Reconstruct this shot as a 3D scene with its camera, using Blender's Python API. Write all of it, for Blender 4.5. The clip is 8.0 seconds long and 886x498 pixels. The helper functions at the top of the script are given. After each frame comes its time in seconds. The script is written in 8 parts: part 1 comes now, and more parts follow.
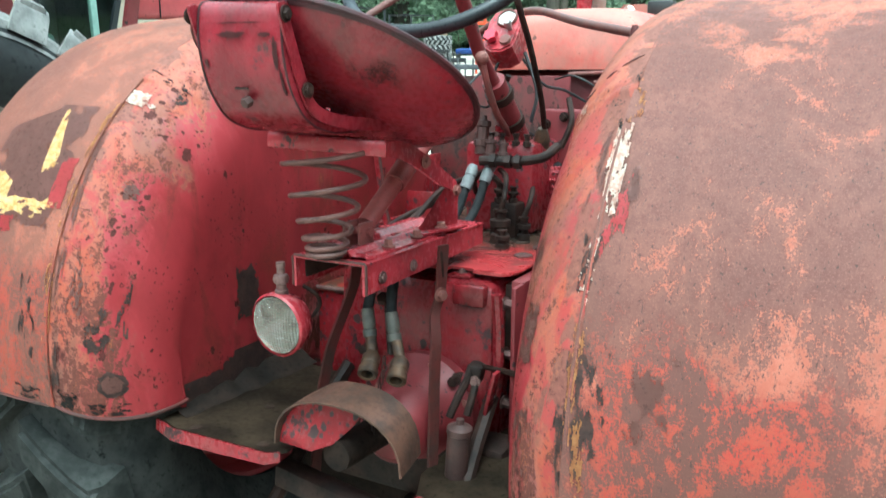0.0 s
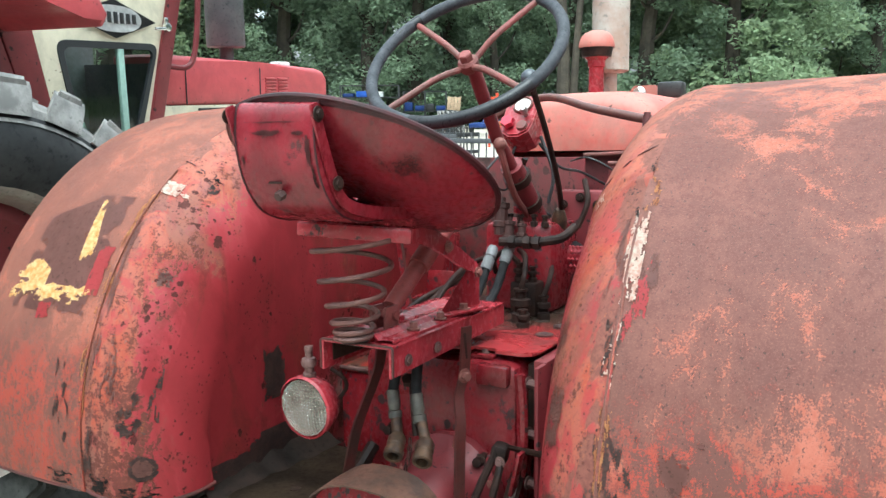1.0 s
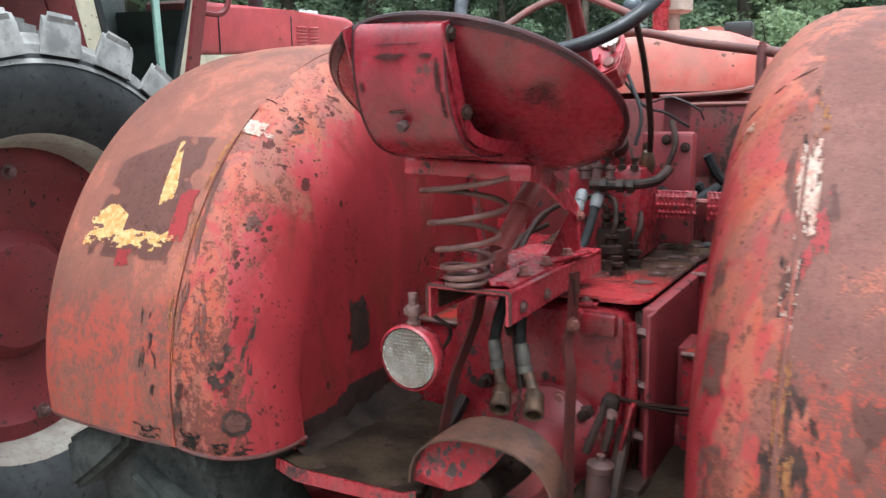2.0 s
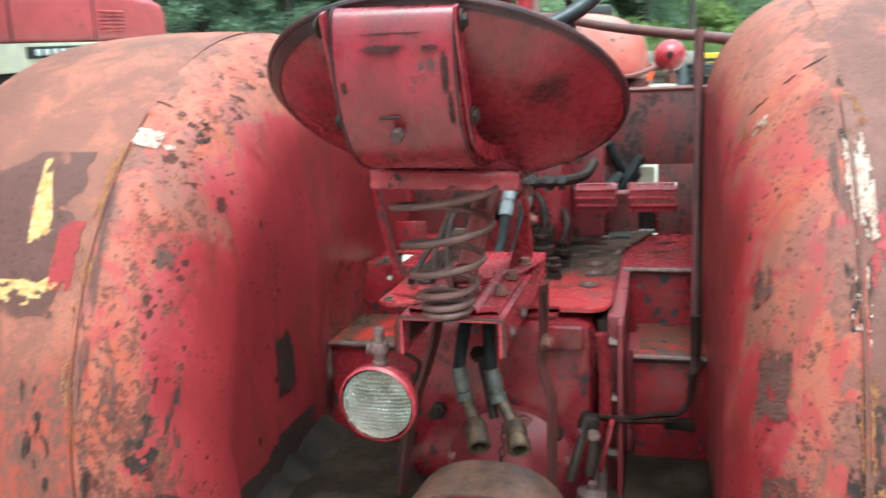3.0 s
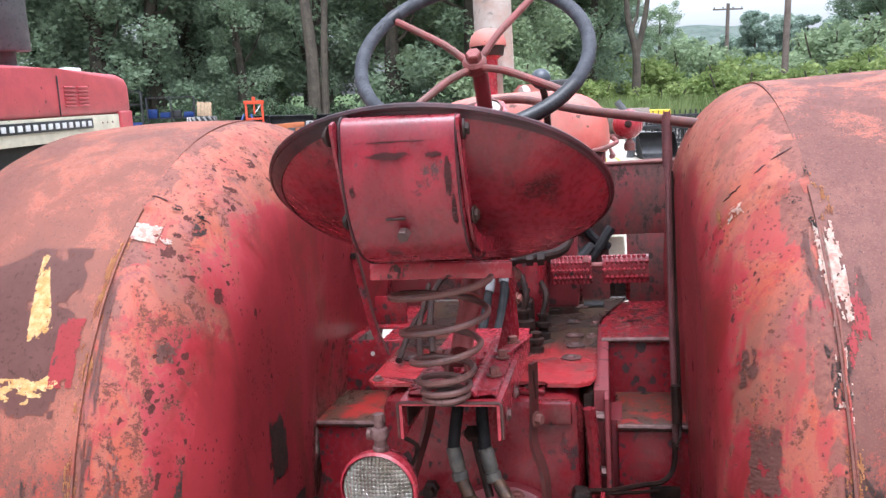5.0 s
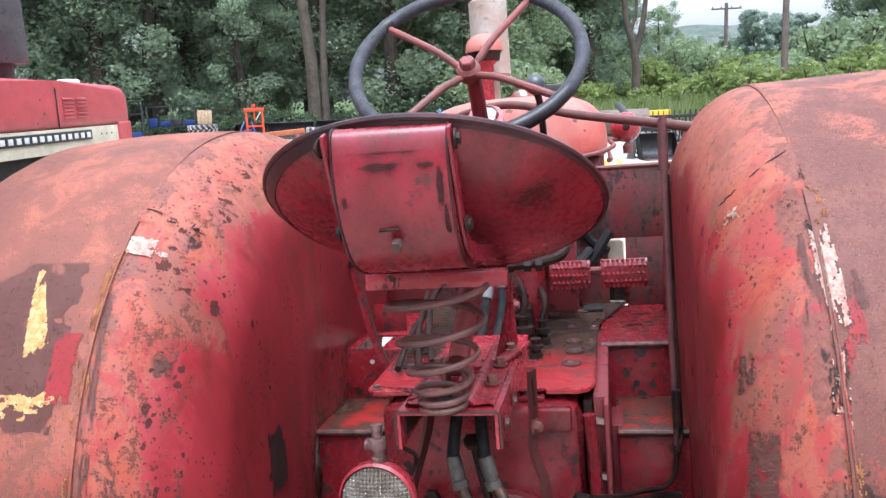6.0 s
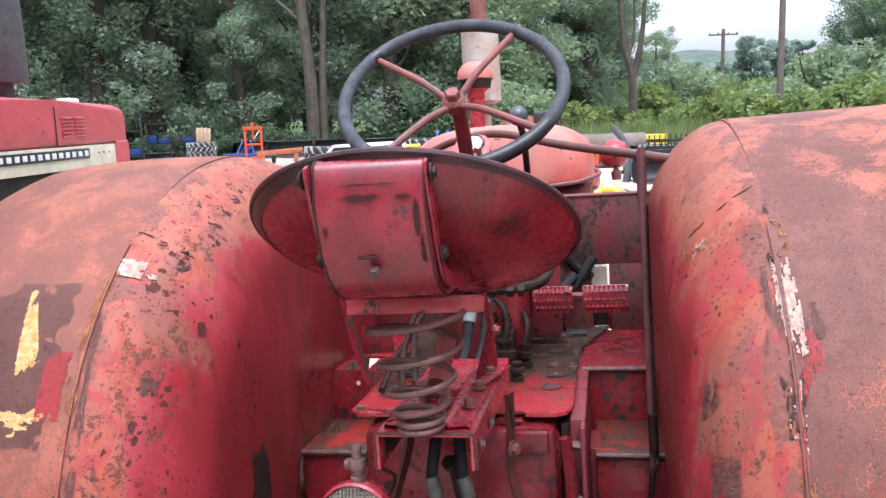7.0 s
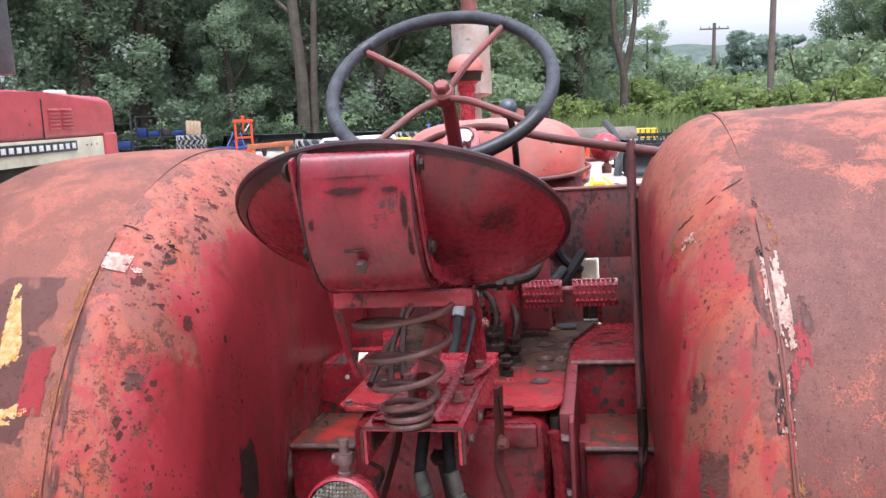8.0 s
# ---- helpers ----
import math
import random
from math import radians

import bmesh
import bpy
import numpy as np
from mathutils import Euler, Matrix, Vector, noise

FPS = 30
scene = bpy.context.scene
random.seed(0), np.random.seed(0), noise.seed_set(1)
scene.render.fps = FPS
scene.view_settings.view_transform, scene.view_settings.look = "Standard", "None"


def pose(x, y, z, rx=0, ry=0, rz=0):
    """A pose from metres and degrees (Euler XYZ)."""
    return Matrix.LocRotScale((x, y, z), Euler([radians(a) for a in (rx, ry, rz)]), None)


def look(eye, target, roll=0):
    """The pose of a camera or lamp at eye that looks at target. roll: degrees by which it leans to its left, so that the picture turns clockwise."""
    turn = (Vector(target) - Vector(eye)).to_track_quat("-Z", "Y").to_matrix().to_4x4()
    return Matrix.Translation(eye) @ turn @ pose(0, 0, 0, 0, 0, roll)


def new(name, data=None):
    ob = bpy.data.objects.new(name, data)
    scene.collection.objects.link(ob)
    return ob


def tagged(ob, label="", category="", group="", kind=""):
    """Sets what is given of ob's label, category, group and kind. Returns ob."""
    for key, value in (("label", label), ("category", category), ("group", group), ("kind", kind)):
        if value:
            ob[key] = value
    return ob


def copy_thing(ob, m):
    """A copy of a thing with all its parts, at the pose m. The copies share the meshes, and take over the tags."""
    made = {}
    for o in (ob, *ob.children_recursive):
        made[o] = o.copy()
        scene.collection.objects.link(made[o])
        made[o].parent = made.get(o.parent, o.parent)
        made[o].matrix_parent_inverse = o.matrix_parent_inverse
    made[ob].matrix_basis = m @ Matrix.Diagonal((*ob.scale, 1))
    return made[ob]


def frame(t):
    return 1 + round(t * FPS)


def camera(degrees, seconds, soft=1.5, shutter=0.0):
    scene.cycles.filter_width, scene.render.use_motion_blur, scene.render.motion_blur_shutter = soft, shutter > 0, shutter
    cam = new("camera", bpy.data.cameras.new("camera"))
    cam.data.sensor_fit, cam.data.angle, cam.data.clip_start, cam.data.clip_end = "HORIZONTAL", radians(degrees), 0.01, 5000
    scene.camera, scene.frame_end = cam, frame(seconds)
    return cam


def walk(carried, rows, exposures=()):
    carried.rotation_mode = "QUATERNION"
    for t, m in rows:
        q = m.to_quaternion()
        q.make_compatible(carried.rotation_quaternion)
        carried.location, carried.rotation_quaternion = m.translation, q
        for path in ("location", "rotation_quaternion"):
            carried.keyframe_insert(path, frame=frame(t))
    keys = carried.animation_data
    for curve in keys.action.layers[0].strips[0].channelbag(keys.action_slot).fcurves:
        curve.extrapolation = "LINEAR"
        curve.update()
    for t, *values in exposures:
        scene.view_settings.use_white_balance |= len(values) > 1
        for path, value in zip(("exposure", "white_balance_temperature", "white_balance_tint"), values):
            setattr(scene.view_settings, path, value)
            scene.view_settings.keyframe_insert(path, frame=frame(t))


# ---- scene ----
# The tractor stands on a slight slope: nose down and leaning to its left.
STAND = pose(0, 0.79, 0) @ pose(0, 0, 0, -3.2, -2.2, 0) @ pose(0, -0.79, 0)
cam = camera(58.66, 8.0, soft=1.4, shutter=0.4)
# seconds, place in the tractor's own axes, yaw, pitch, roll
PATH = [
    (0.0, 0.8610, -0.8200, 1.4372, 28.84, -12.35, 0.19),
    (0.5, 0.8686, -0.8466, 1.4645, 29.49, -9.32, -0.12),
    (1.0, 0.8665, -0.8629, 1.4691, 29.92, -7.22, -0.69),
    (1.5, 0.8085, -0.9024, 1.4293, 30.54, -8.50, -0.93),
    (1.7, 0.7532, -0.9014, 1.4176, 30.73, -9.69, -0.92),
    (2.8, 0.3467, -0.7864, 1.4381, 21.07, -11.19, -2.52),
    (3.0, 0.2992, -0.7944, 1.4529, 15.43, -11.66, -2.54),
    (3.5, 0.2196, -0.8262, 1.5044, 8.02, -11.18, -3.48),
    (4.0, 0.2429, -0.8335, 1.5179, 8.31, -9.33, -3.38),
    (4.5, 0.2528, -0.8475, 1.5110, 10.35, -8.19, -2.82),
    (4.7, 0.2515, -0.8468, 1.5115, 11.41, -7.97, -2.84),
    (6.0, 0.2624, -0.8381, 1.5188, 12.17, -7.48, -4.47),
    (6.5, 0.2871, -0.8646, 1.5257, 12.08, -6.95, -4.05),
    (7.0, 0.2994, -0.8761, 1.5336, 11.84, -6.05, -3.67),
    (7.5, 0.3008, -0.8725, 1.5376, 11.39, -5.74, -3.33),
    (8.0, 0.3024, -0.8662, 1.5317, 11.23, -6.55, -3.55),
]
walk(cam, [(t, STAND @ pose(x, y, z, 90 + pitch, 0, yaw) @ pose(0, 0, 0, 0, 0, roll)) for t, x, y, z, yaw, pitch, roll in PATH], [(0.0, 1.0, 5250, -18), (0.5, 0.78, 5550, -10), (1.0, 0.77, 5700, -5), (1.7, 0.70, 5800, 4), (3.0, 1.02, 5350, -14), (3.5, 0.99, 5400, -8), (4.0, 0.90, 5550, 4), (4.5, 0.84, 5650, 12), (6.0, 0.79, 5650, 13), (7.0, 0.73, 5700, 13), (8.0, 0.63, 5750, 16)])

# ---- light: a bright overcast noon ----
world = bpy.data.worlds.new("overcast")
scene.world = world
world.use_nodes = True
wn, wl = world.node_tree.nodes, world.node_tree.links
sky = wn.new("ShaderNodeTexSky")
sky.sky_type = "NISHITA"
sky.sun_disc = False
sky.sun_elevation, sky.sun_rotation = radians(74), radians(160)
sky.dust_density, sky.air_density = 4.0, 1.0
grey = wn.new("ShaderNodeHueSaturation")
grey.inputs["Saturation"].default_value = 0.12
wl.new(sky.outputs["Color"], grey.inputs["Color"])
# an overcast dome is brightest overhead
way = wn.new("ShaderNodeTexCoord")
split = wn.new("ShaderNodeSeparateXYZ")
dome = wn.new("ShaderNodeMapRange")
dome.inputs["From Min"].default_value, dome.inputs["From Max"].default_value = 0.0, 1.0
dome.inputs["To Min"].default_value, dome.inputs["To Max"].default_value = 1.9, 3.5
scaled = wn.new("ShaderNodeVectorMath")
scaled.operation = "SCALE"
wl.new(way.outputs["Generated"], split.inputs[0])
wl.new(split.outputs["Z"], dome.inputs["Value"])
wl.new(grey.outputs["Color"], scaled.inputs[0])
wl.new(dome.outputs["Result"], scaled.inputs["Scale"])
wl.new(scaled.outputs[0], wn["Background"].inputs["Color"])
wn["Background"].inputs["Strength"].default_value = 0.12
sun_data = bpy.data.lights.new("sun", "SUN")
sun_data.energy, sun_data.angle, sun_data.color = 0.6, radians(40), (1.0, 0.97, 0.92)
sun = new("sun", sun_data)
sun.matrix_world = look((2, -5, 20), (0, 0, 0))

# ---- materials ----
class Nodes:
    """A small hand for building node materials."""

    def __init__(self, name):
        self.mat = bpy.data.materials.new(name)
        self.mat.use_nodes = True
        self.tree = self.mat.node_tree
        self.bsdf = self.tree.nodes["Principled BSDF"]
        self.coord = self.tree.nodes.new("ShaderNodeTexCoord").outputs["Object"]

    def put(self, socket, value):
        if isinstance(value, bpy.types.NodeSocket):
            self.tree.links.new(value, socket)
        elif isinstance(value, tuple) and len(value) == 3 and socket.type == "RGBA":
            socket.default_value = (*value, 1)
        else:
            socket.default_value = value

    def stretch(self, scale, shift=(0, 0, 0), turn=(0, 0, 0)):
        n = self.tree.nodes.new("ShaderNodeMapping")
        self.put(n.inputs["Vector"], self.coord)
        n.inputs["Scale"].default_value, n.inputs["Location"].default_value, n.inputs["Rotation"].default_value = scale, shift, turn
        return n.outputs["Vector"]

    def noise(self, scale, detail=6.0, rough=0.6, vector=None, warp=0.0):
        n = self.tree.nodes.new("ShaderNodeTexNoise")
        self.put(n.inputs["Vector"], self.coord if vector is None else vector)
        n.inputs["Scale"].default_value, n.inputs["Detail"].default_value = scale, detail
        n.inputs["Roughness"].default_value, n.inputs["Distortion"].default_value = rough, warp
        return n.outputs["Fac"]

    def cells(self, scale, vector=None, feature="F1", out="Distance"):
        n = self.tree.nodes.new("ShaderNodeTexVoronoi")
        n.feature = feature
        self.put(n.inputs["Vector"], self.coord if vector is None else vector)
        n.inputs["Scale"].default_value = scale
        return n.outputs[out]

    def step(self, value, low, high, a=0.0, b=1.0):
        n = self.tree.nodes.new("ShaderNodeMapRange")
        n.interpolation_type = "SMOOTHSTEP"
        self.put(n.inputs["Value"], value)
        n.inputs["From Min"].default_value, n.inputs["From Max"].default_value = low, high
        n.inputs["To Min"].default_value, n.inputs["To Max"].default_value = a, b
        return n.outputs["Result"]

    def math(self, op, a, b=0.0):
        n = self.tree.nodes.new("ShaderNodeMath")
        n.operation = op
        self.put(n.inputs[0], a), self.put(n.inputs[1], b)
        return n.outputs[0]

    def axis(self, which):
        n = self.tree.nodes.new("ShaderNodeSeparateXYZ")
        self.put(n.inputs[0], self.coord)
        return n.outputs[which]

    def mix(self, fac, a, b):
        n = self.tree.nodes.new("ShaderNodeMix")
        n.data_type = "RGBA"
        self.put(n.inputs["Factor"], fac), self.put(n.inputs[6], a), self.put(n.inputs[7], b)
        return n.outputs[2]

    def chance(self):
        return self.tree.nodes.new("ShaderNodeObjectInfo").outputs["Random"]

    def island(self):
        return self.tree.nodes.new("ShaderNodeNewGeometry").outputs["Random Per Island"]

    def bump(self, height, strength=0.4, depth=0.002):
        n = self.tree.nodes.new("ShaderNodeBump")
        self.put(n.inputs["Height"], height)
        n.inputs["Strength"].default_value, n.inputs["Distance"].default_value = strength, depth
        self.put(self.bsdf.inputs["Normal"], n.outputs["Normal"])

    def done(self, colour, rough=0.5, metal=0.0, spec=0.5):
        self.put(self.bsdf.inputs["Base Color"], colour)
        self.put(self.bsdf.inputs["Roughness"], rough)
        self.put(self.bsdf.inputs["Metallic"], metal)
        self.put(self.bsdf.inputs["Specular IOR Level"], spec)
        return self.mat


def worn_paint(name, fresh, faded, bare, fade=0.5, rust=0.5, spots=0.5, scale=1.0, gloss=0.38, seed=0.0, streak=0.6, zone=None, speck=0.5, soft=0.0):
    """Old enamel: fresh colour, chalked and faded patches, bare rusty metal, dark round blisters, fine chips.
    zone(m) may give how much more is faded and rusted from place to place."""
    m = Nodes(name)
    v = m.stretch((1, 1, streak), (seed, seed * 1.7, seed * 0.6))
    big = m.noise(3.2 * scale, 8, 0.62, v, 0.3)
    mid = m.noise(11 * scale, 9, 0.68, v, 0.4)
    fine = m.noise(75 * scale, 8, 0.72, v)
    tiny = m.noise(300 * scale, 4, 0.65, v)
    more_fade, more_rust, more_spots = zone(m) if zone else (0.0, 0.0, 0.0)
    shade = m.mix(m.step(mid, 0.3, 0.7), tuple(c * 0.84 for c in fresh), tuple(min(1, c * 1.14) for c in fresh))
    chalk = m.mix(m.step(fine, 0.35, 0.7), faded, tuple(c * 0.78 for c in faded))
    chalk = m.mix(m.step(big, 0.45, 0.62), chalk, tuple(a * 0.55 + b * 0.45 for a, b in zip(faded, bare)))
    level = m.math("ADD", m.math("MULTIPLY", big, 0.5), m.math("ADD", m.math("MULTIPLY", mid, 0.3), m.math("MULTIPLY", fine, 0.2)))
    fades = m.step(m.math("ADD", level, more_fade), 0.60 - 0.22 * fade, 0.74 - 0.22 * fade)
    colour = m.mix(fades, shade, chalk)
    metal = m.mix(m.step(fine, 0.35, 0.65), bare, tuple(c * 0.62 for c in bare))
    metal = m.mix(m.step(big, 0.5, 0.7, 0.0, 0.6), metal, tuple(a * 0.5 + b * 0.5 for a, b in zip(faded, bare)))
    eaten = m.math("ADD", m.math("MULTIPLY", mid, 0.5), m.math("ADD", m.math("MULTIPLY", fine, 0.32), m.math("MULTIPLY", tiny, 0.18)))
    rusts = m.step(m.math("ADD", eaten, more_rust), 0.64 - 0.2 * rust - soft, 0.69 - 0.2 * rust + soft)
    round_ = m.stretch((1, 1, 1), (seed * 2 + 1, seed, 3))
    blot = m.math("MAXIMUM", m.noise(24 * scale, 3, 0.5, round_, 0.1), m.math("SUBTRACT", m.noise(62 * scale, 2, 0.5, round_), 0.02))
    where = m.noise(4.5 * scale, 3, 0.5, m.stretch((1, 1, 1), (seed + 3, 5, 1)))
    spot_at = m.math("ADD", m.math("ADD", blot, m.math("MULTIPLY", m.math("SUBTRACT", fine, 0.5), 0.12)), more_spots)
    dots = m.math("MULTIPLY", m.step(spot_at, 0.70 - 0.08 * spots, 0.72 - 0.08 * spots), m.step(where, 0.38, 0.47))
    chips = m.step(m.math("ADD", m.math("MULTIPLY", tiny, 0.7), m.math("MULTIPLY", mid, 0.3)), 0.67 - 0.1 * speck, 0.71 - 0.1 * speck)
    colour = m.mix(rusts, colour, metal)
    colour = m.mix(m.math("MULTIPLY", chips, 0.7), colour, tuple(c * 0.85 for c in bare))
    colour = m.mix(m.math("MULTIPLY", dots, 0.92), colour, tuple(c * 0.5 for c in bare))
    off = m.math("MAXIMUM", rusts, dots)
    m.bump(m.math("SUBTRACT", m.math("MULTIPLY", fine, 0.4), off), 0.4, 0.0012)
    rough = m.math("ADD", m.math("MULTIPLY", m.math("MAXIMUM", off, m.math("MULTIPLY", fades, 0.6)), 0.36), m.step(fine, 0.2, 0.8, gloss, gloss + 0.12))
    return m.done(colour, rough, 0.0, 0.5)


def blisters(m, scale, shift, low, high, present, wobble=0.012):
    """Round dark spots of uneven size: cells of a warped lattice, only some of which carry a spot."""
    warp = m.tree.nodes.new("ShaderNodeTexNoise")
    m.put(warp.inputs["Vector"], m.coord)
    warp.inputs["Scale"].default_value, warp.inputs["Detail"].default_value = scale * 2.2, 4
    bent = m.tree.nodes.new("ShaderNodeVectorMath")
    bent.operation = "MULTIPLY_ADD"
    m.put(bent.inputs[0], warp.outputs["Color"])
    bent.inputs[1].default_value = (wobble,) * 3
    m.put(bent.inputs[2], m.stretch((1, 1, 0.8), shift))
    cell = m.tree.nodes.new("ShaderNodeTexVoronoi")
    m.put(cell.inputs["Vector"], bent.outputs[0])
    cell.inputs["Scale"].default_value = scale
    part_ = m.tree.nodes.new("ShaderNodeSeparateColor")
    m.put(part_.inputs[0], cell.outputs["Color"])
    size = m.step(part_.outputs[0], 0.0, 1.0, low, high)
    inside = m.step(m.math("SUBTRACT", size, cell.outputs["Distance"]), 0.0, 0.05)
    return m.math("MULTIPLY", inside, m.step(m.math("SUBTRACT", present, part_.outputs[1]), 0.0, 0.02))


def enamel(name, fresh, worn, bare, wear=0.4, spots=0.3, chips=0.4, dust=0.15, gloss=0.24, seed=0.0, scale=1.0):
    """Old glossy red enamel on iron: worn thin in patches, dark round blisters, chipped to near-black iron, a film of dust."""
    m = Nodes(name)
    v = m.stretch((1, 1, 0.75), (seed, seed * 1.7, seed * 0.6))
    big, mid = m.noise(4.0 * scale, 7, 0.6, v, 0.3), m.noise(14 * scale, 9, 0.66, v, 0.5)
    fine, tiny = m.noise(70 * scale, 8, 0.7, v), m.noise(340, 4, 0.65, v)
    c = m.mix(m.step(mid, 0.32, 0.68), tuple(x * 0.72 for x in fresh), tuple(x * 1.2 for x in fresh))
    level = m.math("ADD", m.math("MULTIPLY", big, 0.45), m.math("ADD", m.math("MULTIPLY", mid, 0.35), m.math("MULTIPLY", fine, 0.2)))
    thin = m.step(level, 0.62 - 0.2 * wear, 0.72 - 0.2 * wear)
    c = m.mix(thin, c, m.mix(m.step(fine, 0.3, 0.7), worn, tuple(x * 0.7 for x in worn)))
    eaten = m.math("ADD", m.math("MULTIPLY", mid, 0.55), m.math("ADD", m.math("MULTIPLY", fine, 0.3), m.math("MULTIPLY", tiny, 0.15)))
    gone = m.step(eaten, 0.66 - 0.18 * chips, 0.685 - 0.18 * chips)
    where = m.step(m.noise(5.0 * scale, 3, 0.5, m.stretch((1, 1, 1), (seed + 3, 5, 1))), 0.35, 0.6, 0.1, 1.6)
    present = m.math("MULTIPLY", where, spots)
    dots = m.math("MAXIMUM", blisters(m, 34 * scale, (seed, 2, 1), 0.12, 0.42, present, 0.010), blisters(m, 80 * scale, (seed, 5, 3), 0.15, 0.45, present, 0.006))
    off = m.math("MAXIMUM", gone, dots)
    c = m.mix(m.math("MULTIPLY", off, 0.95), c, m.mix(m.step(fine, 0.35, 0.65), bare, tuple(x * 0.45 for x in bare)))
    oily = m.noise(9 * scale, 8, 0.66, m.stretch((1, 1, 0.6), (seed + 5, 3, seed)), 0.7)
    c = m.mix(m.step(oily, 0.51, 0.62, 0.0, 0.38), c, m.mix(m.step(fine, 0.4, 0.6), (0.060, 0.020, 0.017), (0.105, 0.030, 0.026)))
    c = m.mix(m.step(tiny, 0.5, 0.8, 0.0, dust), c, (0.30, 0.19, 0.15))
    m.bump(m.math("SUBTRACT", m.math("MULTIPLY", fine, 0.45), off), 0.45, 0.0012)
    rough = m.math("ADD", m.math("MULTIPLY", m.math("MAXIMUM", off, m.math("MULTIPLY", thin, 0.5)), 0.33), m.step(fine, 0.2, 0.8, gloss, gloss + 0.12))
    return m.done(c, rough, 0.0, 0.45)


def fender_inner_paint():
    """Deep glossy red on the wall, pink-red on the turn, worn to salmon, orange and grey-brown towards the seam; brown blotches and round dark blisters."""
    m = Nodes("red_fender_paint")
    x, z, right = m.math("ABSOLUTE", m.axis(0)), m.axis(2), m.step(m.axis(0), -0.01, 0.01)
    v = m.stretch((1, 1, 0.5), (0.3, 0.5, 0.2))
    big, mid = m.noise(5.0, 7, 0.62, v, 0.5), m.noise(19, 10, 0.68, v, 0.8)
    fine, tiny = m.noise(85, 9, 0.74, None, 0.3), m.noise(360, 5, 0.7)
    soft = m.math("SUBTRACT", m.math("ADD", m.math("MULTIPLY", big, 0.55), m.math("MULTIPLY", mid, 0.45)), 0.5)
    bent = m.math("ADD", x, m.math("MULTIPLY", soft, 0.34))
    # sound paint
    c = m.mix(m.step(big, 0.4, 0.62), (0.19, 0.014, 0.018), (0.24, 0.018, 0.024))
    c = m.mix(m.step(mid, 0.5, 0.62, 0.0, 0.4), c, (0.17, 0.010, 0.012))
    pink = m.math("MULTIPLY", m.step(bent, 0.395, 0.425), m.step(m.noise(9, 6, 0.6, m.stretch((1, 1, 0.3), (6, 2, 9)), 0.4), 0.40, 0.55))
    c = m.mix(m.math("MULTIPLY", pink, m.math("SUBTRACT", 0.80, m.math("MULTIPLY", right, 0.1))), c, (0.285, 0.028, 0.037))
    # dull film on the turn, chalky higher up
    c = m.mix(m.math("MULTIPLY", m.step(bent, 0.39, 0.47), m.step(fine, 0.42, 0.62, 0.15, 0.6)), c, (0.25, 0.046, 0.046))
    # brown smears on the flat wall, with some of its shade painted in
    smear_shade = m.noise(8, 9, 0.68, m.stretch((1, 1, 0.45), (9, 4, 2)), 0.8)
    c = m.mix(m.math("MULTIPLY", m.step(smear_shade, 0.48, 0.60, 0.0, 0.75), m.step(x, 0.45, 0.40)), c, m.mix(m.step(fine, 0.4, 0.6), (0.115, 0.014, 0.012), (0.165, 0.022, 0.016)))
    # worn thin
    seamward = m.math("ADD", bent, m.math("ADD", 0.016, m.step(z, 1.33, 1.48, 0.0, 0.05)))
    ragged = m.math("ADD", seamward, m.math("MULTIPLY", m.math("SUBTRACT", fine, 0.5), 0.16))
    worn = m.step(ragged, 0.440, 0.462)
    hue = m.noise(11, 9, 0.68, m.stretch((1, 1, 0.45), (4, 1, 7)), 0.7)
    thin = m.mix(m.step(hue, 0.42, 0.50), (0.28, 0.062, 0.036), (0.275, 0.082, 0.054))
    thin = m.mix(m.step(hue, 0.53, 0.60), thin, (0.20, 0.066, 0.058))
    thin = m.mix(m.step(z, 1.34, 1.50, 0.0, 0.6), thin, m.mix(m.step(mid, 0.42, 0.60), (0.335, 0.118, 0.080), (0.235, 0.088, 0.064)))
    thin = m.mix(m.math("MULTIPLY", m.step(fine, 0.52, 0.60), 0.6), thin, (0.155, 0.052, 0.044))
    thin = m.mix(m.step(tiny, 0.56, 0.64, 0.0, 0.6), thin, (0.36, 0.115, 0.050))
    hold = m.noise(16, 8, 0.66, m.stretch((1, 1, 0.35), (8, 3, 5)), 0.7)
    c = m.mix(m.math("MULTIPLY", worn, m.math("ADD", m.step(hold, 0.50, 0.58, 0.92, 0.30), m.step(z, 1.33, 1.45, 0.0, 0.4))), c, thin)
    # soft grey-brown smoke over the turn
    smoke = m.noise(10, 6, 0.60, m.stretch((1, 1, 0.55), (2, 6, 8)), 0.5)
    c = m.mix(m.math("MULTIPLY", m.step(smoke, 0.50, 0.64, 0.0, 0.65), m.step(bent, 0.405, 0.44)), c, (0.160, 0.066, 0.046))
    # grey-brown strips down to the metal beside the seam
    strip = m.noise(13, 7, 0.64, m.stretch((1.4, 1.4, 0.16), (3, 7, 1)), 0.5)
    bare = m.math("MULTIPLY", m.step(m.math("ADD", strip, m.step(x, 0.47, 0.525, -0.10, 0.06)), 0.52, 0.56), m.step(ragged, 0.452, 0.485))
    c = m.mix(m.math("MULTIPLY", bare, 0.9), c, m.mix(m.step(fine, 0.4, 0.62), (0.165, 0.066, 0.050), (0.122, 0.048, 0.036)))
    # ragged brown blotches
    eaten = m.math("ADD", m.math("MULTIPLY", mid, 0.46), m.math("ADD", m.math("MULTIPLY", fine, 0.36), m.math("MULTIPLY", tiny, 0.18)))
    zone = m.math("MULTIPLY", m.step(bent, 0.395, 0.44), m.step(bent, 0.535, 0.49))
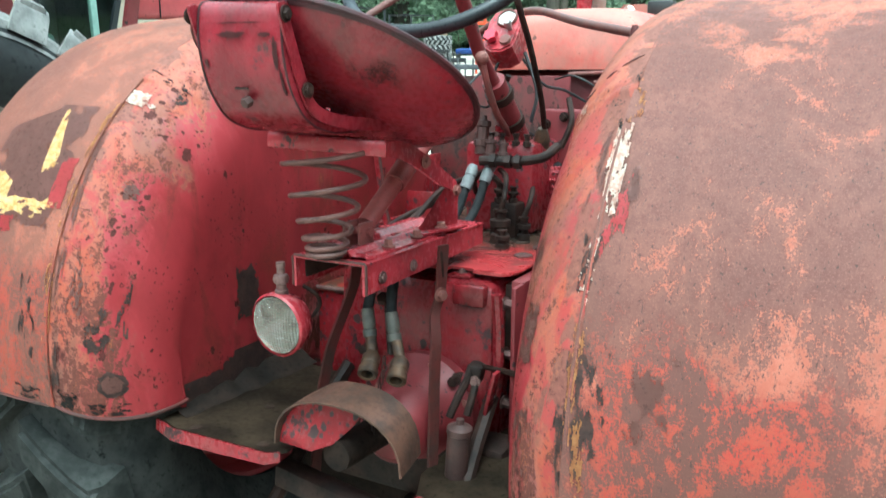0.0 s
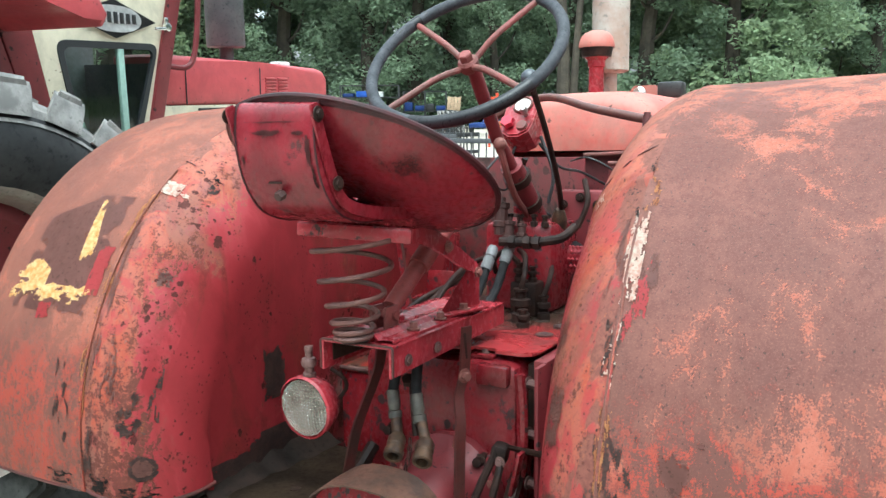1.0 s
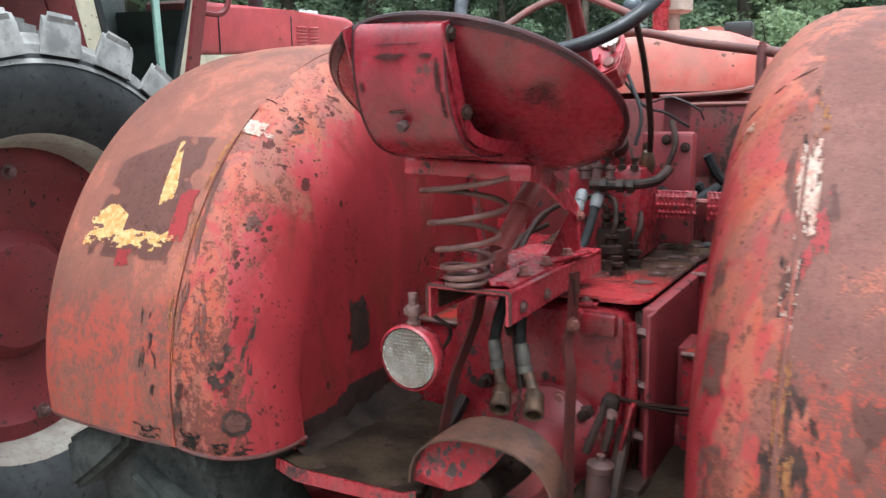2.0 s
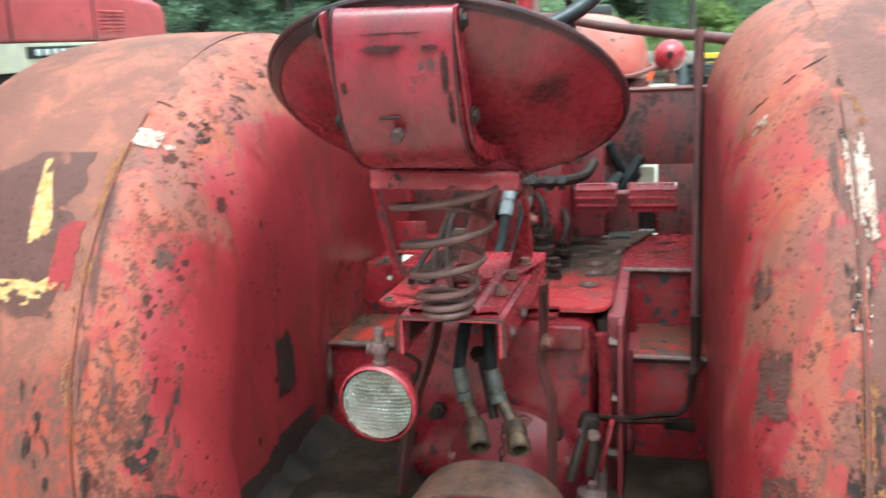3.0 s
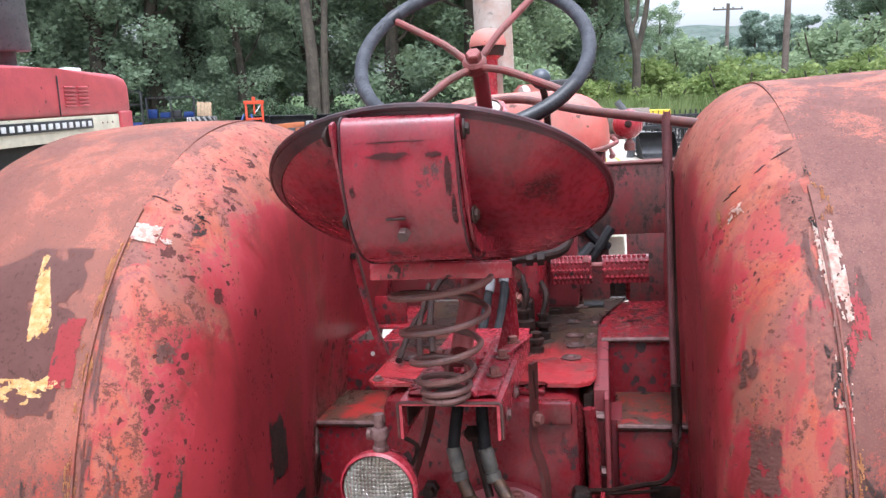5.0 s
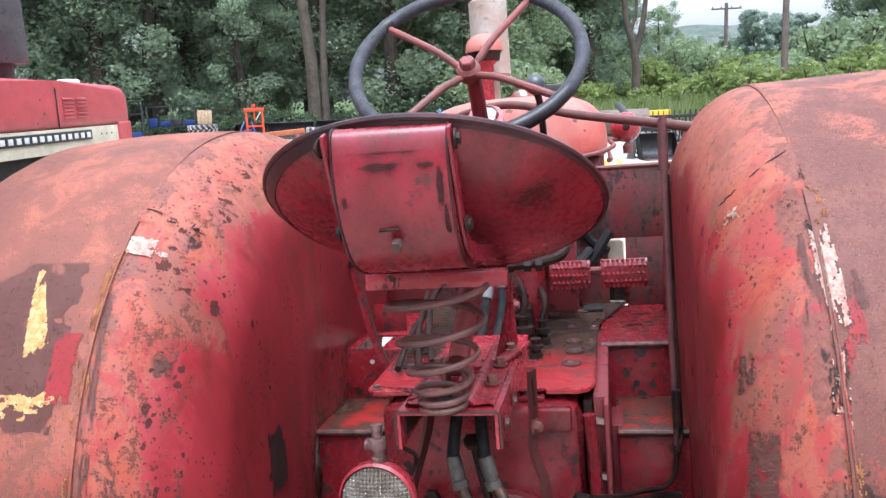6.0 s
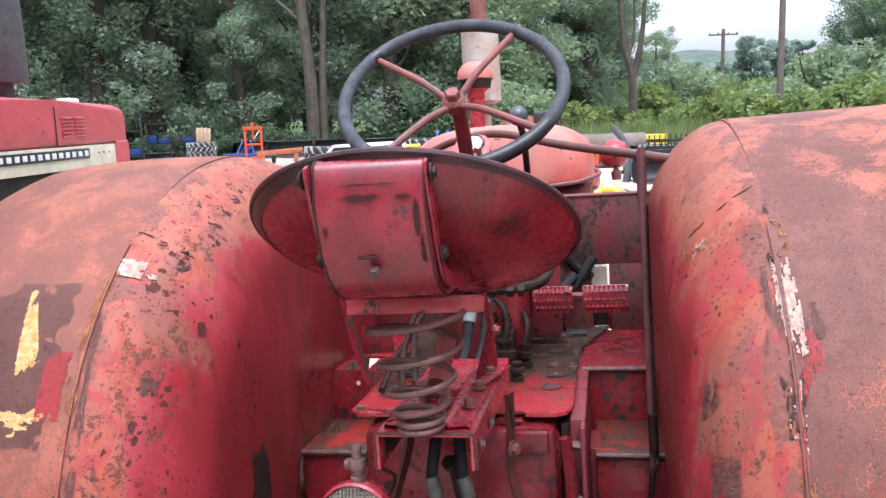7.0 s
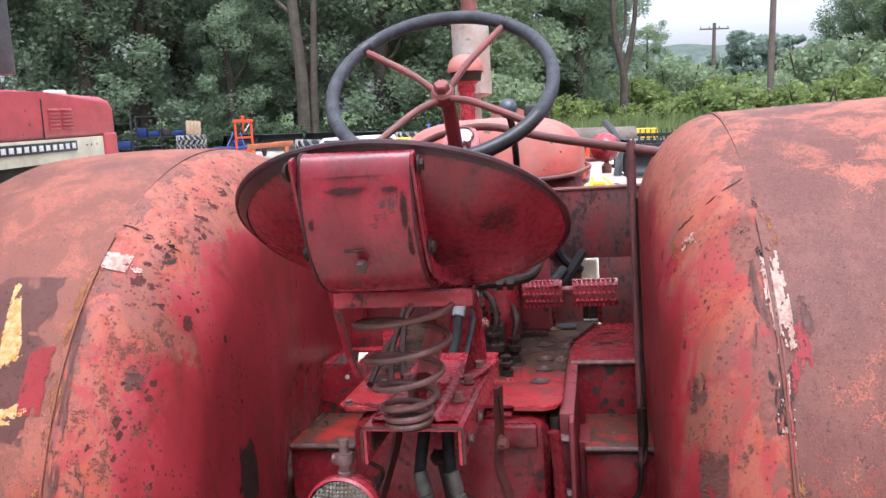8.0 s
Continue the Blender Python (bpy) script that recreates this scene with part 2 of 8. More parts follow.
    eaten = m.math("ADD", eaten, m.math("ADD", m.math("MULTIPLY", zone, 0.055), m.step(z, 1.15, 0.82, 0.0, 0.045)))
    eaten = m.math("SUBTRACT", eaten, m.math("ADD", m.math("MULTIPLY", right, 0.028), m.math("ADD", m.step(x, 0.408, 0.392, 0.0, 0.08), m.step(z, 1.32, 1.46, 0.0, 0.030))))
    gone = m.step(eaten, 0.572, 0.592)
    # blisters in drifts
    drift = m.step(m.noise(7.0, 4, 0.55, m.stretch((1, 1, 1), (3, 5, 1))), 0.47, 0.60)
    present = m.math("MULTIPLY", m.math("ADD", 0.05, m.math("MULTIPLY", m.math("MULTIPLY", m.step(bent, 0.385, 0.41), m.step(bent, 0.48, 0.44)), 0.75)), m.math("SUBTRACT", drift, m.math("MULTIPLY", right, 0.45)))
    dots = m.math("MAXIMUM", blisters(m, 27, (1, 2, 1), 0.12, 0.42, present, 0.030), blisters(m, 62, (7, 5, 3), 0.12, 0.46, present, 0.014))
    dots = m.math("MAXIMUM", dots, m.math("MULTIPLY", blisters(m, 170, (2, 9, 4), 0.1, 0.44, m.math("ADD", m.math("MULTIPLY", drift, 0.35), m.math("MULTIPLY", worn, 0.12)), 0.006), 0.7))
    c = m.mix(m.math("MULTIPLY", gone, 0.88), c, m.mix(m.step(fine, 0.36, 0.62), (0.125, 0.042, 0.034), (0.088, 0.032, 0.025)))
    c = m.mix(m.math("MULTIPLY", dots, 0.93), c, m.mix(m.step(fine, 0.4, 0.6), (0.068, 0.021, 0.018), (0.042, 0.015, 0.013)))
    # orange rims and specks
    c = m.mix(m.math("MULTIPLY", m.step(m.math("ADD", m.math("MULTIPLY", tiny, 0.5), m.math("MULTIPLY", mid, 0.5)), 0.575, 0.63, 0.0, 0.6), m.step(bent, 0.40, 0.46)), c, (0.40, 0.125, 0.045))
    off = m.math("MAXIMUM", gone, dots)
    m.bump(m.math("SUBTRACT", m.math("MULTIPLY", fine, 0.35), m.math("MAXIMUM", off, m.math("MULTIPLY", bare, 0.6))), 0.45, 0.0013)
    dull = m.math("MAXIMUM", off, m.math("MULTIPLY", m.math("MAXIMUM", worn, bare), 0.6))
    rough = m.math("ADD", m.math("ADD", m.math("MULTIPLY", dull, 0.34), m.step(x, 0.41, 0.388, 0.0, 0.22)), m.step(fine, 0.2, 0.8, 0.30, 0.42))
    return m.done(c, rough, 0.0, m.step(dull, 0.0, 1.0, 0.30, 0.10))


def fender_outer_paint():
    """Purple-brown bare sheet with fine dark pits; salmon paint survives in speckled drifts, paler on the crown with
    sky light painted in, orange-red low down.
    """
    m = Nodes("rusty_fender_paint")
    x, z, left = m.axis(0), m.axis(2), m.step(m.axis(0), 0.01, -0.01)
    v = m.stretch((1, 1, 0.6), (5.7, 2, 1))
    big, mid = m.noise(3.6, 6, 0.58, v, 0.4), m.noise(13, 9, 0.68, v, 0.6)
    fine, tiny = m.noise(80, 9, 0.76, m.stretch((1, 1, 0.7), (1, 4, 2))), m.noise(360, 5, 0.72)
    wave = m.math("MULTIPLY", m.math("SUBTRACT", big, 0.5), 0.5)
    low, top = m.step(m.math("ADD", z, wave), 1.30, 1.00), m.step(m.math("ADD", z, m.math("MULTIPLY", wave, 0.5)), 1.38, 1.60)
    brown = m.mix(m.step(mid, 0.36, 0.64), (0.114, 0.049, 0.040), (0.152, 0.064, 0.050))
    brown = m.mix(m.step(fine, 0.46, 0.6, 0.0, 0.6), brown, (0.098, 0.040, 0.033))
    brown = m.mix(m.step(tiny, 0.50, 0.62, 0.0, 0.5), brown, (0.185, 0.080, 0.063))
    brown = m.mix(m.math("MULTIPLY", left, m.step(big, 0.40, 0.60, 0.25, 0.8)), brown, (0.195, 0.073, 0.051))
    # salmon speckle whose density drifts, raised on the crown to paint sky light
    amount = m.math("ADD", m.math("MULTIPLY", big, 0.5), m.math("MULTIPLY", mid, 0.5))
    amount = m.math("ADD", amount, m.math("ADD", m.math("MULTIPLY", low, 0.06), m.math("ADD", m.math("MULTIPLY", top, 0.085), m.math("MULTIPLY", left, 0.015))))
    speck = m.math("ADD", m.math("MULTIPLY", fine, 0.55), m.math("MULTIPLY", tiny, 0.45))
    remains = m.step(m.math("ADD", speck, m.math("MULTIPLY", m.math("SUBTRACT", amount, 0.565), 1.6)), 0.525, 0.585)
    salmon = m.mix(m.step(fine, 0.44, 0.58), (0.345, 0.122, 0.082), (0.29, 0.092, 0.060))
    salmon = m.mix(m.math("MULTIPLY", low, 0.65), salmon, (0.33, 0.085, 0.055))
    c = m.mix(m.math("MULTIPLY", remains, m.math("SUBTRACT", 0.85, m.math("MULTIPLY", left, 0.25))), brown, salmon)
    # brown washed down in broad smears
    smear = m.noise(7, 7, 0.62, m.stretch((1, 1, 0.22), (2, 8, 5)), 0.4)
    c = m.mix(m.math("MULTIPLY", m.step(smear, 0.5, 0.6, 0.0, 0.6), m.math("ADD", m.math("ADD", 0.2, m.math("MULTIPLY", left, 0.25)), m.math("MULTIPLY", low, 0.6))), c, (0.122, 0.056, 0.043))
    # orange-red paint low down, laced with bare brown
    zone = m.math("MULTIPLY", m.step(x, 0.50, 0.62), m.math("MULTIPLY", m.step(x, 0.92, 0.80), m.step(m.math("ADD", z, m.math("MULTIPLY", m.math("SUBTRACT", mid, 0.5), 0.55)), 1.13, 1.06)))
    zone = m.math("MAXIMUM", zone, m.math("MULTIPLY", m.math("MULTIPLY", left, 0.8), m.step(m.math("ADD", z, wave), 1.16, 0.98)))
    red = m.math("ADD", m.math("MULTIPLY", mid, 0.34), m.math("ADD", m.math("MULTIPLY", fine, 0.42), m.math("MULTIPLY", tiny, 0.24)))
    hold = m.math("MULTIPLY", zone, m.step(red, 0.490, 0.520))
    c = m.mix(m.math("MULTIPLY", zone, 0.6), c, (0.105, 0.046, 0.038))
    c = m.mix(m.math("MULTIPLY", hold, 0.92), c, m.mix(m.step(fine, 0.4, 0.6), (0.34, 0.034, 0.026), (0.29, 0.055, 0.036)))
    # rain-drawn pits and pale dust
    pits = m.step(m.noise(260, 2, 0.5, m.stretch((1, 1, 0.4), (1, 1, 1))), 0.64, 0.69)
    c = m.mix(m.math("MULTIPLY", pits, 0.75), c, (0.055, 0.032, 0.029))
    c = m.mix(m.step(tiny, 0.55, 0.75, 0.0, 0.12), c, (0.34, 0.16, 0.12))
    m.bump(m.math("ADD", m.math("MULTIPLY", remains, 0.5), m.math("SUBTRACT", m.math("ADD", fine, m.math("MULTIPLY", hold, 0.4)), pits)), 0.4, 0.001)
    return m.done(c, m.step(fine, 0.2, 0.8, 0.45, 0.62), 0.0, 0.12)


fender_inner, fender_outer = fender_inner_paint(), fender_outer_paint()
RUST = (0.145, 0.072, 0.06)
IRON = (0.022, 0.014, 0.013)
red_paint = enamel("red_tractor_paint", (0.185, 0.011, 0.017), (0.15, 0.022, 0.02), IRON, 0.25, 0.2, 0.6, 0.06, 0.22, 8.0)
red_chipped = enamel("chipped_red_paint", (0.205, 0.012, 0.018), (0.17, 0.022, 0.024), IRON, 0.3, 0.6, 0.55, 0.03, 0.2, 4.0)
red_pink = enamel("sun_faded_red_paint", (0.31, 0.027, 0.038), (0.40, 0.11, 0.105), (0.05, 0.020, 0.018), 0.32, 0.06, 0.42, 0.08, 0.2, 9.0, 1.1)
seat_paint = enamel("red_seat_paint", (0.190, 0.013, 0.022), (0.215, 0.035, 0.045), (0.035, 0.014, 0.013), 0.34, 0.035, 0.40, 0.06, 0.22, 12.0, 1.2)
hood_paint = worn_paint("faded_hood_paint", (0.46, 0.09, 0.07), (0.50, 0.175, 0.135), (0.20, 0.10, 0.08), 0.8, 0.1, 0.25, 0.9, 0.36, 14.0, 0.8)
pedal_paint = enamel("worn_pedal_paint", (0.27, 0.022, 0.032), (0.20, 0.030, 0.032), IRON, 0.3, 0.1, 0.3, 0.05, 0.5, 17.0)
bulk_paint = enamel("rusted_bulkhead_paint", (0.14, 0.010, 0.014), (0.070, 0.024, 0.019), (0.032, 0.014, 0.011), 0.85, 0.2, 0.75, 0.08, 0.5, 16.0)
far_red = worn_paint("red_hood_paint", (0.44, 0.065, 0.075), (0.47, 0.12, 0.115), RUST, 0.35, 0.05, 0.05, 0.7, 0.3, 20.0, 1.0, None, 0.1)
dark_red = worn_paint("dark_red_paint", (0.15, 0.016, 0.02), (0.18, 0.03, 0.03), (0.05, 0.03, 0.025), 0.3, 0.3, 0.4, 1.0, 0.45, 22.0, 1.0)
cream = worn_paint("cream_paint", (0.62, 0.57, 0.43), (0.66, 0.62, 0.52), (0.30, 0.22, 0.14), 0.4, 0.02, 0.05, 0.8, 0.4, 24.0, 1.0, None, 0.1)


def rusty(name, a, b, rough=0.75, scale=1.0, metal=0.0, spec=0.3):
    m = Nodes(name)
    n1, n2 = m.noise(18 * scale, 8, 0.65), m.noise(120 * scale, 6, 0.65)
    colour = m.mix(m.step(n1, 0.35, 0.65), a, b)
    colour = m.mix(m.step(n2, 0.55, 0.7), colour, tuple(c * 0.5 for c in a))
    m.bump(m.math("ADD", n1, n2), 0.35, 0.001)
    return m.done(colour, m.step(n2, 0.3, 0.7, rough - 0.15, rough), metal, spec)


def plate_paint():
    """Trodden platform: red at its edges and rear, oily brown-black further ahead."""
    m = Nodes("platform_paint")
    mid, fine, tiny = m.noise(9, 8, 0.66, None, 0.5), m.noise(70, 8, 0.7), m.noise(300, 4)
    ahead = m.math("ADD", m.axis(1), m.math("MULTIPLY", m.math("SUBTRACT", mid, 0.5), 0.9))
    c = m.mix(m.step(mid, 0.35, 0.65), (0.25, 0.018, 0.022), (0.33, 0.030, 0.034))
    oil = m.mix(m.step(mid, 0.35, 0.65), (0.055, 0.034, 0.022), (0.022, 0.017, 0.015))
    c = m.mix(m.step(ahead, 0.72, 0.98), c, oil)
    c = m.mix(m.step(m.math("ADD", m.math("MULTIPLY", mid, 0.5), m.math("MULTIPLY", fine, 0.5)), 0.56, 0.62), c, (0.11, 0.05, 0.035))
    c = m.mix(m.step(tiny, 0.6, 0.75, 0.0, 0.4), c, (0.18, 0.12, 0.09))
    m.bump(m.math("ADD", fine, mid), 0.3, 0.001)
    return m.done(c, m.step(mid, 0.3, 0.7, 0.15, 0.36), 0.0, 0.55)


rust_iron = rusty("rusty_iron", (0.15, 0.06, 0.05), (0.23, 0.085, 0.07), 0.62)
damper_red = rusty("faded_red_tube", (0.30, 0.080, 0.076), (0.21, 0.055, 0.050), 0.45)
spring_iron = rusty("dark_rusty_spring_wire", (0.085, 0.042, 0.036), (0.14, 0.064, 0.054), 0.5)
rust_red = rusty("rusty_red_iron", (0.20, 0.055, 0.05), (0.13, 0.06, 0.05), 0.6)
dark_iron = rusty("greasy_dark_iron", (0.013, 0.0085, 0.0075), (0.036, 0.019, 0.015), 0.55, 1.0, 0.0, 0.14)
post_brown = rusty("brown_post_iron", (0.085, 0.038, 0.038), (0.13, 0.05, 0.05), 0.42)
rod_brown = rusty("brown_worn_tube", (0.15, 0.058, 0.048), (0.10, 0.05, 0.045), 0.42)
strap_rust = rusty("dark_strap_rust", (0.085, 0.022, 0.02), (0.05, 0.026, 0.022), 0.42)
canister_rust = rusty("dark_rusted_canister", (0.075, 0.035, 0.03), (0.04, 0.022, 0.02), 0.55)
# rusted steel, darkened further to put the shade above it into the colour
brown_floor = rusty("rusted_floor_steel", (0.011, 0.0075, 0.0055), (0.030, 0.020, 0.013), 0.5, 0.7, 0.0, 0.06)
shield_rust = rusty("rusted_shield_steel", (0.090, 0.043, 0.030), (0.038, 0.023, 0.018), 0.5, 1.0, 0.0, 0.2)
bolt_steel = rusty("old_bolt_steel", (0.20, 0.12, 0.11), (0.10, 0.05, 0.045), 0.5, 3.0, 0.4)
bright_steel = rusty("bright_nut_steel", (0.45, 0.43, 0.42), (0.30, 0.26, 0.25), 0.4, 3.0, 0.7)
brass = rusty("dull_brass", (0.13, 0.075, 0.045), (0.06, 0.042, 0.034), 0.5, 2.0, 0.5)
rubber = rusty("black_rubber", (0.018, 0.018, 0.019), (0.032, 0.031, 0.031), 0.6, 1.0)
hose_rubber = rusty("hose_rubber", (0.014, 0.014, 0.015), (0.028, 0.027, 0.028), 0.65, 2.0, 0.0, 0.06)
grey_sleeve = rusty("grimy_grey_sleeve", (0.13, 0.115, 0.095), (0.06, 0.055, 0.05), 0.5, 2.0)
grey_cuff = rusty("grey_hose_cuff", (0.20, 0.20, 0.205), (0.10, 0.10, 0.10), 0.55, 2.0)
wheel_rubber = rusty("weathered_grey_rubber", (0.034, 0.036, 0.042), (0.060, 0.062, 0.070), 0.7, 1.6, 0.0, 0.2)
tape_black = rusty("black_tape", (0.012, 0.012, 0.014), (0.025, 0.025, 0.028), 0.4)
old_rubber = rusty("dusty_old_rubber", (0.020, 0.020, 0.020), (0.042, 0.041, 0.039), 0.85, 0.6, 0.0, 0.08)
tyre_rubber = rusty("dusty_tyre_rubber", (0.024, 0.025, 0.027), (0.045, 0.045, 0.046), 0.7, 0.3)
old_tread = rusty("dull_tyre_tread", (0.046, 0.046, 0.043), (0.020, 0.020, 0.019), 0.85, 0.7, 0.0, 0.06)
tyre_tread = rusty("dusty_tyre_tread", (0.36, 0.345, 0.33), (0.17, 0.165, 0.16), 0.8, 0.45)
muffler_grey = rusty("grey_muffler_steel", (0.07, 0.072, 0.078), (0.10, 0.10, 0.105), 0.55, 0.5)
muffler_pale = rusty("pale_rusting_muffler", (0.42, 0.38, 0.34), (0.33, 0.23, 0.18), 0.6, 0.35)
rim_steel = rusty("pale_rim_steel", (0.36, 0.33, 0.28), (0.27, 0.22, 0.19), 0.5, 0.6)
black_paint = rusty("black_paint", (0.02, 0.02, 0.022), (0.035, 0.034, 0.034), 0.45, 0.5)
blue_paint = rusty("blue_implement_paint", (0.02, 0.07, 0.35), (0.03, 0.10, 0.42), 0.45, 0.4)
navy_paint = rusty("dark_blue_plastic", (0.012, 0.03, 0.12), (0.02, 0.045, 0.17), 0.5, 0.4)
yellow_paint = rusty("yellow_paint", (0.62, 0.42, 0.02), (0.55, 0.36, 0.03), 0.5, 0.4)
orange_paint = rusty("orange_press_paint", (0.62, 0.07, 0.02), (0.5, 0.06, 0.03), 0.5, 0.4)
rust_orange = rusty("rusty_orange_steel", (0.42, 0.13, 0.05), (0.3, 0.1, 0.05), 0.7, 0.3)
wood_pale = rusty("pale_plywood", (0.36, 0.25, 0.15), (0.27, 0.185, 0.115), 0.7, 0.3)
pole_wood = rusty("weathered_pole_wood", (0.16, 0.125, 0.105), (0.11, 0.085, 0.07), 0.85, 0.2)
bark = rusty("tree_bark", (0.085, 0.07, 0.052), (0.05, 0.042, 0.033), 0.9, 0.12)
plate_steel = plate_paint()


def trodden_paint():
    """A step worn to oily brown with a rest of bright red in the middle of it."""
    m = Nodes("trodden_step_paint")
    mid, fine = m.noise(11, 8, 0.66, m.stretch((1, 1, 1), (0.2, 0.1, 0)), 0.6), m.noise(80, 8, 0.72)
    c = m.mix(m.step(fine, 0.4, 0.62), (0.045, 0.026, 0.018), (0.085, 0.046, 0.030))
    left = m.step(m.math("ADD", m.math("MULTIPLY", mid, 0.7), m.math("MULTIPLY", fine, 0.3)), 0.50, 0.55)
    c = m.mix(left, c, m.mix(m.step(mid, 0.5, 0.65), (0.20, 0.018, 0.014), (0.30, 0.022, 0.018)))
    m.bump(fine, 0.3, 0.001)
    return m.done(c, m.step(mid, 0.3, 0.7, 0.22, 0.42), 0.0, 0.45)


trodden = trodden_paint()
peel_white = rusty("peeling_white_primer", (0.66, 0.58, 0.49), (0.52, 0.28, 0.22), 0.8, 6.0)
# one dark tone for the seat's worn rim and the shade painted below it
rim_dark = rusty("dark_rim_wear_and_shade", (0.022, 0.009, 0.010), (0.05, 0.012, 0.015), 0.45, 1.0)
peel_yellow = rusty("old_yellow_decal", (0.84, 0.60, 0.30), (0.66, 0.33, 0.10), 0.8, 4.0)
peel_pink = rusty("old_pink_paint", (0.42, 0.05, 0.058), (0.37, 0.05, 0.05), 0.5, 2.0)
peel_ghost = rusty("brown_bare_steel", (0.185, 0.080, 0.066), (0.15, 0.064, 0.053), 0.6, 0.8)
peel_dark = rusty("dark_rust_scab", (0.09, 0.048, 0.04), (0.055, 0.034, 0.03), 0.75, 2.0)
peel_rust = rusty("orange_rust_edge", (0.42, 0.19, 0.075), (0.28, 0.095, 0.045), 0.85, 3.0)
# one black for floor mud, painted corner shade and the block below
mud_shade_black = rusty("black_mud_and_shade", (0.010, 0.0075, 0.0065), (0.022, 0.014, 0.011), 0.8, 0.8, 0.0, 0.05)


def simple(name, colour, rough=0.5, metal=0.0):
    m = Nodes(name)
    n = m.noise(40, 4)
    return m.done(m.mix(m.step(n, 0.3, 0.7), colour, tuple(c * 0.8 for c in colour)), rough, metal)


crack_dark = rusty("dark_open_crack", (0.012, 0.009, 0.008), (0.03, 0.02, 0.017), 0.8, 2.0)
speckle_rust = rusty("speckled_brown_rust", (0.022, 0.010, 0.009), (0.05, 0.014, 0.013), 0.8, 4.0, 0.0, 0.08)
worn_brown = rusty("worn_brown_steel", (0.062, 0.020, 0.020), (0.10, 0.030, 0.030), 0.5, 4.0)
letter_white = simple("white_lettering", (0.75, 0.75, 0.74), 0.5)
seal_black = simple("black_window_seal", (0.015, 0.017, 0.02), 0.5)
cab_green = simple("pale_green_upholstery", (0.30, 0.45, 0.38), 0.6)
cab_lining = simple("grey_cab_lining", (0.26, 0.29, 0.29), 0.6)
chrome = simple("chrome", (0.7, 0.7, 0.7), 0.15, 1.0)
dial_white = simple("white_dial", (0.7, 0.69, 0.64), 0.3)
star_red = simple("red_plastic_knob", (0.55, 0.02, 0.05), 0.3)
reflector = simple("silver_reflector", (0.93, 0.90, 0.84), 0.28, 1.0)
ball_blue = simple("grey_blue_knob", (0.06, 0.07, 0.085), 0.35)


def glass(name, tint, rough=0.0, ribs=0.0):
    m = Nodes(name)
    m.bsdf.inputs["Transmission Weight"].default_value = 1.0
    m.bsdf.inputs["IOR"].default_value = 1.45
    if ribs:
        n = m.tree.nodes.new("ShaderNodeTexWave")
        n.bands_direction = "X"
        m.put(n.inputs["Vector"], m.coord)
        n.inputs["Scale"].default_value = ribs
        n2 = m.tree.nodes.new("ShaderNodeTexWave")
        n2.bands_direction = "Z"
        m.put(n2.inputs["Vector"], m.coord)
        n2.inputs["Scale"].default_value = ribs * 0.8
        m.bump(m.math("ADD", n.outputs["Fac"], m.math("MULTIPLY", n2.outputs["Fac"], 0.6)), 1.0, 0.0035)
    return m.done(tint, rough)


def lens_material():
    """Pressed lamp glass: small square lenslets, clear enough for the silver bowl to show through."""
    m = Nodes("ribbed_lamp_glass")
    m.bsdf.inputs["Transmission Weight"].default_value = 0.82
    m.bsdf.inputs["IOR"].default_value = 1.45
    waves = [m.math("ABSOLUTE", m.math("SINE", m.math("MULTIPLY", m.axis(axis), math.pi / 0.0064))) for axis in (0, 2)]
    # lenslet borders are painted darker in place of their own shading
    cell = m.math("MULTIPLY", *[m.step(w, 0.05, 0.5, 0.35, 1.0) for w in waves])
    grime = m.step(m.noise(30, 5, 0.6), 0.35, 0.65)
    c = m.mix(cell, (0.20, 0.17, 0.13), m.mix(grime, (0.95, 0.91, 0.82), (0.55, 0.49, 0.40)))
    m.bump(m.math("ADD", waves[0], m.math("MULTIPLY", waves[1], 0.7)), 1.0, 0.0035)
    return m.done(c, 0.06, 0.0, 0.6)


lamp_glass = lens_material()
pane_glass = glass("tinted_cab_glass", (0.62, 0.72, 0.68), 0.0)


def leaf_material(name, dark, light):
    m = Nodes(name)
    c = m.mix(m.island(), dark, light)
    c = m.mix(m.step(m.noise(0.5, 3), 0.4, 0.65), c, tuple(x * 0.85 for x in dark))
    m.done(c, 0.8, 0.0, 0.06)
    thin = m.tree.nodes.new("ShaderNodeBsdfTranslucent")
    m.put(thin.inputs["Color"], c)
    both = m.tree.nodes.new("ShaderNodeMixShader")
    both.inputs[0].default_value = 0.5
    m.tree.links.new(m.bsdf.outputs[0], both.inputs[1])
    m.tree.links.new(thin.outputs[0], both.inputs[2])
    m.tree.links.new(both.outputs[0], m.tree.nodes["Material Output"].inputs["Surface"])
    return m.mat


leaf_dark = leaf_material("dark_leaves", (0.22, 0.29, 0.19), (0.31, 0.39, 0.26))
leaf_mid = leaf_material("green_leaves", (0.23, 0.30, 0.18), (0.33, 0.40, 0.23))
# darker leaf copy, the shade below the trees put into its colour
leaf_shade = leaf_material("shade_tinted_undergrowth", (0.07, 0.105, 0.065), (0.15, 0.20, 0.115))
leaf_bright = leaf_material("bright_brush_leaves", (0.16, 0.22, 0.070), (0.34, 0.40, 0.16))
# haze is put into the colour of these leaves
leaf_far = leaf_material("haze_tinted_leaves", (0.27, 0.34, 0.28), (0.40, 0.48, 0.39))
grass_blade = leaf_material("tall_grass", (0.17, 0.23, 0.08), (0.31, 0.36, 0.17))


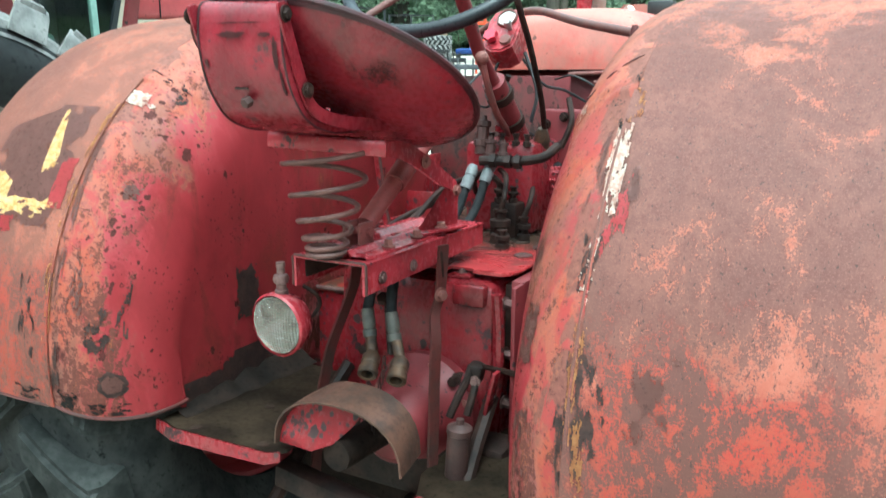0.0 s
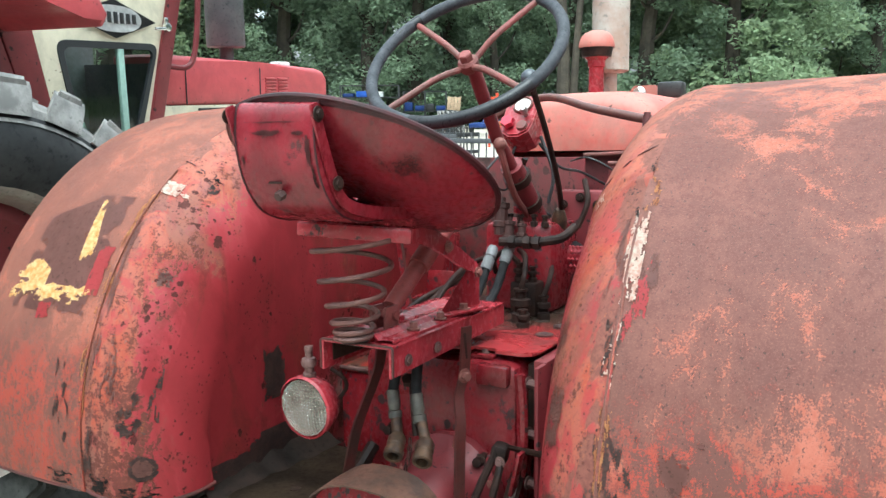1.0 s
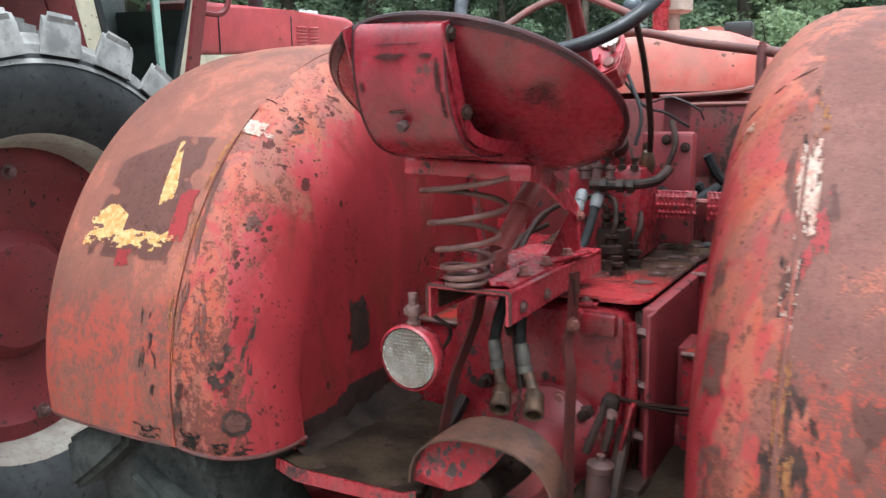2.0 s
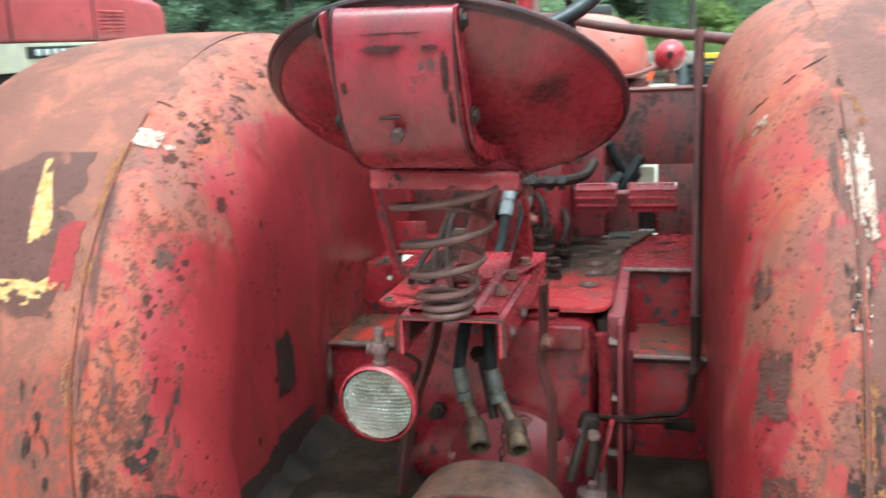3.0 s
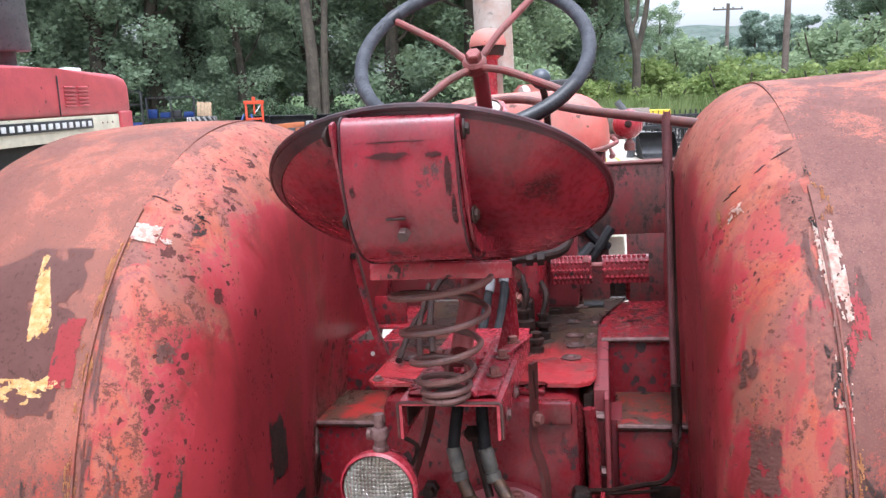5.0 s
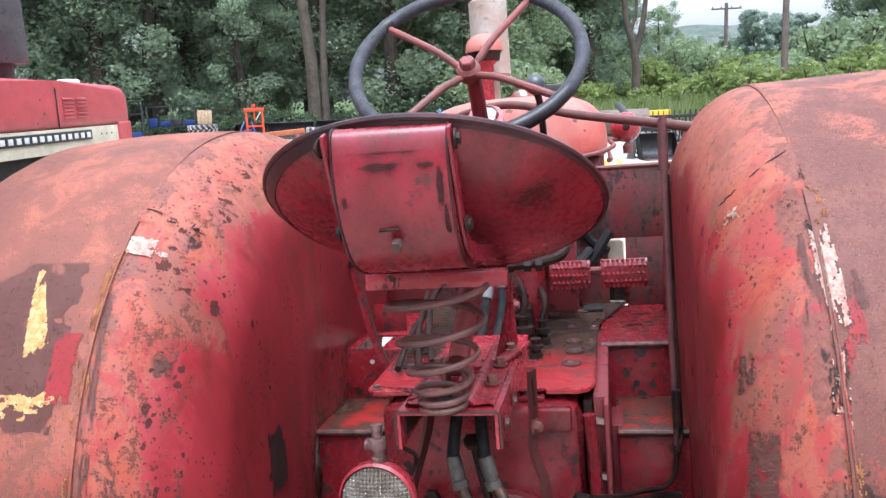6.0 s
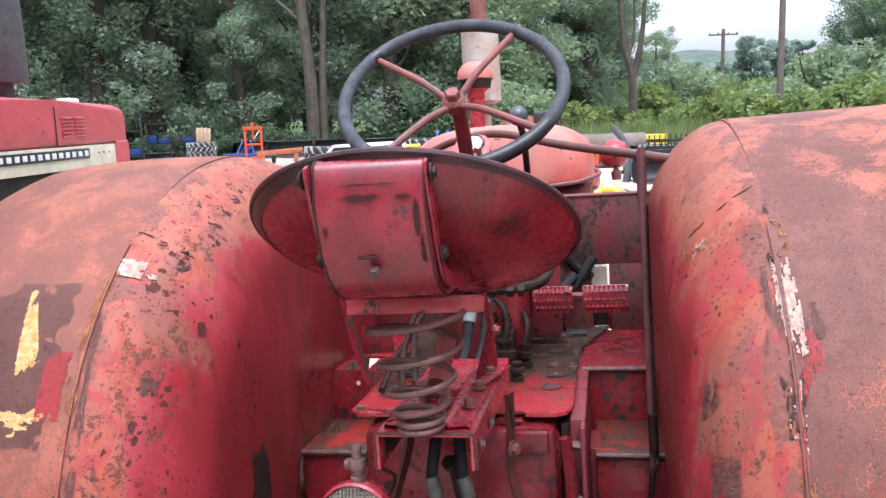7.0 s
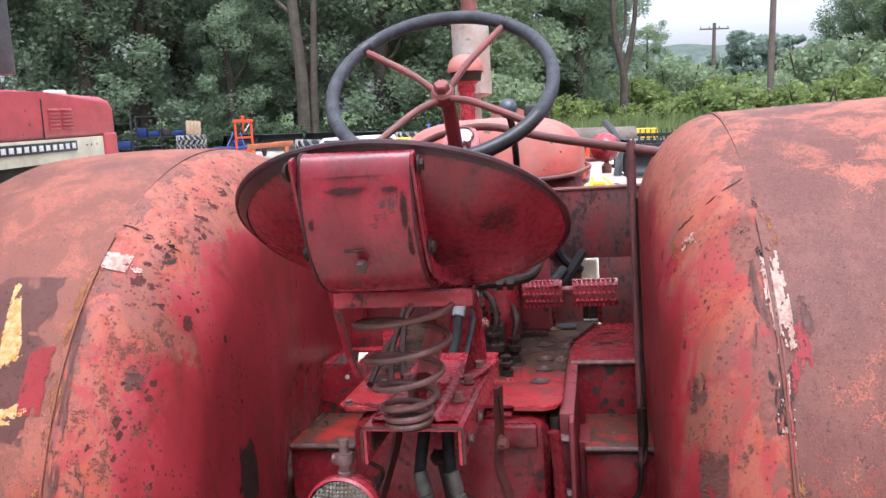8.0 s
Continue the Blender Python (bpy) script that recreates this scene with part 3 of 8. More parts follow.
def ground_material():
    m = Nodes("pale_gravel")
    stones, fine, big = m.cells(28), m.noise(90, 8, 0.7), m.noise(0.35, 5, 0.6)
    c = m.mix(m.step(m.cells(28, None, "F1", "Color"), 0.2, 0.9), (0.31, 0.275, 0.23), (0.43, 0.39, 0.33))
    c = m.mix(m.step(fine, 0.35, 0.7), c, (0.26, 0.235, 0.20))
    c = m.mix(m.step(big, 0.45, 0.6), c, (0.40, 0.35, 0.29))
    far = m.math("MAXIMUM", m.step(m.math("ADD", m.axis(1), m.math("MULTIPLY", big, 14)), 46, 58), m.step(m.math("ABSOLUTE", m.axis(0)), 60, 90))
    c = m.mix(far, c, (0.05, 0.08, 0.025))
    m.bump(m.math("ADD", stones, fine), 0.5, 0.015)
    return m.done(c, 0.9, 0.0, 0.2)


gravel = ground_material()


# ---- mesh tools ----
def part(name, bm, material, parent=None, label="", sharp=35):
    """Links a bmesh as one mesh object, under a thing or a part if one is given."""
    bmesh.ops.recalc_face_normals(bm, faces=bm.faces)
    data = bpy.data.meshes.new(name)
    bm.to_mesh(data)
    bm.free()
    data.materials.append(material)
    data.shade_smooth()
    data.set_sharp_from_angle(angle=radians(sharp))
    ob = new(name, data)
    ob.parent = parent
    return tagged(ob, label)


def thing(name, m, label, category, group="", kind=""):
    ob = new(name)
    ob.empty_display_size = 0.1
    ob.matrix_world = m
    return tagged(ob, label, category, group, kind)


def box(bm, c, s, r=(0, 0, 0), bev=0.002, taper=1.0):
    """A bevelled block of size s about c; taper narrows its top."""
    made = bmesh.ops.create_cube(bm, size=1.0)["verts"]
    for v in made:
        k = taper if v.co.z > 0 else 1.0
        v.co = Vector((v.co.x * s[0] * k, v.co.y * s[1] * k, v.co.z * s[2]))
    if bev:
        edges = list({e for v in made for e in v.link_edges})
        made = bmesh.ops.bevel(bm, geom=edges, offset=min(bev, min(s) * 0.3), segments=2, affect="EDGES", profile=0.5)["verts"]
        made = list({v for v in made})
        seen, todo = set(made), list(made)
        while todo:
            for e in todo.pop().link_edges:
                for w in e.verts:
                    if w not in seen:
                        seen.add(w)
                        todo.append(w)
        made = list(seen)
    bmesh.ops.transform(bm, matrix=pose(*c, *r), verts=made)
    return bm


def spline(pts, n=8):
    """A smooth line through the points, n steps a piece."""
    p = [Vector(a) for a in pts]
    p = [p[0] * 2 - p[1], *p, p[-1] * 2 - p[-2]]
    out = []
    for i in range(1, len(p) - 2):
        for k in range(n):
            t = k / n
            out.append(0.5 * (2 * p[i] + (p[i + 1] - p[i - 1]) * t + (2 * p[i - 1] - 5 * p[i] + 4 * p[i + 1] - p[i + 2]) * t * t + (3 * p[i] - p[i - 1] - 3 * p[i + 1] + p[i + 2]) * t**3))
    return [*out, p[-2]]


def tube(bm, pts, r, seg=10, closed=False, flat=1.0):
    """A round (or flattened) bar swept along the points; r: one radius or one a point."""
    p = [Vector(a) for a in pts]
    n = len(p)
    rad = r if isinstance(r, (list, tuple)) else [r] * n
    up, rings = None, []
    for i in range(n):
        a, b = (p[(i - 1) % n], p[(i + 1) % n]) if closed else (p[max(i - 1, 0)], p[min(i + 1, n - 1)])
        d = (b - a).normalized()
        if up is None:
            up = Vector((0, 0, 1)) if abs(d.z) < 0.9 else Vector((1, 0, 0))
        up = (up - d * up.dot(d)).normalized()
        side = d.cross(up)
        rings.append([bm.verts.new(p[i] + (math.cos(k * math.tau / seg) * side + math.sin(k * math.tau / seg) * flat * up) * rad[i]) for k in range(seg)])
    for i in range(n if closed else n - 1):
        a, b = rings[i], rings[(i + 1) % n]
        for k in range(seg):
            bm.faces.new((a[k], a[(k + 1) % seg], b[(k + 1) % seg], b[k]))
    if not closed:
        bm.faces.new(rings[0][::-1])
        bm.faces.new(rings[-1])
    return bm


def lathe(bm, profile, m, seg=28):
    """Turns (radius, height) pairs about the z axis of m."""
    rings = []
    for r, z in profile:
        if r < 1e-5:
            rings.append([bm.verts.new(m @ Vector((0, 0, z)))])
        else:
            rings.append([bm.verts.new(m @ Vector((r * math.cos(k * math.tau / seg), r * math.sin(k * math.tau / seg), z))) for k in range(seg)])
    for a, b in zip(rings, rings[1:]):
        for k in range(seg):
            q = [a[k % len(a)], a[(k + 1) % len(a)], b[(k + 1) % len(b)], b[k % len(b)]]
            q = [v for i, v in enumerate(q) if v not in q[:i]]
            if len(q) > 2:
                bm.faces.new(q)
    return bm


def aim(p, d):
    """A pose at p whose z axis points along d."""
    return Matrix.Translation(p) @ Vector(d).to_track_quat("Z", "Y").to_matrix().to_4x4()


def sheet(bm, rows, thick=0.0, away=None):
    """A skin over rows of points; with a thickness it becomes a closed shell."""
    grid = [[bm.verts.new(p) for p in row] for row in rows]
    faces = [bm.faces.new((a[k], a[k + 1], b[k + 1], b[k])) for a, b in zip(grid, grid[1:]) for k in range(len(a) - 1)]
    if thick:
        bmesh.ops.recalc_face_normals(bm, faces=faces)
        bmesh.ops.solidify(bm, geom=faces, thickness=thick)
    return bm


def plate(bm, outline, z0, z1, holes=()):
    """A flat plate with a given outline in x and y between two heights."""
    lo = [bm.verts.new((x, y, z0)) for x, y in outline]
    hi = [bm.verts.new((x, y, z1)) for x, y in outline]
    n = len(outline)
    bm.faces.new(lo[::-1]), bm.faces.new(hi)
    for k in range(n):
        bm.faces.new((lo[k], lo[(k + 1) % n], hi[(k + 1) % n], hi[k]))
    return bm


def turned(bm, m):
    bmesh.ops.transform(bm, matrix=m, verts=bm.verts)
    return bm


def bolt(p, d, r=0.009, h=0.008, washer=True):
    """A hexagon head on a washer, standing at p along d."""
    bm, m = bmesh.new(), aim(p, d)
    if washer:
        lathe(bm, [(0, 0), (r * 1.5, 0), (r * 1.5, 0.0025), (0, 0.0025)], m, 16)
    lathe(bm, [(0, 0.002), (r, 0.002), (r, h), (r * 0.86, h * 1.12), (0, h * 1.12)], m, 6)
    return bm


def tyre_bm(radius, width, rim, lugs, lug_h=0.045, seg=72):
    """A tractor tyre round the x axis: a bulging carcass with herringbone bars."""
    bm = bmesh.new()
    turn = Matrix.Rotation(radians(90), 4, "Y")
    h, r = width / 2, radius - lug_h
    s = r - rim
    prof = [(rim, -h * 0.62), (rim + s * 0.18, -h * 0.86), (rim + s * 0.5, -h), (rim + s * 0.8, -h * 0.93), (r - 0.02, -h * 0.82), (r, -h * 0.6), (r + 0.008, 0)]
    prof += [(a, -b) for a, b in prof[-2::-1]]
    lathe(bm, prof, turn, seg)
    return bm


def lug_bm(radius, width, lugs, lug_h=0.045, soft=0.0):
    bm = bmesh.new()
    h = width / 2
    for k in range(lugs):
        for side in (-1, 1):
            a0 = (k + 0.25 * side) * math.tau / lugs
            rows = []
            for u, da in ((0.02, 0.0), (0.35, 0.09), (0.7, 0.17), (0.94, 0.22), (0.99, 0.225)):
                x, a = side * u * h, a0 + da * 0.9
                top = radius - (0.0 if u < 0.9 else 0.004 if u < 0.97 else 0.03)
                low = radius - lug_h - 0.02 - (0.03 if u > 0.9 else 0)
                wide = (0.030 + 0.012 * u) * (1.45 if soft else 1.0)
                rows.append([Vector((x, math.cos(a + sgn * wide / radius * k2) * rr, math.sin(a + sgn * wide / radius * k2) * rr)) for sgn, rr, k2 in ((-1, low, 1.35), (-1, top, 1), (1, top, 1), (1, low, 1.35))])
            grid = [[bm.verts.new(p) for p in row] for row in rows]
            for a, b in zip(grid, grid[1:]):
                for j in range(3):
                    bm.faces.new((a[j], a[j + 1], b[j + 1], b[j]))
            bm.faces.new(grid[0]), bm.faces.new(grid[-1][::-1])
    if soft:
        tops = [e for e in bm.edges if all(math.hypot(v.co.y, v.co.z) > radius - 0.032 for v in e.verts)]
        bmesh.ops.bevel(bm, geom=tops, offset=soft, segments=2, affect="EDGES")
    return bm


# ---- ground ----
def ground_height(x, y):
    """Level yard, tilted a little where the tractor stands."""
    q = STAND @ Vector((x, y, 0))
    r = math.hypot(x, y - 0.8)
    w = max(0.0, min(1.0, (9.0 - r) / 6.0))
    w = w * w * (3 - 2 * w)
    rise = max(0.0, min(1.0, (y - 38) / 40.0))
    return (q.z - 0.012) * w + 0.03 * noise.noise((x * 0.25, y * 0.25, 0)) * (1 - w) + 1.2 * rise * rise


def make_ground():
    bm = bmesh.new()
    steps = [-600, -300, -160, -100, -70, -50] + [-40 + 2 * k for k in range(15)] + [-10 + 0.5 * k for k in range(40)] + [10 + 2 * k for k in range(16)] + [45, 52, 60, 70, 85, 110, 160, 300, 600]
    grid = [[bm.verts.new((x, y, ground_height(x, y))) for x in steps] for y in steps]
    for a, b in zip(grid, grid[1:]):
        for k in range(len(a) - 1):
            bm.faces.new((a[k], a[k + 1], b[k + 1], b[k]))
    tagged(part("ground", bm, gravel, None, sharp=80), "pale dusty gravel yard running to a wooded edge", "ground", kind="structure")


make_ground()

# ---- the old red tractor, in its own axes: x to its right, y ahead, z up ----
tractor = thing("tractor", STAND, "old red farm tractor with faded, rusting crown fenders", "tractor")
EDGE = 0.95
# each fender: centre in y and z, radius at the seam, crown of the cover (two terms), depth of the round, inner wall, seam, lap angle
SHAPES = {-1: (0.827, 0.848, 0.7335, 0.036, -0.042, 0.190, 0.372, 0.532, 53.5), 1: (0.844, 0.850, 0.7375, -0.002, 0.014, 0.180, 0.393, 0.536, 50.0)}


def fender_place(side, x, r, a):
    """A place on a fender at the distance x from the middle, the radius r and the angle a (degrees up from the rear)."""
    yc, zc, wall, seam = SHAPES[side][0], SHAPES[side][1], SHAPES[side][6], SHAPES[side][7]
    if side < 0 and a < 3:
        a += 4.5 * min(1.0, max(0.0, 1 - (seam - x) / (seam - wall))) * min(1.0, (3 - a) / 12)
    return Vector((side * x, yc - r * math.cos(radians(a)), zc + r * math.sin(radians(a))))


def crown(side, x, a=0.0):
    """The fender's radius at the distance x from the tractor's middle; the upper sheet laps over the lower one."""
    _, _, rad, c1, c2, deep, wall, seam, lap = SHAPES[side]
    dent = 0.003 * noise.noise((x * 5 + side, a * 0.05, 2.0))
    if x <= seam:
        u = min(1.0, max(0.0, (seam - x) / (seam - wall)))
        over = max(0.0, min(1.0, (a - lap - 3.0 * noise.noise((x * 22, side, 4))) / 0.5))
        over = 0.0055 * over * (1 - 0.7 * min(1.0, max(0.0, (a - lap) / 25)))
        sag = -0.006 * math.exp(-(((a - lap + 4) / 4.0) ** 2)) * math.sin(u * 2.6)
        return rad - deep * (1 - (1 - u**1.8) ** 0.5556) + over + sag + dent
    u = (x - seam) / (EDGE - seam)
    return rad + 0.004 + c1 * u + c2 * u * u - 0.05 * max(0.0, (u - 0.9) / 0.1) ** 2 + dent


def fender(side, name, label):
    _, _, rad, _, _, deep, wall, seam, lap = SHAPES[side]
    bm = bmesh.new()
    xs = [seam - 0.004 + (EDGE - seam + 0.004) * k / 16 for k in range(17)]
    sheet(bm, [[fender_place(side, x, crown(side, max(x, seam + 1e-4), a), a) for x in xs] for a in range(-9, 152, 3)], 0.003)
    cover = part(name, bm, fender_outer, tractor, label)
    # rounded inner panel and flat inner side in one skin
    arc = [wall + (seam - wall) * (1 - math.cos(radians(90 * k / 14))) for k in range(15)]
    turns = sorted({*range(-9, 152, 3), lap - 4, lap - 2, *(lap - 1.5 + 0.25 * k for k in range(15))})
    rows = []
    for a in turns:
        top = fender_place(side, wall, crown(side, wall, a), a)
        foot = Vector((top.x + side * 0.012, top.y, min(0.70, top.z - 0.004)))
        # the left side flares outward ahead, beside the steps
        t_ = min(1.0, max(0.0, (top.y - 0.62) / 0.23)) if side < 0 else 0.0
        flare = -0.065 * t_ * t_ * (3 - 2 * t_)
        rows.append([foot.lerp(top, k / 8) + Vector((flare * (1 - k / 8), 0, 0)) for k in range(8)] + [fender_place(side, x, crown(side, x, a), a) for x in arc])
    bm = bmesh.new()
    sheet(bm, rows, 0.003)
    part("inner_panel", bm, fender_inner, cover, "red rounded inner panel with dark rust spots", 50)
    # the folded seam: a thin ragged lip, gaping in places
    bm = bmesh.new()
    tube(bm, [fender_place(side, seam + 0.001 + 0.002 * noise.noise((a * 0.35, side, 0)), rad + 0.0015 + 0.002 * noise.noise((a * 0.5, side, 5)), a) for a in range(-8, 150, 1)], [0.0024 + 0.0012 * noise.noise((a * 0.4, side, 9)) for a in range(-8, 150, 1)], 7, flat=0.8)
    part("seam_lip", bm, fender_inner, cover, "ragged rusty seam")
    bm = bmesh.new()
    tube(bm, [fender_place(side, x, crown(side, x, -9) - 0.003, -9) for x in (*arc, *xs[1:])], 0.005, 8)
    part("hem", bm, strap_rust, cover)
    return cover


left_fender = fender(-1, "left_fender", "faded rusty crown fender with remains of yellow paint")
right_fender = fender(1, "right_fender", "large brown rusting crown fender with orange-red patches")


def flake(cover, side, x0, x1, a0, a1, material, seed, fill=0.5, label="", lift=0.0015, name="paint_flake", shape=None):
    """A ragged scab of old paint lying on a fender: cells of a fine grid kept by a noise mask."""
    nx, na = max(8, int((x1 - x0) / 0.0017)), max(8, int((a1 - a0) * 0.0127 / 0.0017))
    bm = bmesh.new()
    vs = {}

    def vert(i, j):
        if (i, j) not in vs:
            x, a = x0 + (x1 - x0) * i / nx, a0 + (a1 - a0) * j / na
            jag, jog = 0.0017 * noise.noise((i * 0.9, j * 0.8, seed)), 0.0017 * noise.noise((i * 0.8, j * 0.9, seed + 40))
            vs[i, j] = bm.verts.new(fender_place(side, x + jag, crown(side, x, a) + lift, a + jog * 78))
        return vs[i, j]

    for i in range(nx):
        for j in range(na):
            u, v = (i + 0.5) / nx * 2 - 1, (j + 0.5) / na * 2 - 1
            keep = fill - (max(abs(u), abs(v)) ** 3) * 0.55 + 0.55 * noise.fractal((u * 2.2 + seed, v * 2.2, seed * 3.1), 0.6, 2.1, 5) > 0
            if shape:
                keep = keep and shape(u, v)
            if keep:
                bm.faces.new((vert(i, j), vert(i + 1, j), vert(i + 1, j + 1), vert(i, j + 1)))
    if not bm.faces:
        bm.free()
        return
    bmesh.ops.solidify(bm, geom=bm.faces[:], thickness=0.0008)
    tagged(part(name, bm, material, cover), label, kind="stuff")


# the left fender's yellow, pink and white remains round the ghost of an old decal
flake(left_fender, -1, 0.572, 0.808, 23, 45, peel_ghost, 1.9, 0.62, "brown ghost of an old decal", 0.0008, shape=lambda u, v: v < 0.9 - 0.35 * u or u < 0)
flake(left_fender, -1, 0.572, 0.833, 24.5, 32.5, peel_yellow, 1.3, 0.36, "old yellow paint", shape=lambda u, v: v < -0.25 + 0.25 * noise.noise((u * 5, 1, 2)) or (0.1 < u < 0.95 and v < 0.9 - 1.3 * abs(u - 0.5)))
flake(left_fender, -1, 0.603, 0.673, 32, 44, peel_yellow, 4.4, 0.45, "old yellow paint", shape=lambda u, v: abs(u - v * 0.6) < 0.42 - 0.25 * v)
flake(left_fender, -1, 0.549, 0.590, 26.5, 35, peel_pink, 2.2, 0.55, "patch of pink-red paint")
flake(left_fender, -1, 0.672, 0.716, 21.5, 24.5, peel_pink, 7.2, 0.3, "patch of pink-red paint")
flake(left_fender, -1, 0.43, 0.455, 50, 52.5, peel_dark, 9.1, 0.1, "dark rust scab")
for n, (x0, x1, a0, a1, f) in enumerate([(0.523, 0.545, 33, 48, 0.06), (0.522, 0.546, 22, 33, 0.04), (0.522, 0.544, 6, 20, 0.04)]):
    flake(left_fender, -1, x0, x1, a0, a1, peel_rust, 11.0 + n, f, "orange rust along the seam")
flake(left_fender, -1, 0.404, 0.445, -4.5, 1.2, peel_dark, 3.3, 0.6, "round brown rust spot", shape=lambda u, v: u * u + v * v < 0.85 + 0.25 * noise.noise((u * 3, v * 3, 5)))
flake(left_fender, -1, 0.408, 0.440, -3.6, 0.4, peel_ghost, 3.6, 0.6, "pale middle of a rust spot", 0.003, shape=lambda u, v: u * u + v * v < 0.7 + 0.25 * noise.noise((u * 3, v * 3, 9)))
# the right fender's white scar and rust along the seam
flake(right_fender, 1, 0.525, 0.555, 32.5, 45.0, peel_white, 5.2, 0.34, "long scar of white primer", 0.003)
flake(right_fender, 1, 0.54, 0.575, 28, 38, peel_pink, 6.3, 0.05, "orange-red paint edge")
flake(right_fender, 1, 0.52, 0.545, 22, 31.5, peel_white, 8.8, -0.1, "white primer chips")
flake(right_fender, 1, 0.423, 0.462, 15, 23, peel_ghost, 14.8, 0.3, "bare brown patch")
flake(right_fender, 1, 0.42, 0.445, 27, 32, peel_ghost, 15.8, 0.2, "bare brown patch")
for n, (x0, x1, a0, a1, f) in enumerate([(0.535, 0.560, 43, 52, -0.08), (0.525, 0.548, 8, 22, 0.0), (0.54, 0.565, 0, 16, -0.05)]):
    flake(right_fender, 1, x0, x1, a0, a1, peel_rust, 31.0 + n, f, "orange rust along the seam")
for n, (x0, x1, a0, a1, f) in enumerate([(0.515, 0.55, 22, 32, -0.05), (0.52, 0.56, 8, 22, 0.0), (0.512, 0.54, 0, 14, 0.0)]):
    flake(right_fender, 1, x0, x1, a0, a1, peel_dark, 51.0 + n, f, "dark scabs beside the seam", 0.0008)


# cracks where the upper sheet has torn along the seam
for side, cover, x0, x1, a0, a1, sd in ((1, right_fender, 0.500, 0.522, 47.6, 49.0, 61.0), (1, right_fender, 0.522, 0.537, 43.5, 46.0, 63.0), (1, right_fender, 0.528, 0.538, 50.5, 54.0, 66.0), (-1, left_fender, 0.462, 0.492, 52.6, 53.4, 68.0), (-1, left_fender, 0.430, 0.450, 52.0, 54.0, 69.0)):
    flake(cover, side, x0, x1, a0, a1, crack_dark, sd, -0.02, "open black crack", 0.0065 if a1 < 54.5 and side < 0 else 0.004)


def wall_scab(y, z, w, h, seed):
    """A ragged dark scab on the flat inner wall of the left fender."""
    bm = bmesh.new()
    vs = {}
    n, k_ = int(w / 0.004), int(h / 0.004)
    for i in range(n):
        for j in range(k_):
            u, v = (i + 0.5) / n * 2 - 1, (j + 0.5) / k_ * 2 - 1
            if 0.55 - max(abs(u), abs(v)) ** 3 * 0.6 + 0.5 * noise.fractal((u * 1.8 + seed, v * 1.8, seed), 0.7, 2.1, 5) < 0:
                continue
            ring = []
            for a, b in ((i, j), (i + 1, j), (i + 1, j + 1), (i, j + 1)):
                if (a, b) not in vs:
                    zz = z - h / 2 + b * 0.004
                    vs[a, b] = bm.verts.new((-0.3840 + 0.012 * (zz - 0.70) / 0.62 + 0.0025, y - w / 2 + a * 0.004, zz))
                ring.append(vs[a, b])
            bm.faces.new(ring)
    bmesh.ops.solidify(bm, geom=bm.faces[:], thickness=0.0008)
    part("rust_scab", bm, peel_dark, left_fender, "dark rust scab")


wall_scab(0.50, 0.955, 0.075, 0.125, 2.0)
# the two low ones join grime with shade painted along the wall's foot
wall_scab(0.51, 0.775, 0.20, 0.10, 5.0)
wall_scab(0.36, 0.765, 0.16, 0.06, 8.0)


# joint of each inner panel: thin fissures and chips of white
for side, cover, top in ((-1, left_fender, lambda x: 54.7 - (0.531 - x) * 16), (1, right_fender, lambda x: 57.0 - (0.536 - x) * 38 + max(0.0, 0.46 - x) * 25)):
    for x0, x1 in ((0.428, 0.452), (0.470, 0.486), (0.494, 0.526)):
        bm = bmesh.new()
        line = [x0 + (x1 - x0) * k / 10 for k in range(11)]
        tube(bm, [fender_place(side, x, crown(side, x, top(x)) + 0.0008, top(x) + 0.5 * noise.noise((x * 300, side, 2))) for x in line], [0.0004 + 0.0011 * math.sin(math.pi * k / 10) for k in range(11)], 6)
        part("fissure", bm, worn_brown, cover, "thin dark fissure")
flake(left_fender, -1, 0.485, 0.528, 46.6, 49.6, peel_white, 74.0, 0.55, "chip of white primer", 0.0028)
flake(left_fender, -1, 0.462, 0.485, 46.8, 48.2, peel_white, 75.0, 0.0, "chip of white primer", 0.0028)
flake(right_fender, 1, 0.428, 0.452, 49.6, 51.4, peel_white, 76.0, 0.0, "chip of white primer", 0.0028)
flake(right_fender, 1, 0.4165, 0.424, 49.5, 54.0, peel_rust, 77.0, 0.1, "orange rust at the joint", 0.0028)
# strips of bright paint and of bare brown metal on the turn
flake(left_fender, -1, 0.503, 0.530, 9, 44, peel_ghost, 87.0, -0.06, "bare brown strip beside the seam", 0.0006)
flake(right_fender, 1, 0.503, 0.534, 33, 47.5, peel_ghost, 89.0, -0.02, "bare brown strip beside the seam", 0.0006)
flake(left_fender, -1, 0.421, 0.452, 30.2, 33.4, peel_ghost, 91.0, 0.2, "bare brown patch", 0.0012)
flake(right_fender, 1, 0.548, 0.584, 33, 41, peel_ghost, 94.0, 0.02, "bare brown patch", 0.0012)

# dark scabs and torn edges low on the left fender
for n, (x0, x1, a0, a1, f, paint) in enumerate([(0.500, 0.536, -7, 8, 0.0, peel_dark), (0.470, 0.520, -8.5, -3, 0.1, crack_dark), (0.403, 0.470, -8.8, -5.5, 0.05, crack_dark), (0.540, 0.640, -8.6, -4, 0.0, crack_dark), (0.415, 0.465, 4, 13, -0.05, peel_dark), (0.402, 0.420, 6, 20, -0.05, peel_dark), (0.545, 0.620, 2, 18, -0.08, peel_dark), (0.455, 0.500, 8, 22, -0.05, peel_ghost)]):
    flake(left_fender, -1, x0, x1, a0, a1, paint, 101.0 + 3 * n, f, "dark scabs low on the fender", 0.001)
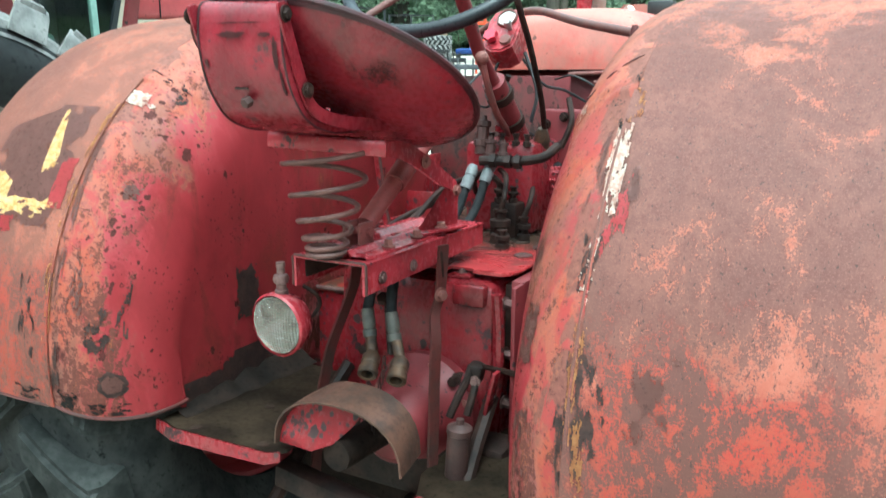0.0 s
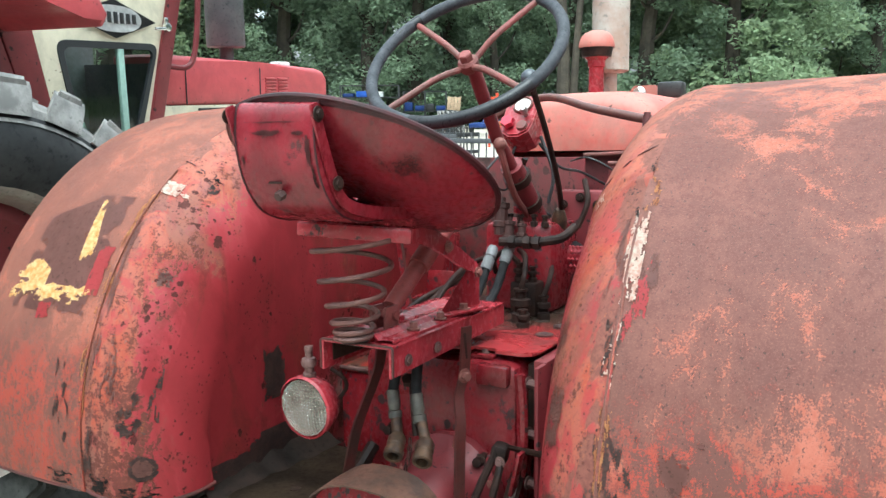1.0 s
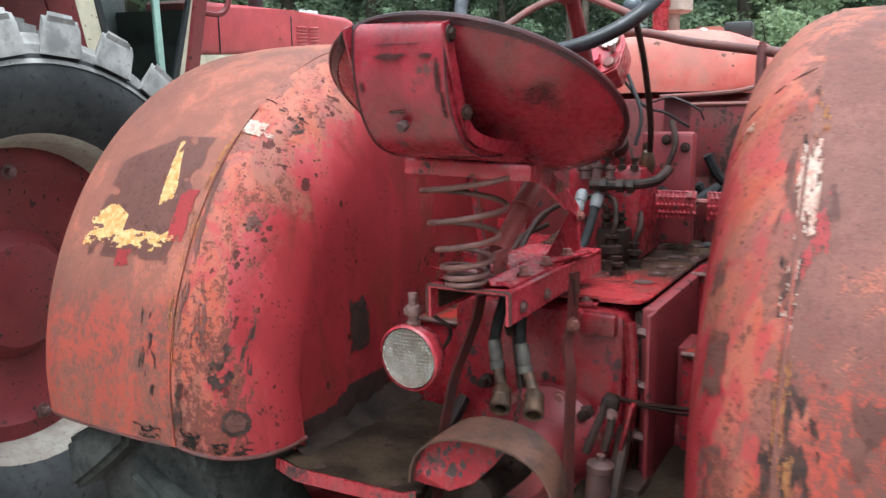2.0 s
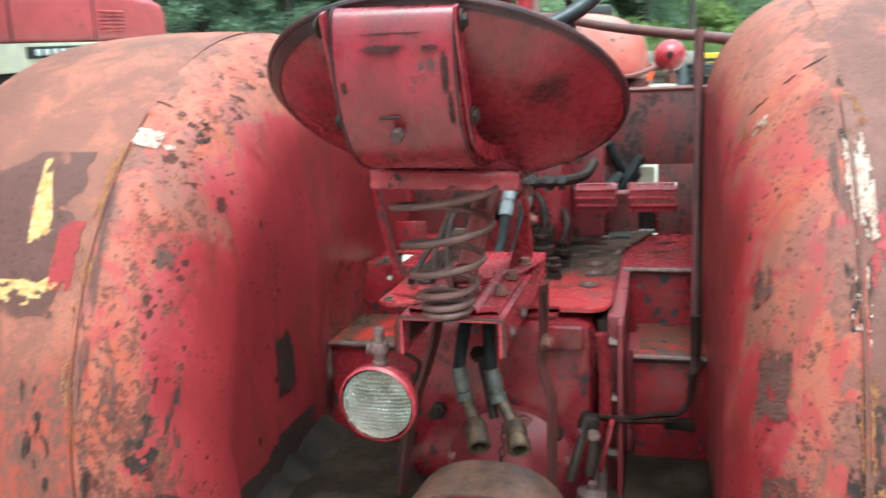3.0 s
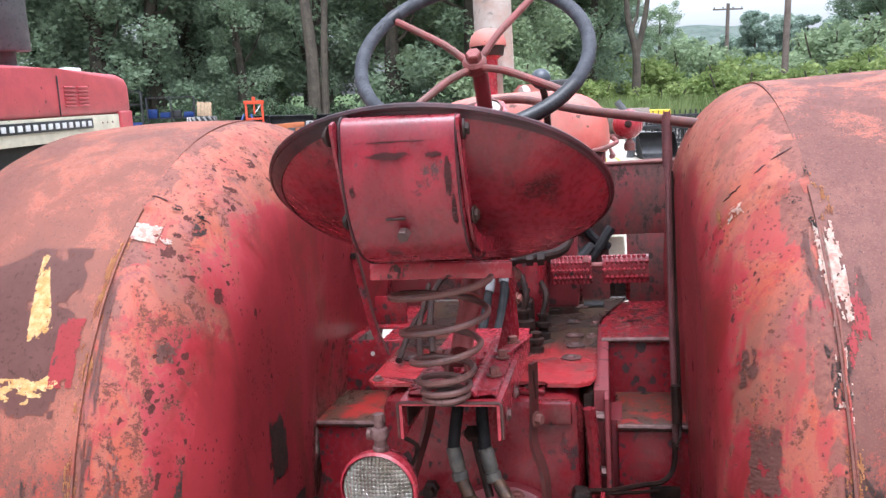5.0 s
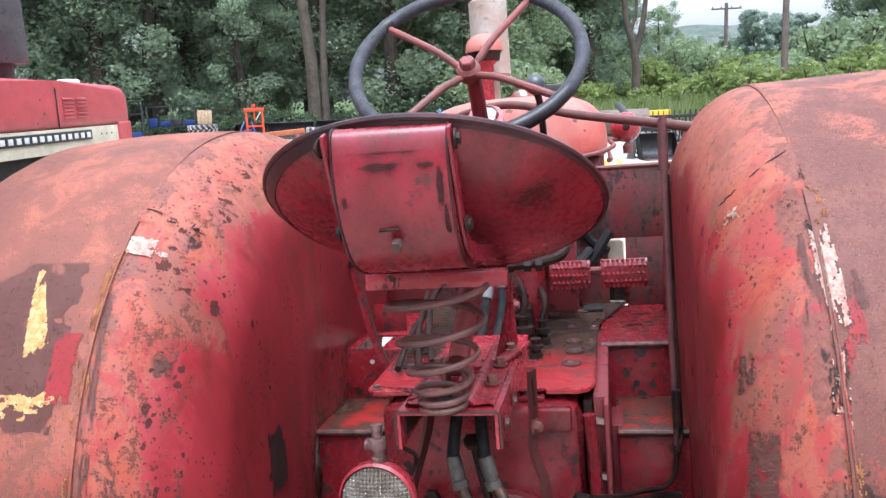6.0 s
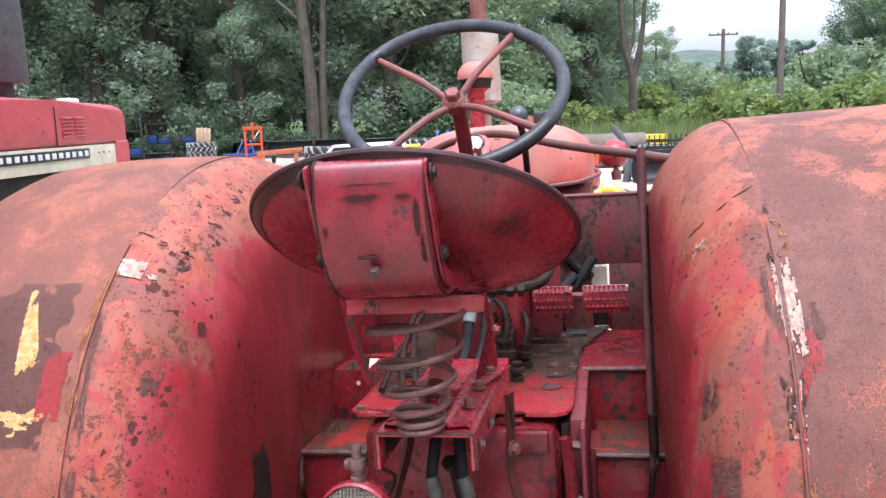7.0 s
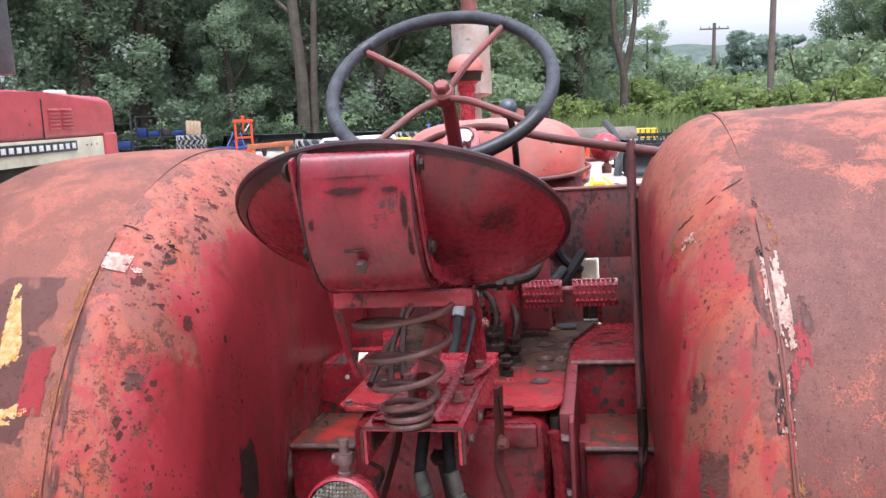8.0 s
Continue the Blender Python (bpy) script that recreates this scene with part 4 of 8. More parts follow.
for n, (x0, x1, a0, a1, f, paint) in enumerate([(0.537, 0.590, 4, 20, 0.0, peel_dark), (0.60, 0.70, 8, 20, -0.10, peel_ghost), (0.425, 0.470, 2, 12, 0.05, peel_ghost)]):
    flake(right_fender, 1, x0, x1, a0, a1, paint, 131.0 + 3 * n, f, "dark scabs low on the fender", 0.001)

# ---- rear wheels under the fenders ----
for side, name in ((-1, "left_rear_tyre"), (1, "right_rear_tyre")):
    m = pose(side * 0.69, 0.79, 0.68)
    w = part(name, turned(tyre_bm(0.69, 0.44, 0.34, 20, 0.05), m), old_rubber, tractor, "pale dusty rear tyre with broad worn bars")
    part("tread", turned(lug_bm(0.69, 0.44, 17, 0.05, 0.012), m @ Matrix.Rotation(radians(6), 4, "X")), old_tread, w)
    bm = bmesh.new()
    lathe(bm, [(0.34, -0.10), (0.35, -0.11), (0.345, 0.0), (0.32, 0.03), (0.12, 0.05), (0.10, 0.10), (0, 0.10)], m @ Matrix.Rotation(radians(90 * side), 4, "Y"), 40)
    part("rim", bm, far_red, w)

# ---- gearbox housing, floor and steps ----
bm = bmesh.new()
box(bm, (-0.01, 0.95, 0.80), (0.40, 0.66, 0.42), bev=0.03)
housing = part("rear_housing", bm, red_paint, tractor, "red cast rear housing")
bm = bmesh.new()
box(bm, (0.135, 0.620, 0.985), (0.075, 0.03, 0.045), bev=0.006)
part("top_ledge", bm, red_paint, housing)
bm = bmesh.new()
tube(bm, spline([(0.205, 0.60, 1.0), (0.212, 0.60, 0.90), (0.205, 0.60, 0.78), (0.17, 0.60, 0.68)]), 0.012, 8)
part("flange_rib", bm, red_paint, housing)
for x, z in ((0.226, 0.975), (0.226, 0.865), (0.226, 0.755)):
    part("flange_bolt", bolt((0.212, 0.63, z), (1, -0.25, 0), 0.010, 0.024), bolt_steel, housing)
for side in (-1, 1):
    bm = bmesh.new()
    tube(bm, [(side * 0.15, 0.92, 0.68), (side * 0.56, 0.92, 0.68)], [0.09, 0.07], 20)
    part("axle_housing", bm, dark_red, tractor)

bm = bmesh.new()
out = [(-0.225, 0.650), (-0.241, 0.668), (-0.241, 1.20), (-0.29, 1.47), (0.303, 1.47), (0.285, 1.43), (0.225, 1.22), (0.215, 1.16), (0.215, 0.69), (0.206, 0.663), (0.185, 0.650), (0.125, 0.650), (0.12, 0.668), (0.065, 0.668), (0.06, 0.650)]
plate(bm, out, 1.024, 1.031)
bmesh.ops.bevel(bm, geom=[e for e in bm.edges if all(v.co.z > 1.03 for v in e.verts)], offset=0.002, segments=2, affect="EDGES")
platform = part("platform", bm, plate_steel, tractor, "worn red platform plate, oily brown ahead")
bm = bmesh.new()
tube(bm, [(x, y, 1.030) for x, y in out[:10]], 0.0035, 6)
part("rolled_edge", bm, plate_steel, platform)
for x, y in ((0.165, 0.83), (0.17, 0.93), (0.165, 1.02), (0.155, 1.16), (-0.19, 0.83), (-0.195, 0.95), (-0.13, 1.05), (0.05, 1.22), (0.17, 1.34)):
    bm = bmesh.new()
    lathe(bm, [(0.008, 0), (0.021, 0), (0.022, 0.003), (0.013, 0.004), (0.009, 0.001), (0.008, -0.004), (0, -0.004)], pose(x, y, 1.031), 20)
    part("sunk_washer", bm, canister_rust, platform)
for x, y in ((0.09, 0.670), (-0.225, 0.673), (0.205, 1.01), (0.21, 1.14)):
    part("platform_bolt", bolt((x, y, 1.018 if x == 0.09 else 1.031), (0, 0, 1), 0.008, 0.008), bolt_steel, platform)
bm = bmesh.new()
box(bm, (0.0925, 0.663, 1.014), (0.055, 0.035, 0.008), bev=0.001)
part("tab", bm, red_paint, platform)
bm = bmesh.new()
box(bm, (0.205, 1.36, 1.036), (0.055, 0.05, 0.008), bev=0.002)
part("rubber_pad", bm, rubber, platform)

# steps on both sides
for side, x0, x1 in ((1, 0.255, 0.43), (-1, -0.428, -0.262)):
    bm = bmesh.new()
    xc, w = (x0 + x1) / 2, x1 - x0
    box(bm, (xc, 0.93, 0.881), (w, 0.24, 0.014), bev=0.005)
    s = part("lower_step", bm, trodden, tractor, "trodden step, brown with a rest of red")
    bm = bmesh.new()
    box(bm, (xc, 0.822, 0.738), (w * 0.97, 0.01, 0.268), bev=0.003)
    part("riser", bm, red_chipped, s)
    bm = bmesh.new()
    tube(bm, [(x0 + 0.003, 0.812, 0.884), (x1 - 0.003, 0.812, 0.884)], 0.006, 8)
    part("worn_edge", bm, bolt_steel, s)
    if side > 0:
        bm = bmesh.new()
        box(bm, (xc - 0.015, 1.235, 1.017), (w + 0.03, 0.42, 0.012), bev=0.004)
        box(bm, (xc - 0.015, 1.04, 0.862), (w + 0.03, 0.01, 0.30), bev=0.003)
        u = part("upper_step", bm, red_chipped, tractor, "chipped red floor step")
        bm = bmesh.new()
        tube(bm, [(x0 - 0.028, 1.027, 1.019), (x1 - 0.003, 1.027, 1.019)], 0.006, 8)
        part("worn_edge", bm, bolt_steel, u)
        for px, py in ((0.31, 1.20), (0.33, 1.32)):
            bm = bmesh.new()
            box(bm, (px, py, 1.0245), (0.04, 0.012, 0.003), (0, 0, 4), 0.001)
            part("slot", bm, dark_iron, u)
    else:
        bm = bmesh.new()
        box(bm, (-0.352, 1.044, 0.942), (0.19, 0.008, 0.155), bev=0.003)
        box(bm, (-0.421, 1.135, 1.018), (0.060, 0.19, 0.008), bev=0.003)
        u = part("side_box", bm, red_chipped, tractor, "chipped red side panel with a gap to the ground behind")
        bm = bmesh.new()
        box(bm, (-0.412, 1.345, 1.10), (0.012, 0.28, 0.18), (0, 0, 2), 0.003)
        box(bm, (-0.36, 1.235, 1.055), (0.11, 0.008, 0.08), (0, 0, 6), 0.003)
        part("side_rail", bm, red_chipped, u)
        # white disc stands for daylight showing through a small hole
        bm = bmesh.new()
        lathe(bm, [(0, 0), (0.006, 0), (0.006, 0.002), (0, 0.002)], aim((-0.349, 1.039, 0.985), (0, -1, 0)), 12)
        part("hole", bm, dial_white, u)

bm = bmesh.new()
box(bm, (0.238, 1.04, 0.80), (0.010, 0.86, 0.43), bev=0.003)
box(bm, (0.228, 1.06, 0.80), (0.030, 0.81, 0.435), bev=0.003)
box(bm, (0.256, 0.90, 0.74), (0.026, 0.12, 0.30), bev=0.003)
part("side_plate", bm, dark_red, tractor, "red side plate beside the housing")
# dark strip added where bright ground showed through a gap
bm = bmesh.new()
box(bm, (0.203, 1.06, 0.92), (0.020, 0.78, 0.17), bev=0.003)
part("gap_filler", bm, dark_iron, tractor, "dark filler strip closing a gap under the platform")
bm = bmesh.new()
box(bm, (-0.345, 1.335, 1.012), (0.175, 0.27, 0.008), bev=0.003)
box(bm, (-0.292, 1.13, 1.006), (0.088, 0.17, 0.008), bev=0.003)
box(bm, (-0.250, 1.16, 0.90), (0.010, 0.62, 0.24), bev=0.003)
part("left_floor", bm, red_chipped, tractor, "chipped red left floor")

# bulkhead ahead of the right step, with an opening low down
bm = bmesh.new()
box(bm, (0.288, 1.45, 1.319), (0.35, 0.008, 0.203), bev=0.002)
bulk = part("bulkhead", bm, bulk_paint, tractor, "dark rust-mottled bulkhead panel")
for cx, cw, cy in ((0.382, 0.162, 1.45), (0.180, 0.141, 1.452)):
    bm = bmesh.new()
    box(bm, (cx, cy, 1.1195), (cw, 0.008, 0.197), bev=0.001)
    part("bulkhead_foot", bm, bulk_paint, bulk)
# dark plate added to close the lower opening against bright ground
bm = bmesh.new()
box(bm, (0.290, 1.475, 1.075), (0.050, 0.008, 0.10), bev=0.002)
part("opening_filler", bm, dark_iron, bulk)
bm = bmesh.new()
tube(bm, [(0.113, 1.447, 1.421), (0.463, 1.447, 1.421)], 0.006, 8)
part("rolled_top", bm, rust_red, bulk)
bm = bmesh.new()
box(bm, (-0.21, 1.475, 1.22), (0.48, 0.008, 0.44), bev=0.002)
part("bulkhead_left", bm, bulk_paint, bulk)

# ---- seat carrier: channel, rails, spring, damper, yoke ----
bm = bmesh.new()
box(bm, (0, 0.548, 1.107), (0.164, 0.48, 0.006), bev=0.002)
for sx in (-0.080, 0.080):
    rows = []
    for k in range(7):
        y = 0.308 + 0.48 * k / 6
        rows.append([Vector((sx, y, 1.108)), Vector((sx, y, 1.108 - 0.058 + 0.012 * k / 6))])
    sheet(bm, rows, 0.005)
channel = part("seat_channel", bm, red_pink, tractor, "red steel channel carrying the seat")
bm = bmesh.new()
tube(bm, [(-0.083, 0.309, 1.052), (-0.083, 0.309, 1.106), (-0.079, 0.309, 1.110), (0.079, 0.309, 1.110), (0.083, 0.309, 1.106), (0.083, 0.309, 1.052)], 0.0026, 8)
part("channel_lip", bm, strap_rust, channel)
# dark lining paints the channel's inner shade along with its grime
bm = bmesh.new()
box(bm, (0, 0.56, 1.098), (0.150, 0.45, 0.006), bev=0.001)
for sx in (-0.0745, 0.0745):
    box(bm, (sx, 0.56, 1.080), (0.004, 0.45, 0.036), bev=0.001)
part("grime_and_shade_lining", bm, dark_iron, channel, "black lining of grease and painted shade")
# pressed carrier plate: a pale strip, a trough for the spring, a ridge and a flat with bolts
bm = bmesh.new()
prof = [(-0.071, 1.1115), (-0.069, 1.118), (-0.066, 1.1195), (-0.042, 1.1195), (-0.038, 1.118), (-0.030, 1.1125), (-0.024, 1.1115), (0.014, 1.1115), (0.019, 1.113), (0.025, 1.1245), (0.029, 1.127), (0.034, 1.127), (0.038, 1.1245), (0.044, 1.1175), (0.050, 1.1165), (0.068, 1.1165), (0.0715, 1.1155), (0.073, 1.111)]
rows = []
for k, y in enumerate((0.322, 0.327, 0.34, 0.45, 0.6, 0.72)):
    rows.append([Vector((x * (1 - 0.05 * max(0, 1 - k)), y + 0.012 * max(0, 1 - k) * (abs(x) > 0.066), z)) for x, z in prof])
sheet(bm, rows, 0.004)
part("carrier_plate", bm, red_pink, channel, "pressed red carrier plate with a ridge")
for sx in (-1, 1):
    for y in (0.424, 0.53):
        if sx > 0 or y > 0.5:
            part("rail_bolt", bolt((sx * 0.057, y, 1.1205 if sx < 0 else 1.1185), (0, 0, 1), 0.009, 0.013), rust_iron, channel)
for y, x in ((0.46, -0.018), (0.52, 0.012), (0.50, -0.024)):
    part("damper_nut", bolt((x, y, 1.112), (0, 0, 1), 0.011, 0.010), red_pink, channel)
for y in (0.36, 0.47):
    part("side_bolt", bolt((0.084, y, 1.075), (1, 0, 0), 0.008, 0.006), bolt_steel, channel)

# conical coil spring, wound wider to its top
bm = bmesh.new()
rise = [(1.120, 0.033), (1.125, 0.034), (1.131, 0.035), (1.138, 0.037), (1.148, 0.041), (1.162, 0.045), (1.178, 0.050), (1.202, 0.057), (1.224, 0.063), (1.252, 0.071), (1.281, 0.077), (1.306, 0.078)]
pts = []
for k in range(len(rise) * 16 - 15):
    h, f = min(k // 16, len(rise) - 2), k / 16 - min(k // 16, len(rise) - 2)
    f2 = f * f * (3 - 2 * f) * 0.35 + f * 0.65
    z, r = (rise[h][q] + (rise[h + 1][q] - rise[h][q]) * f2 for q in (0, 1))
    a = math.pi * (k / 16 + 1.02)
    pts.append((-0.002 + r * math.cos(a), 0.306 + 0.003 * h / 5 + r * math.sin(a) * 0.97, z))
tube(bm, pts, 0.0052, 8)
part("seat_spring", bm, spring_iron, tractor, "rusty conical coil spring")
bm = bmesh.new()
lathe(bm, [(0, 0), (0.028, 0), (0.029, 0.003), (0.022, 0.008), (0.018, 0.016), (0, 0.018)], pose(-0.001, 0.308, 1.1135), 24)
part("spring_cup", bm, dark_iron, channel)

# flat lever beside the platform, leaning outward
bm = bmesh.new()
line = spline([(-0.301, 1.000, 0.993), (-0.333, 1.015, 1.064), (-0.366, 1.035, 1.192), (-0.384, 1.045, 1.260)])
sheet(bm, [[p + Vector((-0.0095, 0, 0)), p + Vector((0.0065, -0.001, 0))] for p in line], 0.008)
lever = part("side_lever", bm, red_paint, tractor, "red flat lever with a dark worn edge")
bm = bmesh.new()
sheet(bm, [[p + Vector((0.0075, -0.003, 0)), p + Vector((0.0125, -0.003, 0))] for p in line], 0.010)
part("worn_edge", bm, strap_rust, lever)
part("lever_bolt", bolt(Vector((-0.384, 1.045, 1.260)) + Vector((0.004, -0.006, -0.02)), (0, -1, 0), 0.009, 0.010), dark_iron, lever)

# damper
bm = bmesh.new()
tube(bm, [(0.0, 0.43, 1.155), (0.004, 0.53, 1.225)], 0.0185, 16)
tube(bm, [(0.004, 0.53, 1.225), (0.010, 0.64, 1.305)], 0.023, 16)
damper = part("damper", bm, damper_red, tractor, "faded red tubular damper")
bm = bmesh.new()
box(bm, (0.017, 0.405, 1.140), (0.008, 0.045, 0.05), (0, 0, 0), 0.003)
box(bm, (-0.017, 0.405, 1.140), (0.008, 0.045, 0.05), (0, 0, 0), 0.003)
tube(bm, [(-0.028, 0.41, 1.146), (0.028, 0.41, 1.146)], 0.009, 10)
part("clevis", bm, rust_red, damper)

# yoke under the seat
bm = bmesh.new()
box(bm, (0.0015, 0.312, 1.318), (0.218, 0.012, 0.026), (0, 4, 20.5), 0.003)
box(bm, (-0.005, 0.328, 1.330), (0.212, 0.04, 0.006), (0, 4, 20.5), 0.002)
yoke = part("seat_yoke", bm, red_pink, tractor, "bent red yoke carrying the seat")
for sx in (1,):
    bm = bmesh.new()
    line = spline([(sx * 0.100, 0.350, 1.310), (sx * 0.099, 0.39, 1.308), (sx * 0.094, 0.44, 1.297), (sx * 0.086, 0.50, 1.277), (sx * 0.079, 0.585, 1.240), (sx * 0.072, 0.655, 1.213)])
    rows = []
    for k, p in enumerate(line):
        h = 0.013 + 0.006 * min(1.0, k / len(line) * 2.2) - 0.006 * max(0.0, k / len(line) - 0.75) * 4
        rows.append([p + Vector((0, 0, h)), p, p - Vector((0, 0, h))])
    sheet(bm, rows, 0.007)
    part("yoke_arm", bm, red_pink, yoke)
    part("pivot_bolt", bolt((sx * 0.090, 0.508, 1.274), (sx, 0, 0), 0.009, 0.008), rust_iron, yoke)
    bm = bmesh.new()
    tri = [Vector((sx * 0.044, 0.550, 1.124)), Vector((sx * 0.072, 0.678, 1.124)), Vector((sx * 0.067, 0.688, 1.205)), Vector((sx * 0.064, 0.680, 1.222)), Vector((sx * 0.061, 0.662, 1.220))]
    f = bm.faces.new([bm.verts.new(p) for p in tri])
    bmesh.ops.solidify(bm, geom=[f], thickness=0.006)
    box(bm, (sx * 0.058, 0.615, 1.1215), (0.050, 0.14, 0.006), (0, 0, -13), 0.002)
    part("gusset", bm, red_pink, channel, "triangular red gusset")
    part("gusset_bolt", bolt((sx * 0.066, 0.615, 1.1245), (0, 0, 1), 0.010, 0.011), rust_iron, channel)
    part("gusset_pin", bolt((sx * 0.0715, 0.672, 1.198), (sx, -0.2, 0), 0.008, 0.008), rust_iron, channel)
bm = bmesh.new()
sheet(bm, [[Vector((x, 0.30 + 0.0 * k, 1.350 + 0.022 * math.sin(radians(180 * k / 8)))) + Vector((0, y, 0)) for k, x in enumerate([0.0 + 0.006 * j for j in range(9)])] for y in (0, 0.05)], 0.004)
part("yoke_strap", bm, red_pink, yoke)
bm = bmesh.new()
box(bm, (0.0, 0.34, 1.355), (0.06, 0.10, 0.03), bev=0.004)
part("seat_block", bm, dark_iron, yoke)

# ---- pan seat, tipped to one side ----
def seat_axes():
    roll, yaw, tilt = -0.2516, 0.4427, 0.476
    x = Vector((math.cos(roll) * math.cos(yaw), math.cos(roll) * math.sin(yaw), math.sin(roll)))
    d = Vector((-math.sin(yaw) * math.cos(tilt), math.cos(yaw) * math.cos(tilt), -math.sin(tilt)))
    d = (d - x * d.dot(x)).normalized()
    return x, d, x.cross(d)


SX, SD, SN = seat_axes()
SEAT_A, SEAT_B, SEAT_D = 0.2577, 0.2564, 0.0527
SEAT_AT = Vector((0.0, 0.3492, 1.4287))


def seat_place(u, v, w):
    return SEAT_AT + SX * u + SD * v + SN * w


def bowl(rho, phi, lift=0.0):
    return seat_place(SEAT_A * rho * math.cos(phi), SEAT_B * rho * math.sin(phi), -SEAT_D * (1 - rho**4.0) + lift)


bm = bmesh.new()
sheet(bm, [[bowl(rho, k * math.tau / 64) for k in range(65)] for rho in (0.02, 0.2, 0.4, 0.55, 0.68, 0.78, 0.86, 0.92, 0.96, 0.985, 1.0)], 0.003)
seat = part("seat", bm, seat_paint, tractor, "dark red pressed steel pan seat, tipped sideways")
bm = bmesh.new()
tube(bm, [bowl(1.0, k * math.tau / 64, 0.001) for k in range(64)], 0.0056, 8, closed=True)
part("seat_rim", bm, rim_dark, seat, "worn dark rolled rim")


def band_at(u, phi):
    """The painted shade band is broad on one side of the pan and narrow on the other."""
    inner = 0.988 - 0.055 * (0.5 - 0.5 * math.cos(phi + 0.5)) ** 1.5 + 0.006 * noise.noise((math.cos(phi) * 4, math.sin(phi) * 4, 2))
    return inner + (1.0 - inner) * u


# thin dark sheet stands for the shade under the rim's lip
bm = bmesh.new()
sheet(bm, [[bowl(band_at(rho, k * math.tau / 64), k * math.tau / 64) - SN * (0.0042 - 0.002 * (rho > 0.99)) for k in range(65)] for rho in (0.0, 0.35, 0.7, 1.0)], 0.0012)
part("shade_band", bm, rim_dark, seat, "dark band of shade painted below the rim")


def band_line(n=6):
    return spline([(0, 0.150, 1.548), (0, 0.118, 1.545), (0, 0.108, 1.520), (0, 0.108, 1.470), (0, 0.124, 1.415), (0, 0.160, 1.370), (0, 0.22, 1.348), (0, 0.29, 1.345)], n)


bm = bmesh.new()
rows = [[Vector((u, p.y + 0.17 * u, p.z - 0.012 * u)) for u in (-0.071, -0.06, -0.03, 0, 0.03, 0.06, 0.071)] for p in band_line()]
sheet(bm, rows, 0.004)
band = part("back_support", bm, seat_paint, seat, "curved red steel plate behind the seat")
for sx in (-1, 1):
    bm = bmesh.new()
    tube(bm, [(sx * 0.0715, p.y + 0.17 * sx * 0.0715 - 0.0005, p.z - 0.012 * sx * 0.07) for p in band_line()], 0.0019, 6)
    part("worn_edge", bm, rim_dark, band, "bare dark worn edge")
    bm = bmesh.new()
    rows = []
    for p in band_line():
        n = Vector((0, 0.30 - p.y, 1.46 - p.z)).normalized()
        a = Vector((sx * 0.072, p.y + 0.17 * sx * 0.072, p.z - 0.012 * sx * 0.072))
        rows.append([a, a + n * 0.010 + Vector((sx * 0.001, 0, 0)), a + n * 0.019])
    sheet(bm, rows, 0.004)
    part("flange", bm, seat_paint, band)
    lean = 0.012 * sx
    part("support_bolt", bolt((sx * 0.0815, 0.104 + lean, 1.526), (sx, 0.1, 0), 0.0085, 0.007), dark_iron, band)
    bm = bmesh.new()
    line = spline([(sx * 0.0785, 0.100 + lean, 1.542), (sx * 0.0785, 0.122 + lean, 1.480), (sx * 0.0785, 0.148 + lean, 1.418), (sx * 0.080, 0.172 + lean, 1.384), (sx * 0.083, 0.225 + lean, 1.366), (sx * 0.086, 0.30 + lean, 1.357), (sx * 0.088, 0.372 + lean, 1.352)])
    rows = []
    for k, p in enumerate(line):
        d = (line[min(k + 1, len(line) - 1)] - line[max(k - 1, 0)]).normalized()
        across = d.cross(Vector((1, 0, 0))).normalized() * (0.0105 if 0 < k < len(line) - 1 else 0.007)
        rows.append([p - across, p, p + across])
    sheet(bm, rows, 0.004)
    part("side_strap", bm, seat_paint, band, "bent side strap with a long foot")
    part("strap_bolt", bolt((sx * 0.0815, 0.150 + lean, 1.416), (sx, -0.1, 0), 0.008, 0.006), dark_iron, band)
part("support_nut", bolt((-0.003, 0.127, 1.400), (0, -1, -0.35), 0.0085, 0.014, False), canister_rust, band, "rusty nut")
bm = bmesh.new()
box(bm, (-0.012, 0.1185, 1.418), (0.026, 0.004, 0.003), (-20, 0, 0), 0.0008)
part("slot", bm, dark_iron, band)


def plate_mark(x0, z0, w, h, seed, name="worn_mark"):
    """A ragged bare mark on the curved back plate."""
    bm = bmesh.new()
    line = band_line(16)
    n, k_, vs = max(4, int(w / 0.0012)), max(4, int(h / 0.0012)), {}
    for i in range(n):
        for j in range(k_):
            u, v = (i + 0.5) / n * 2 - 1, (j + 0.5) / k_ * 2 - 1
            if 0.62 - (u * u + v * v) * 0.75 + 0.5 * noise.fractal((u * 2.0 + seed, v * 1.5, seed), 0.7, 2.1, 4) < 0:
                continue
            ring = []
            for a, b in ((i, j), (i + 1, j), (i + 1, j + 1), (i, j + 1)):
                if (a, b) not in vs:
                    x, z = x0 - w / 2 + w * a / n, z0 - h / 2 + h * b / k_
                    p = min(line[20:-30], key=lambda q: abs(q.z - 0.012 * x - z))
                    vs[a, b] = bm.verts.new((x, p.y + 0.17 * x - 0.0029, z))
                ring.append(vs[a, b])
            bm.faces.new(ring)
    if bm.faces:
        bmesh.ops.solidify(bm, geom=bm.faces[:], thickness=0.0005)
        part(name, bm, worn_brown, band, "bare worn mark")
    else:
        bm.free()


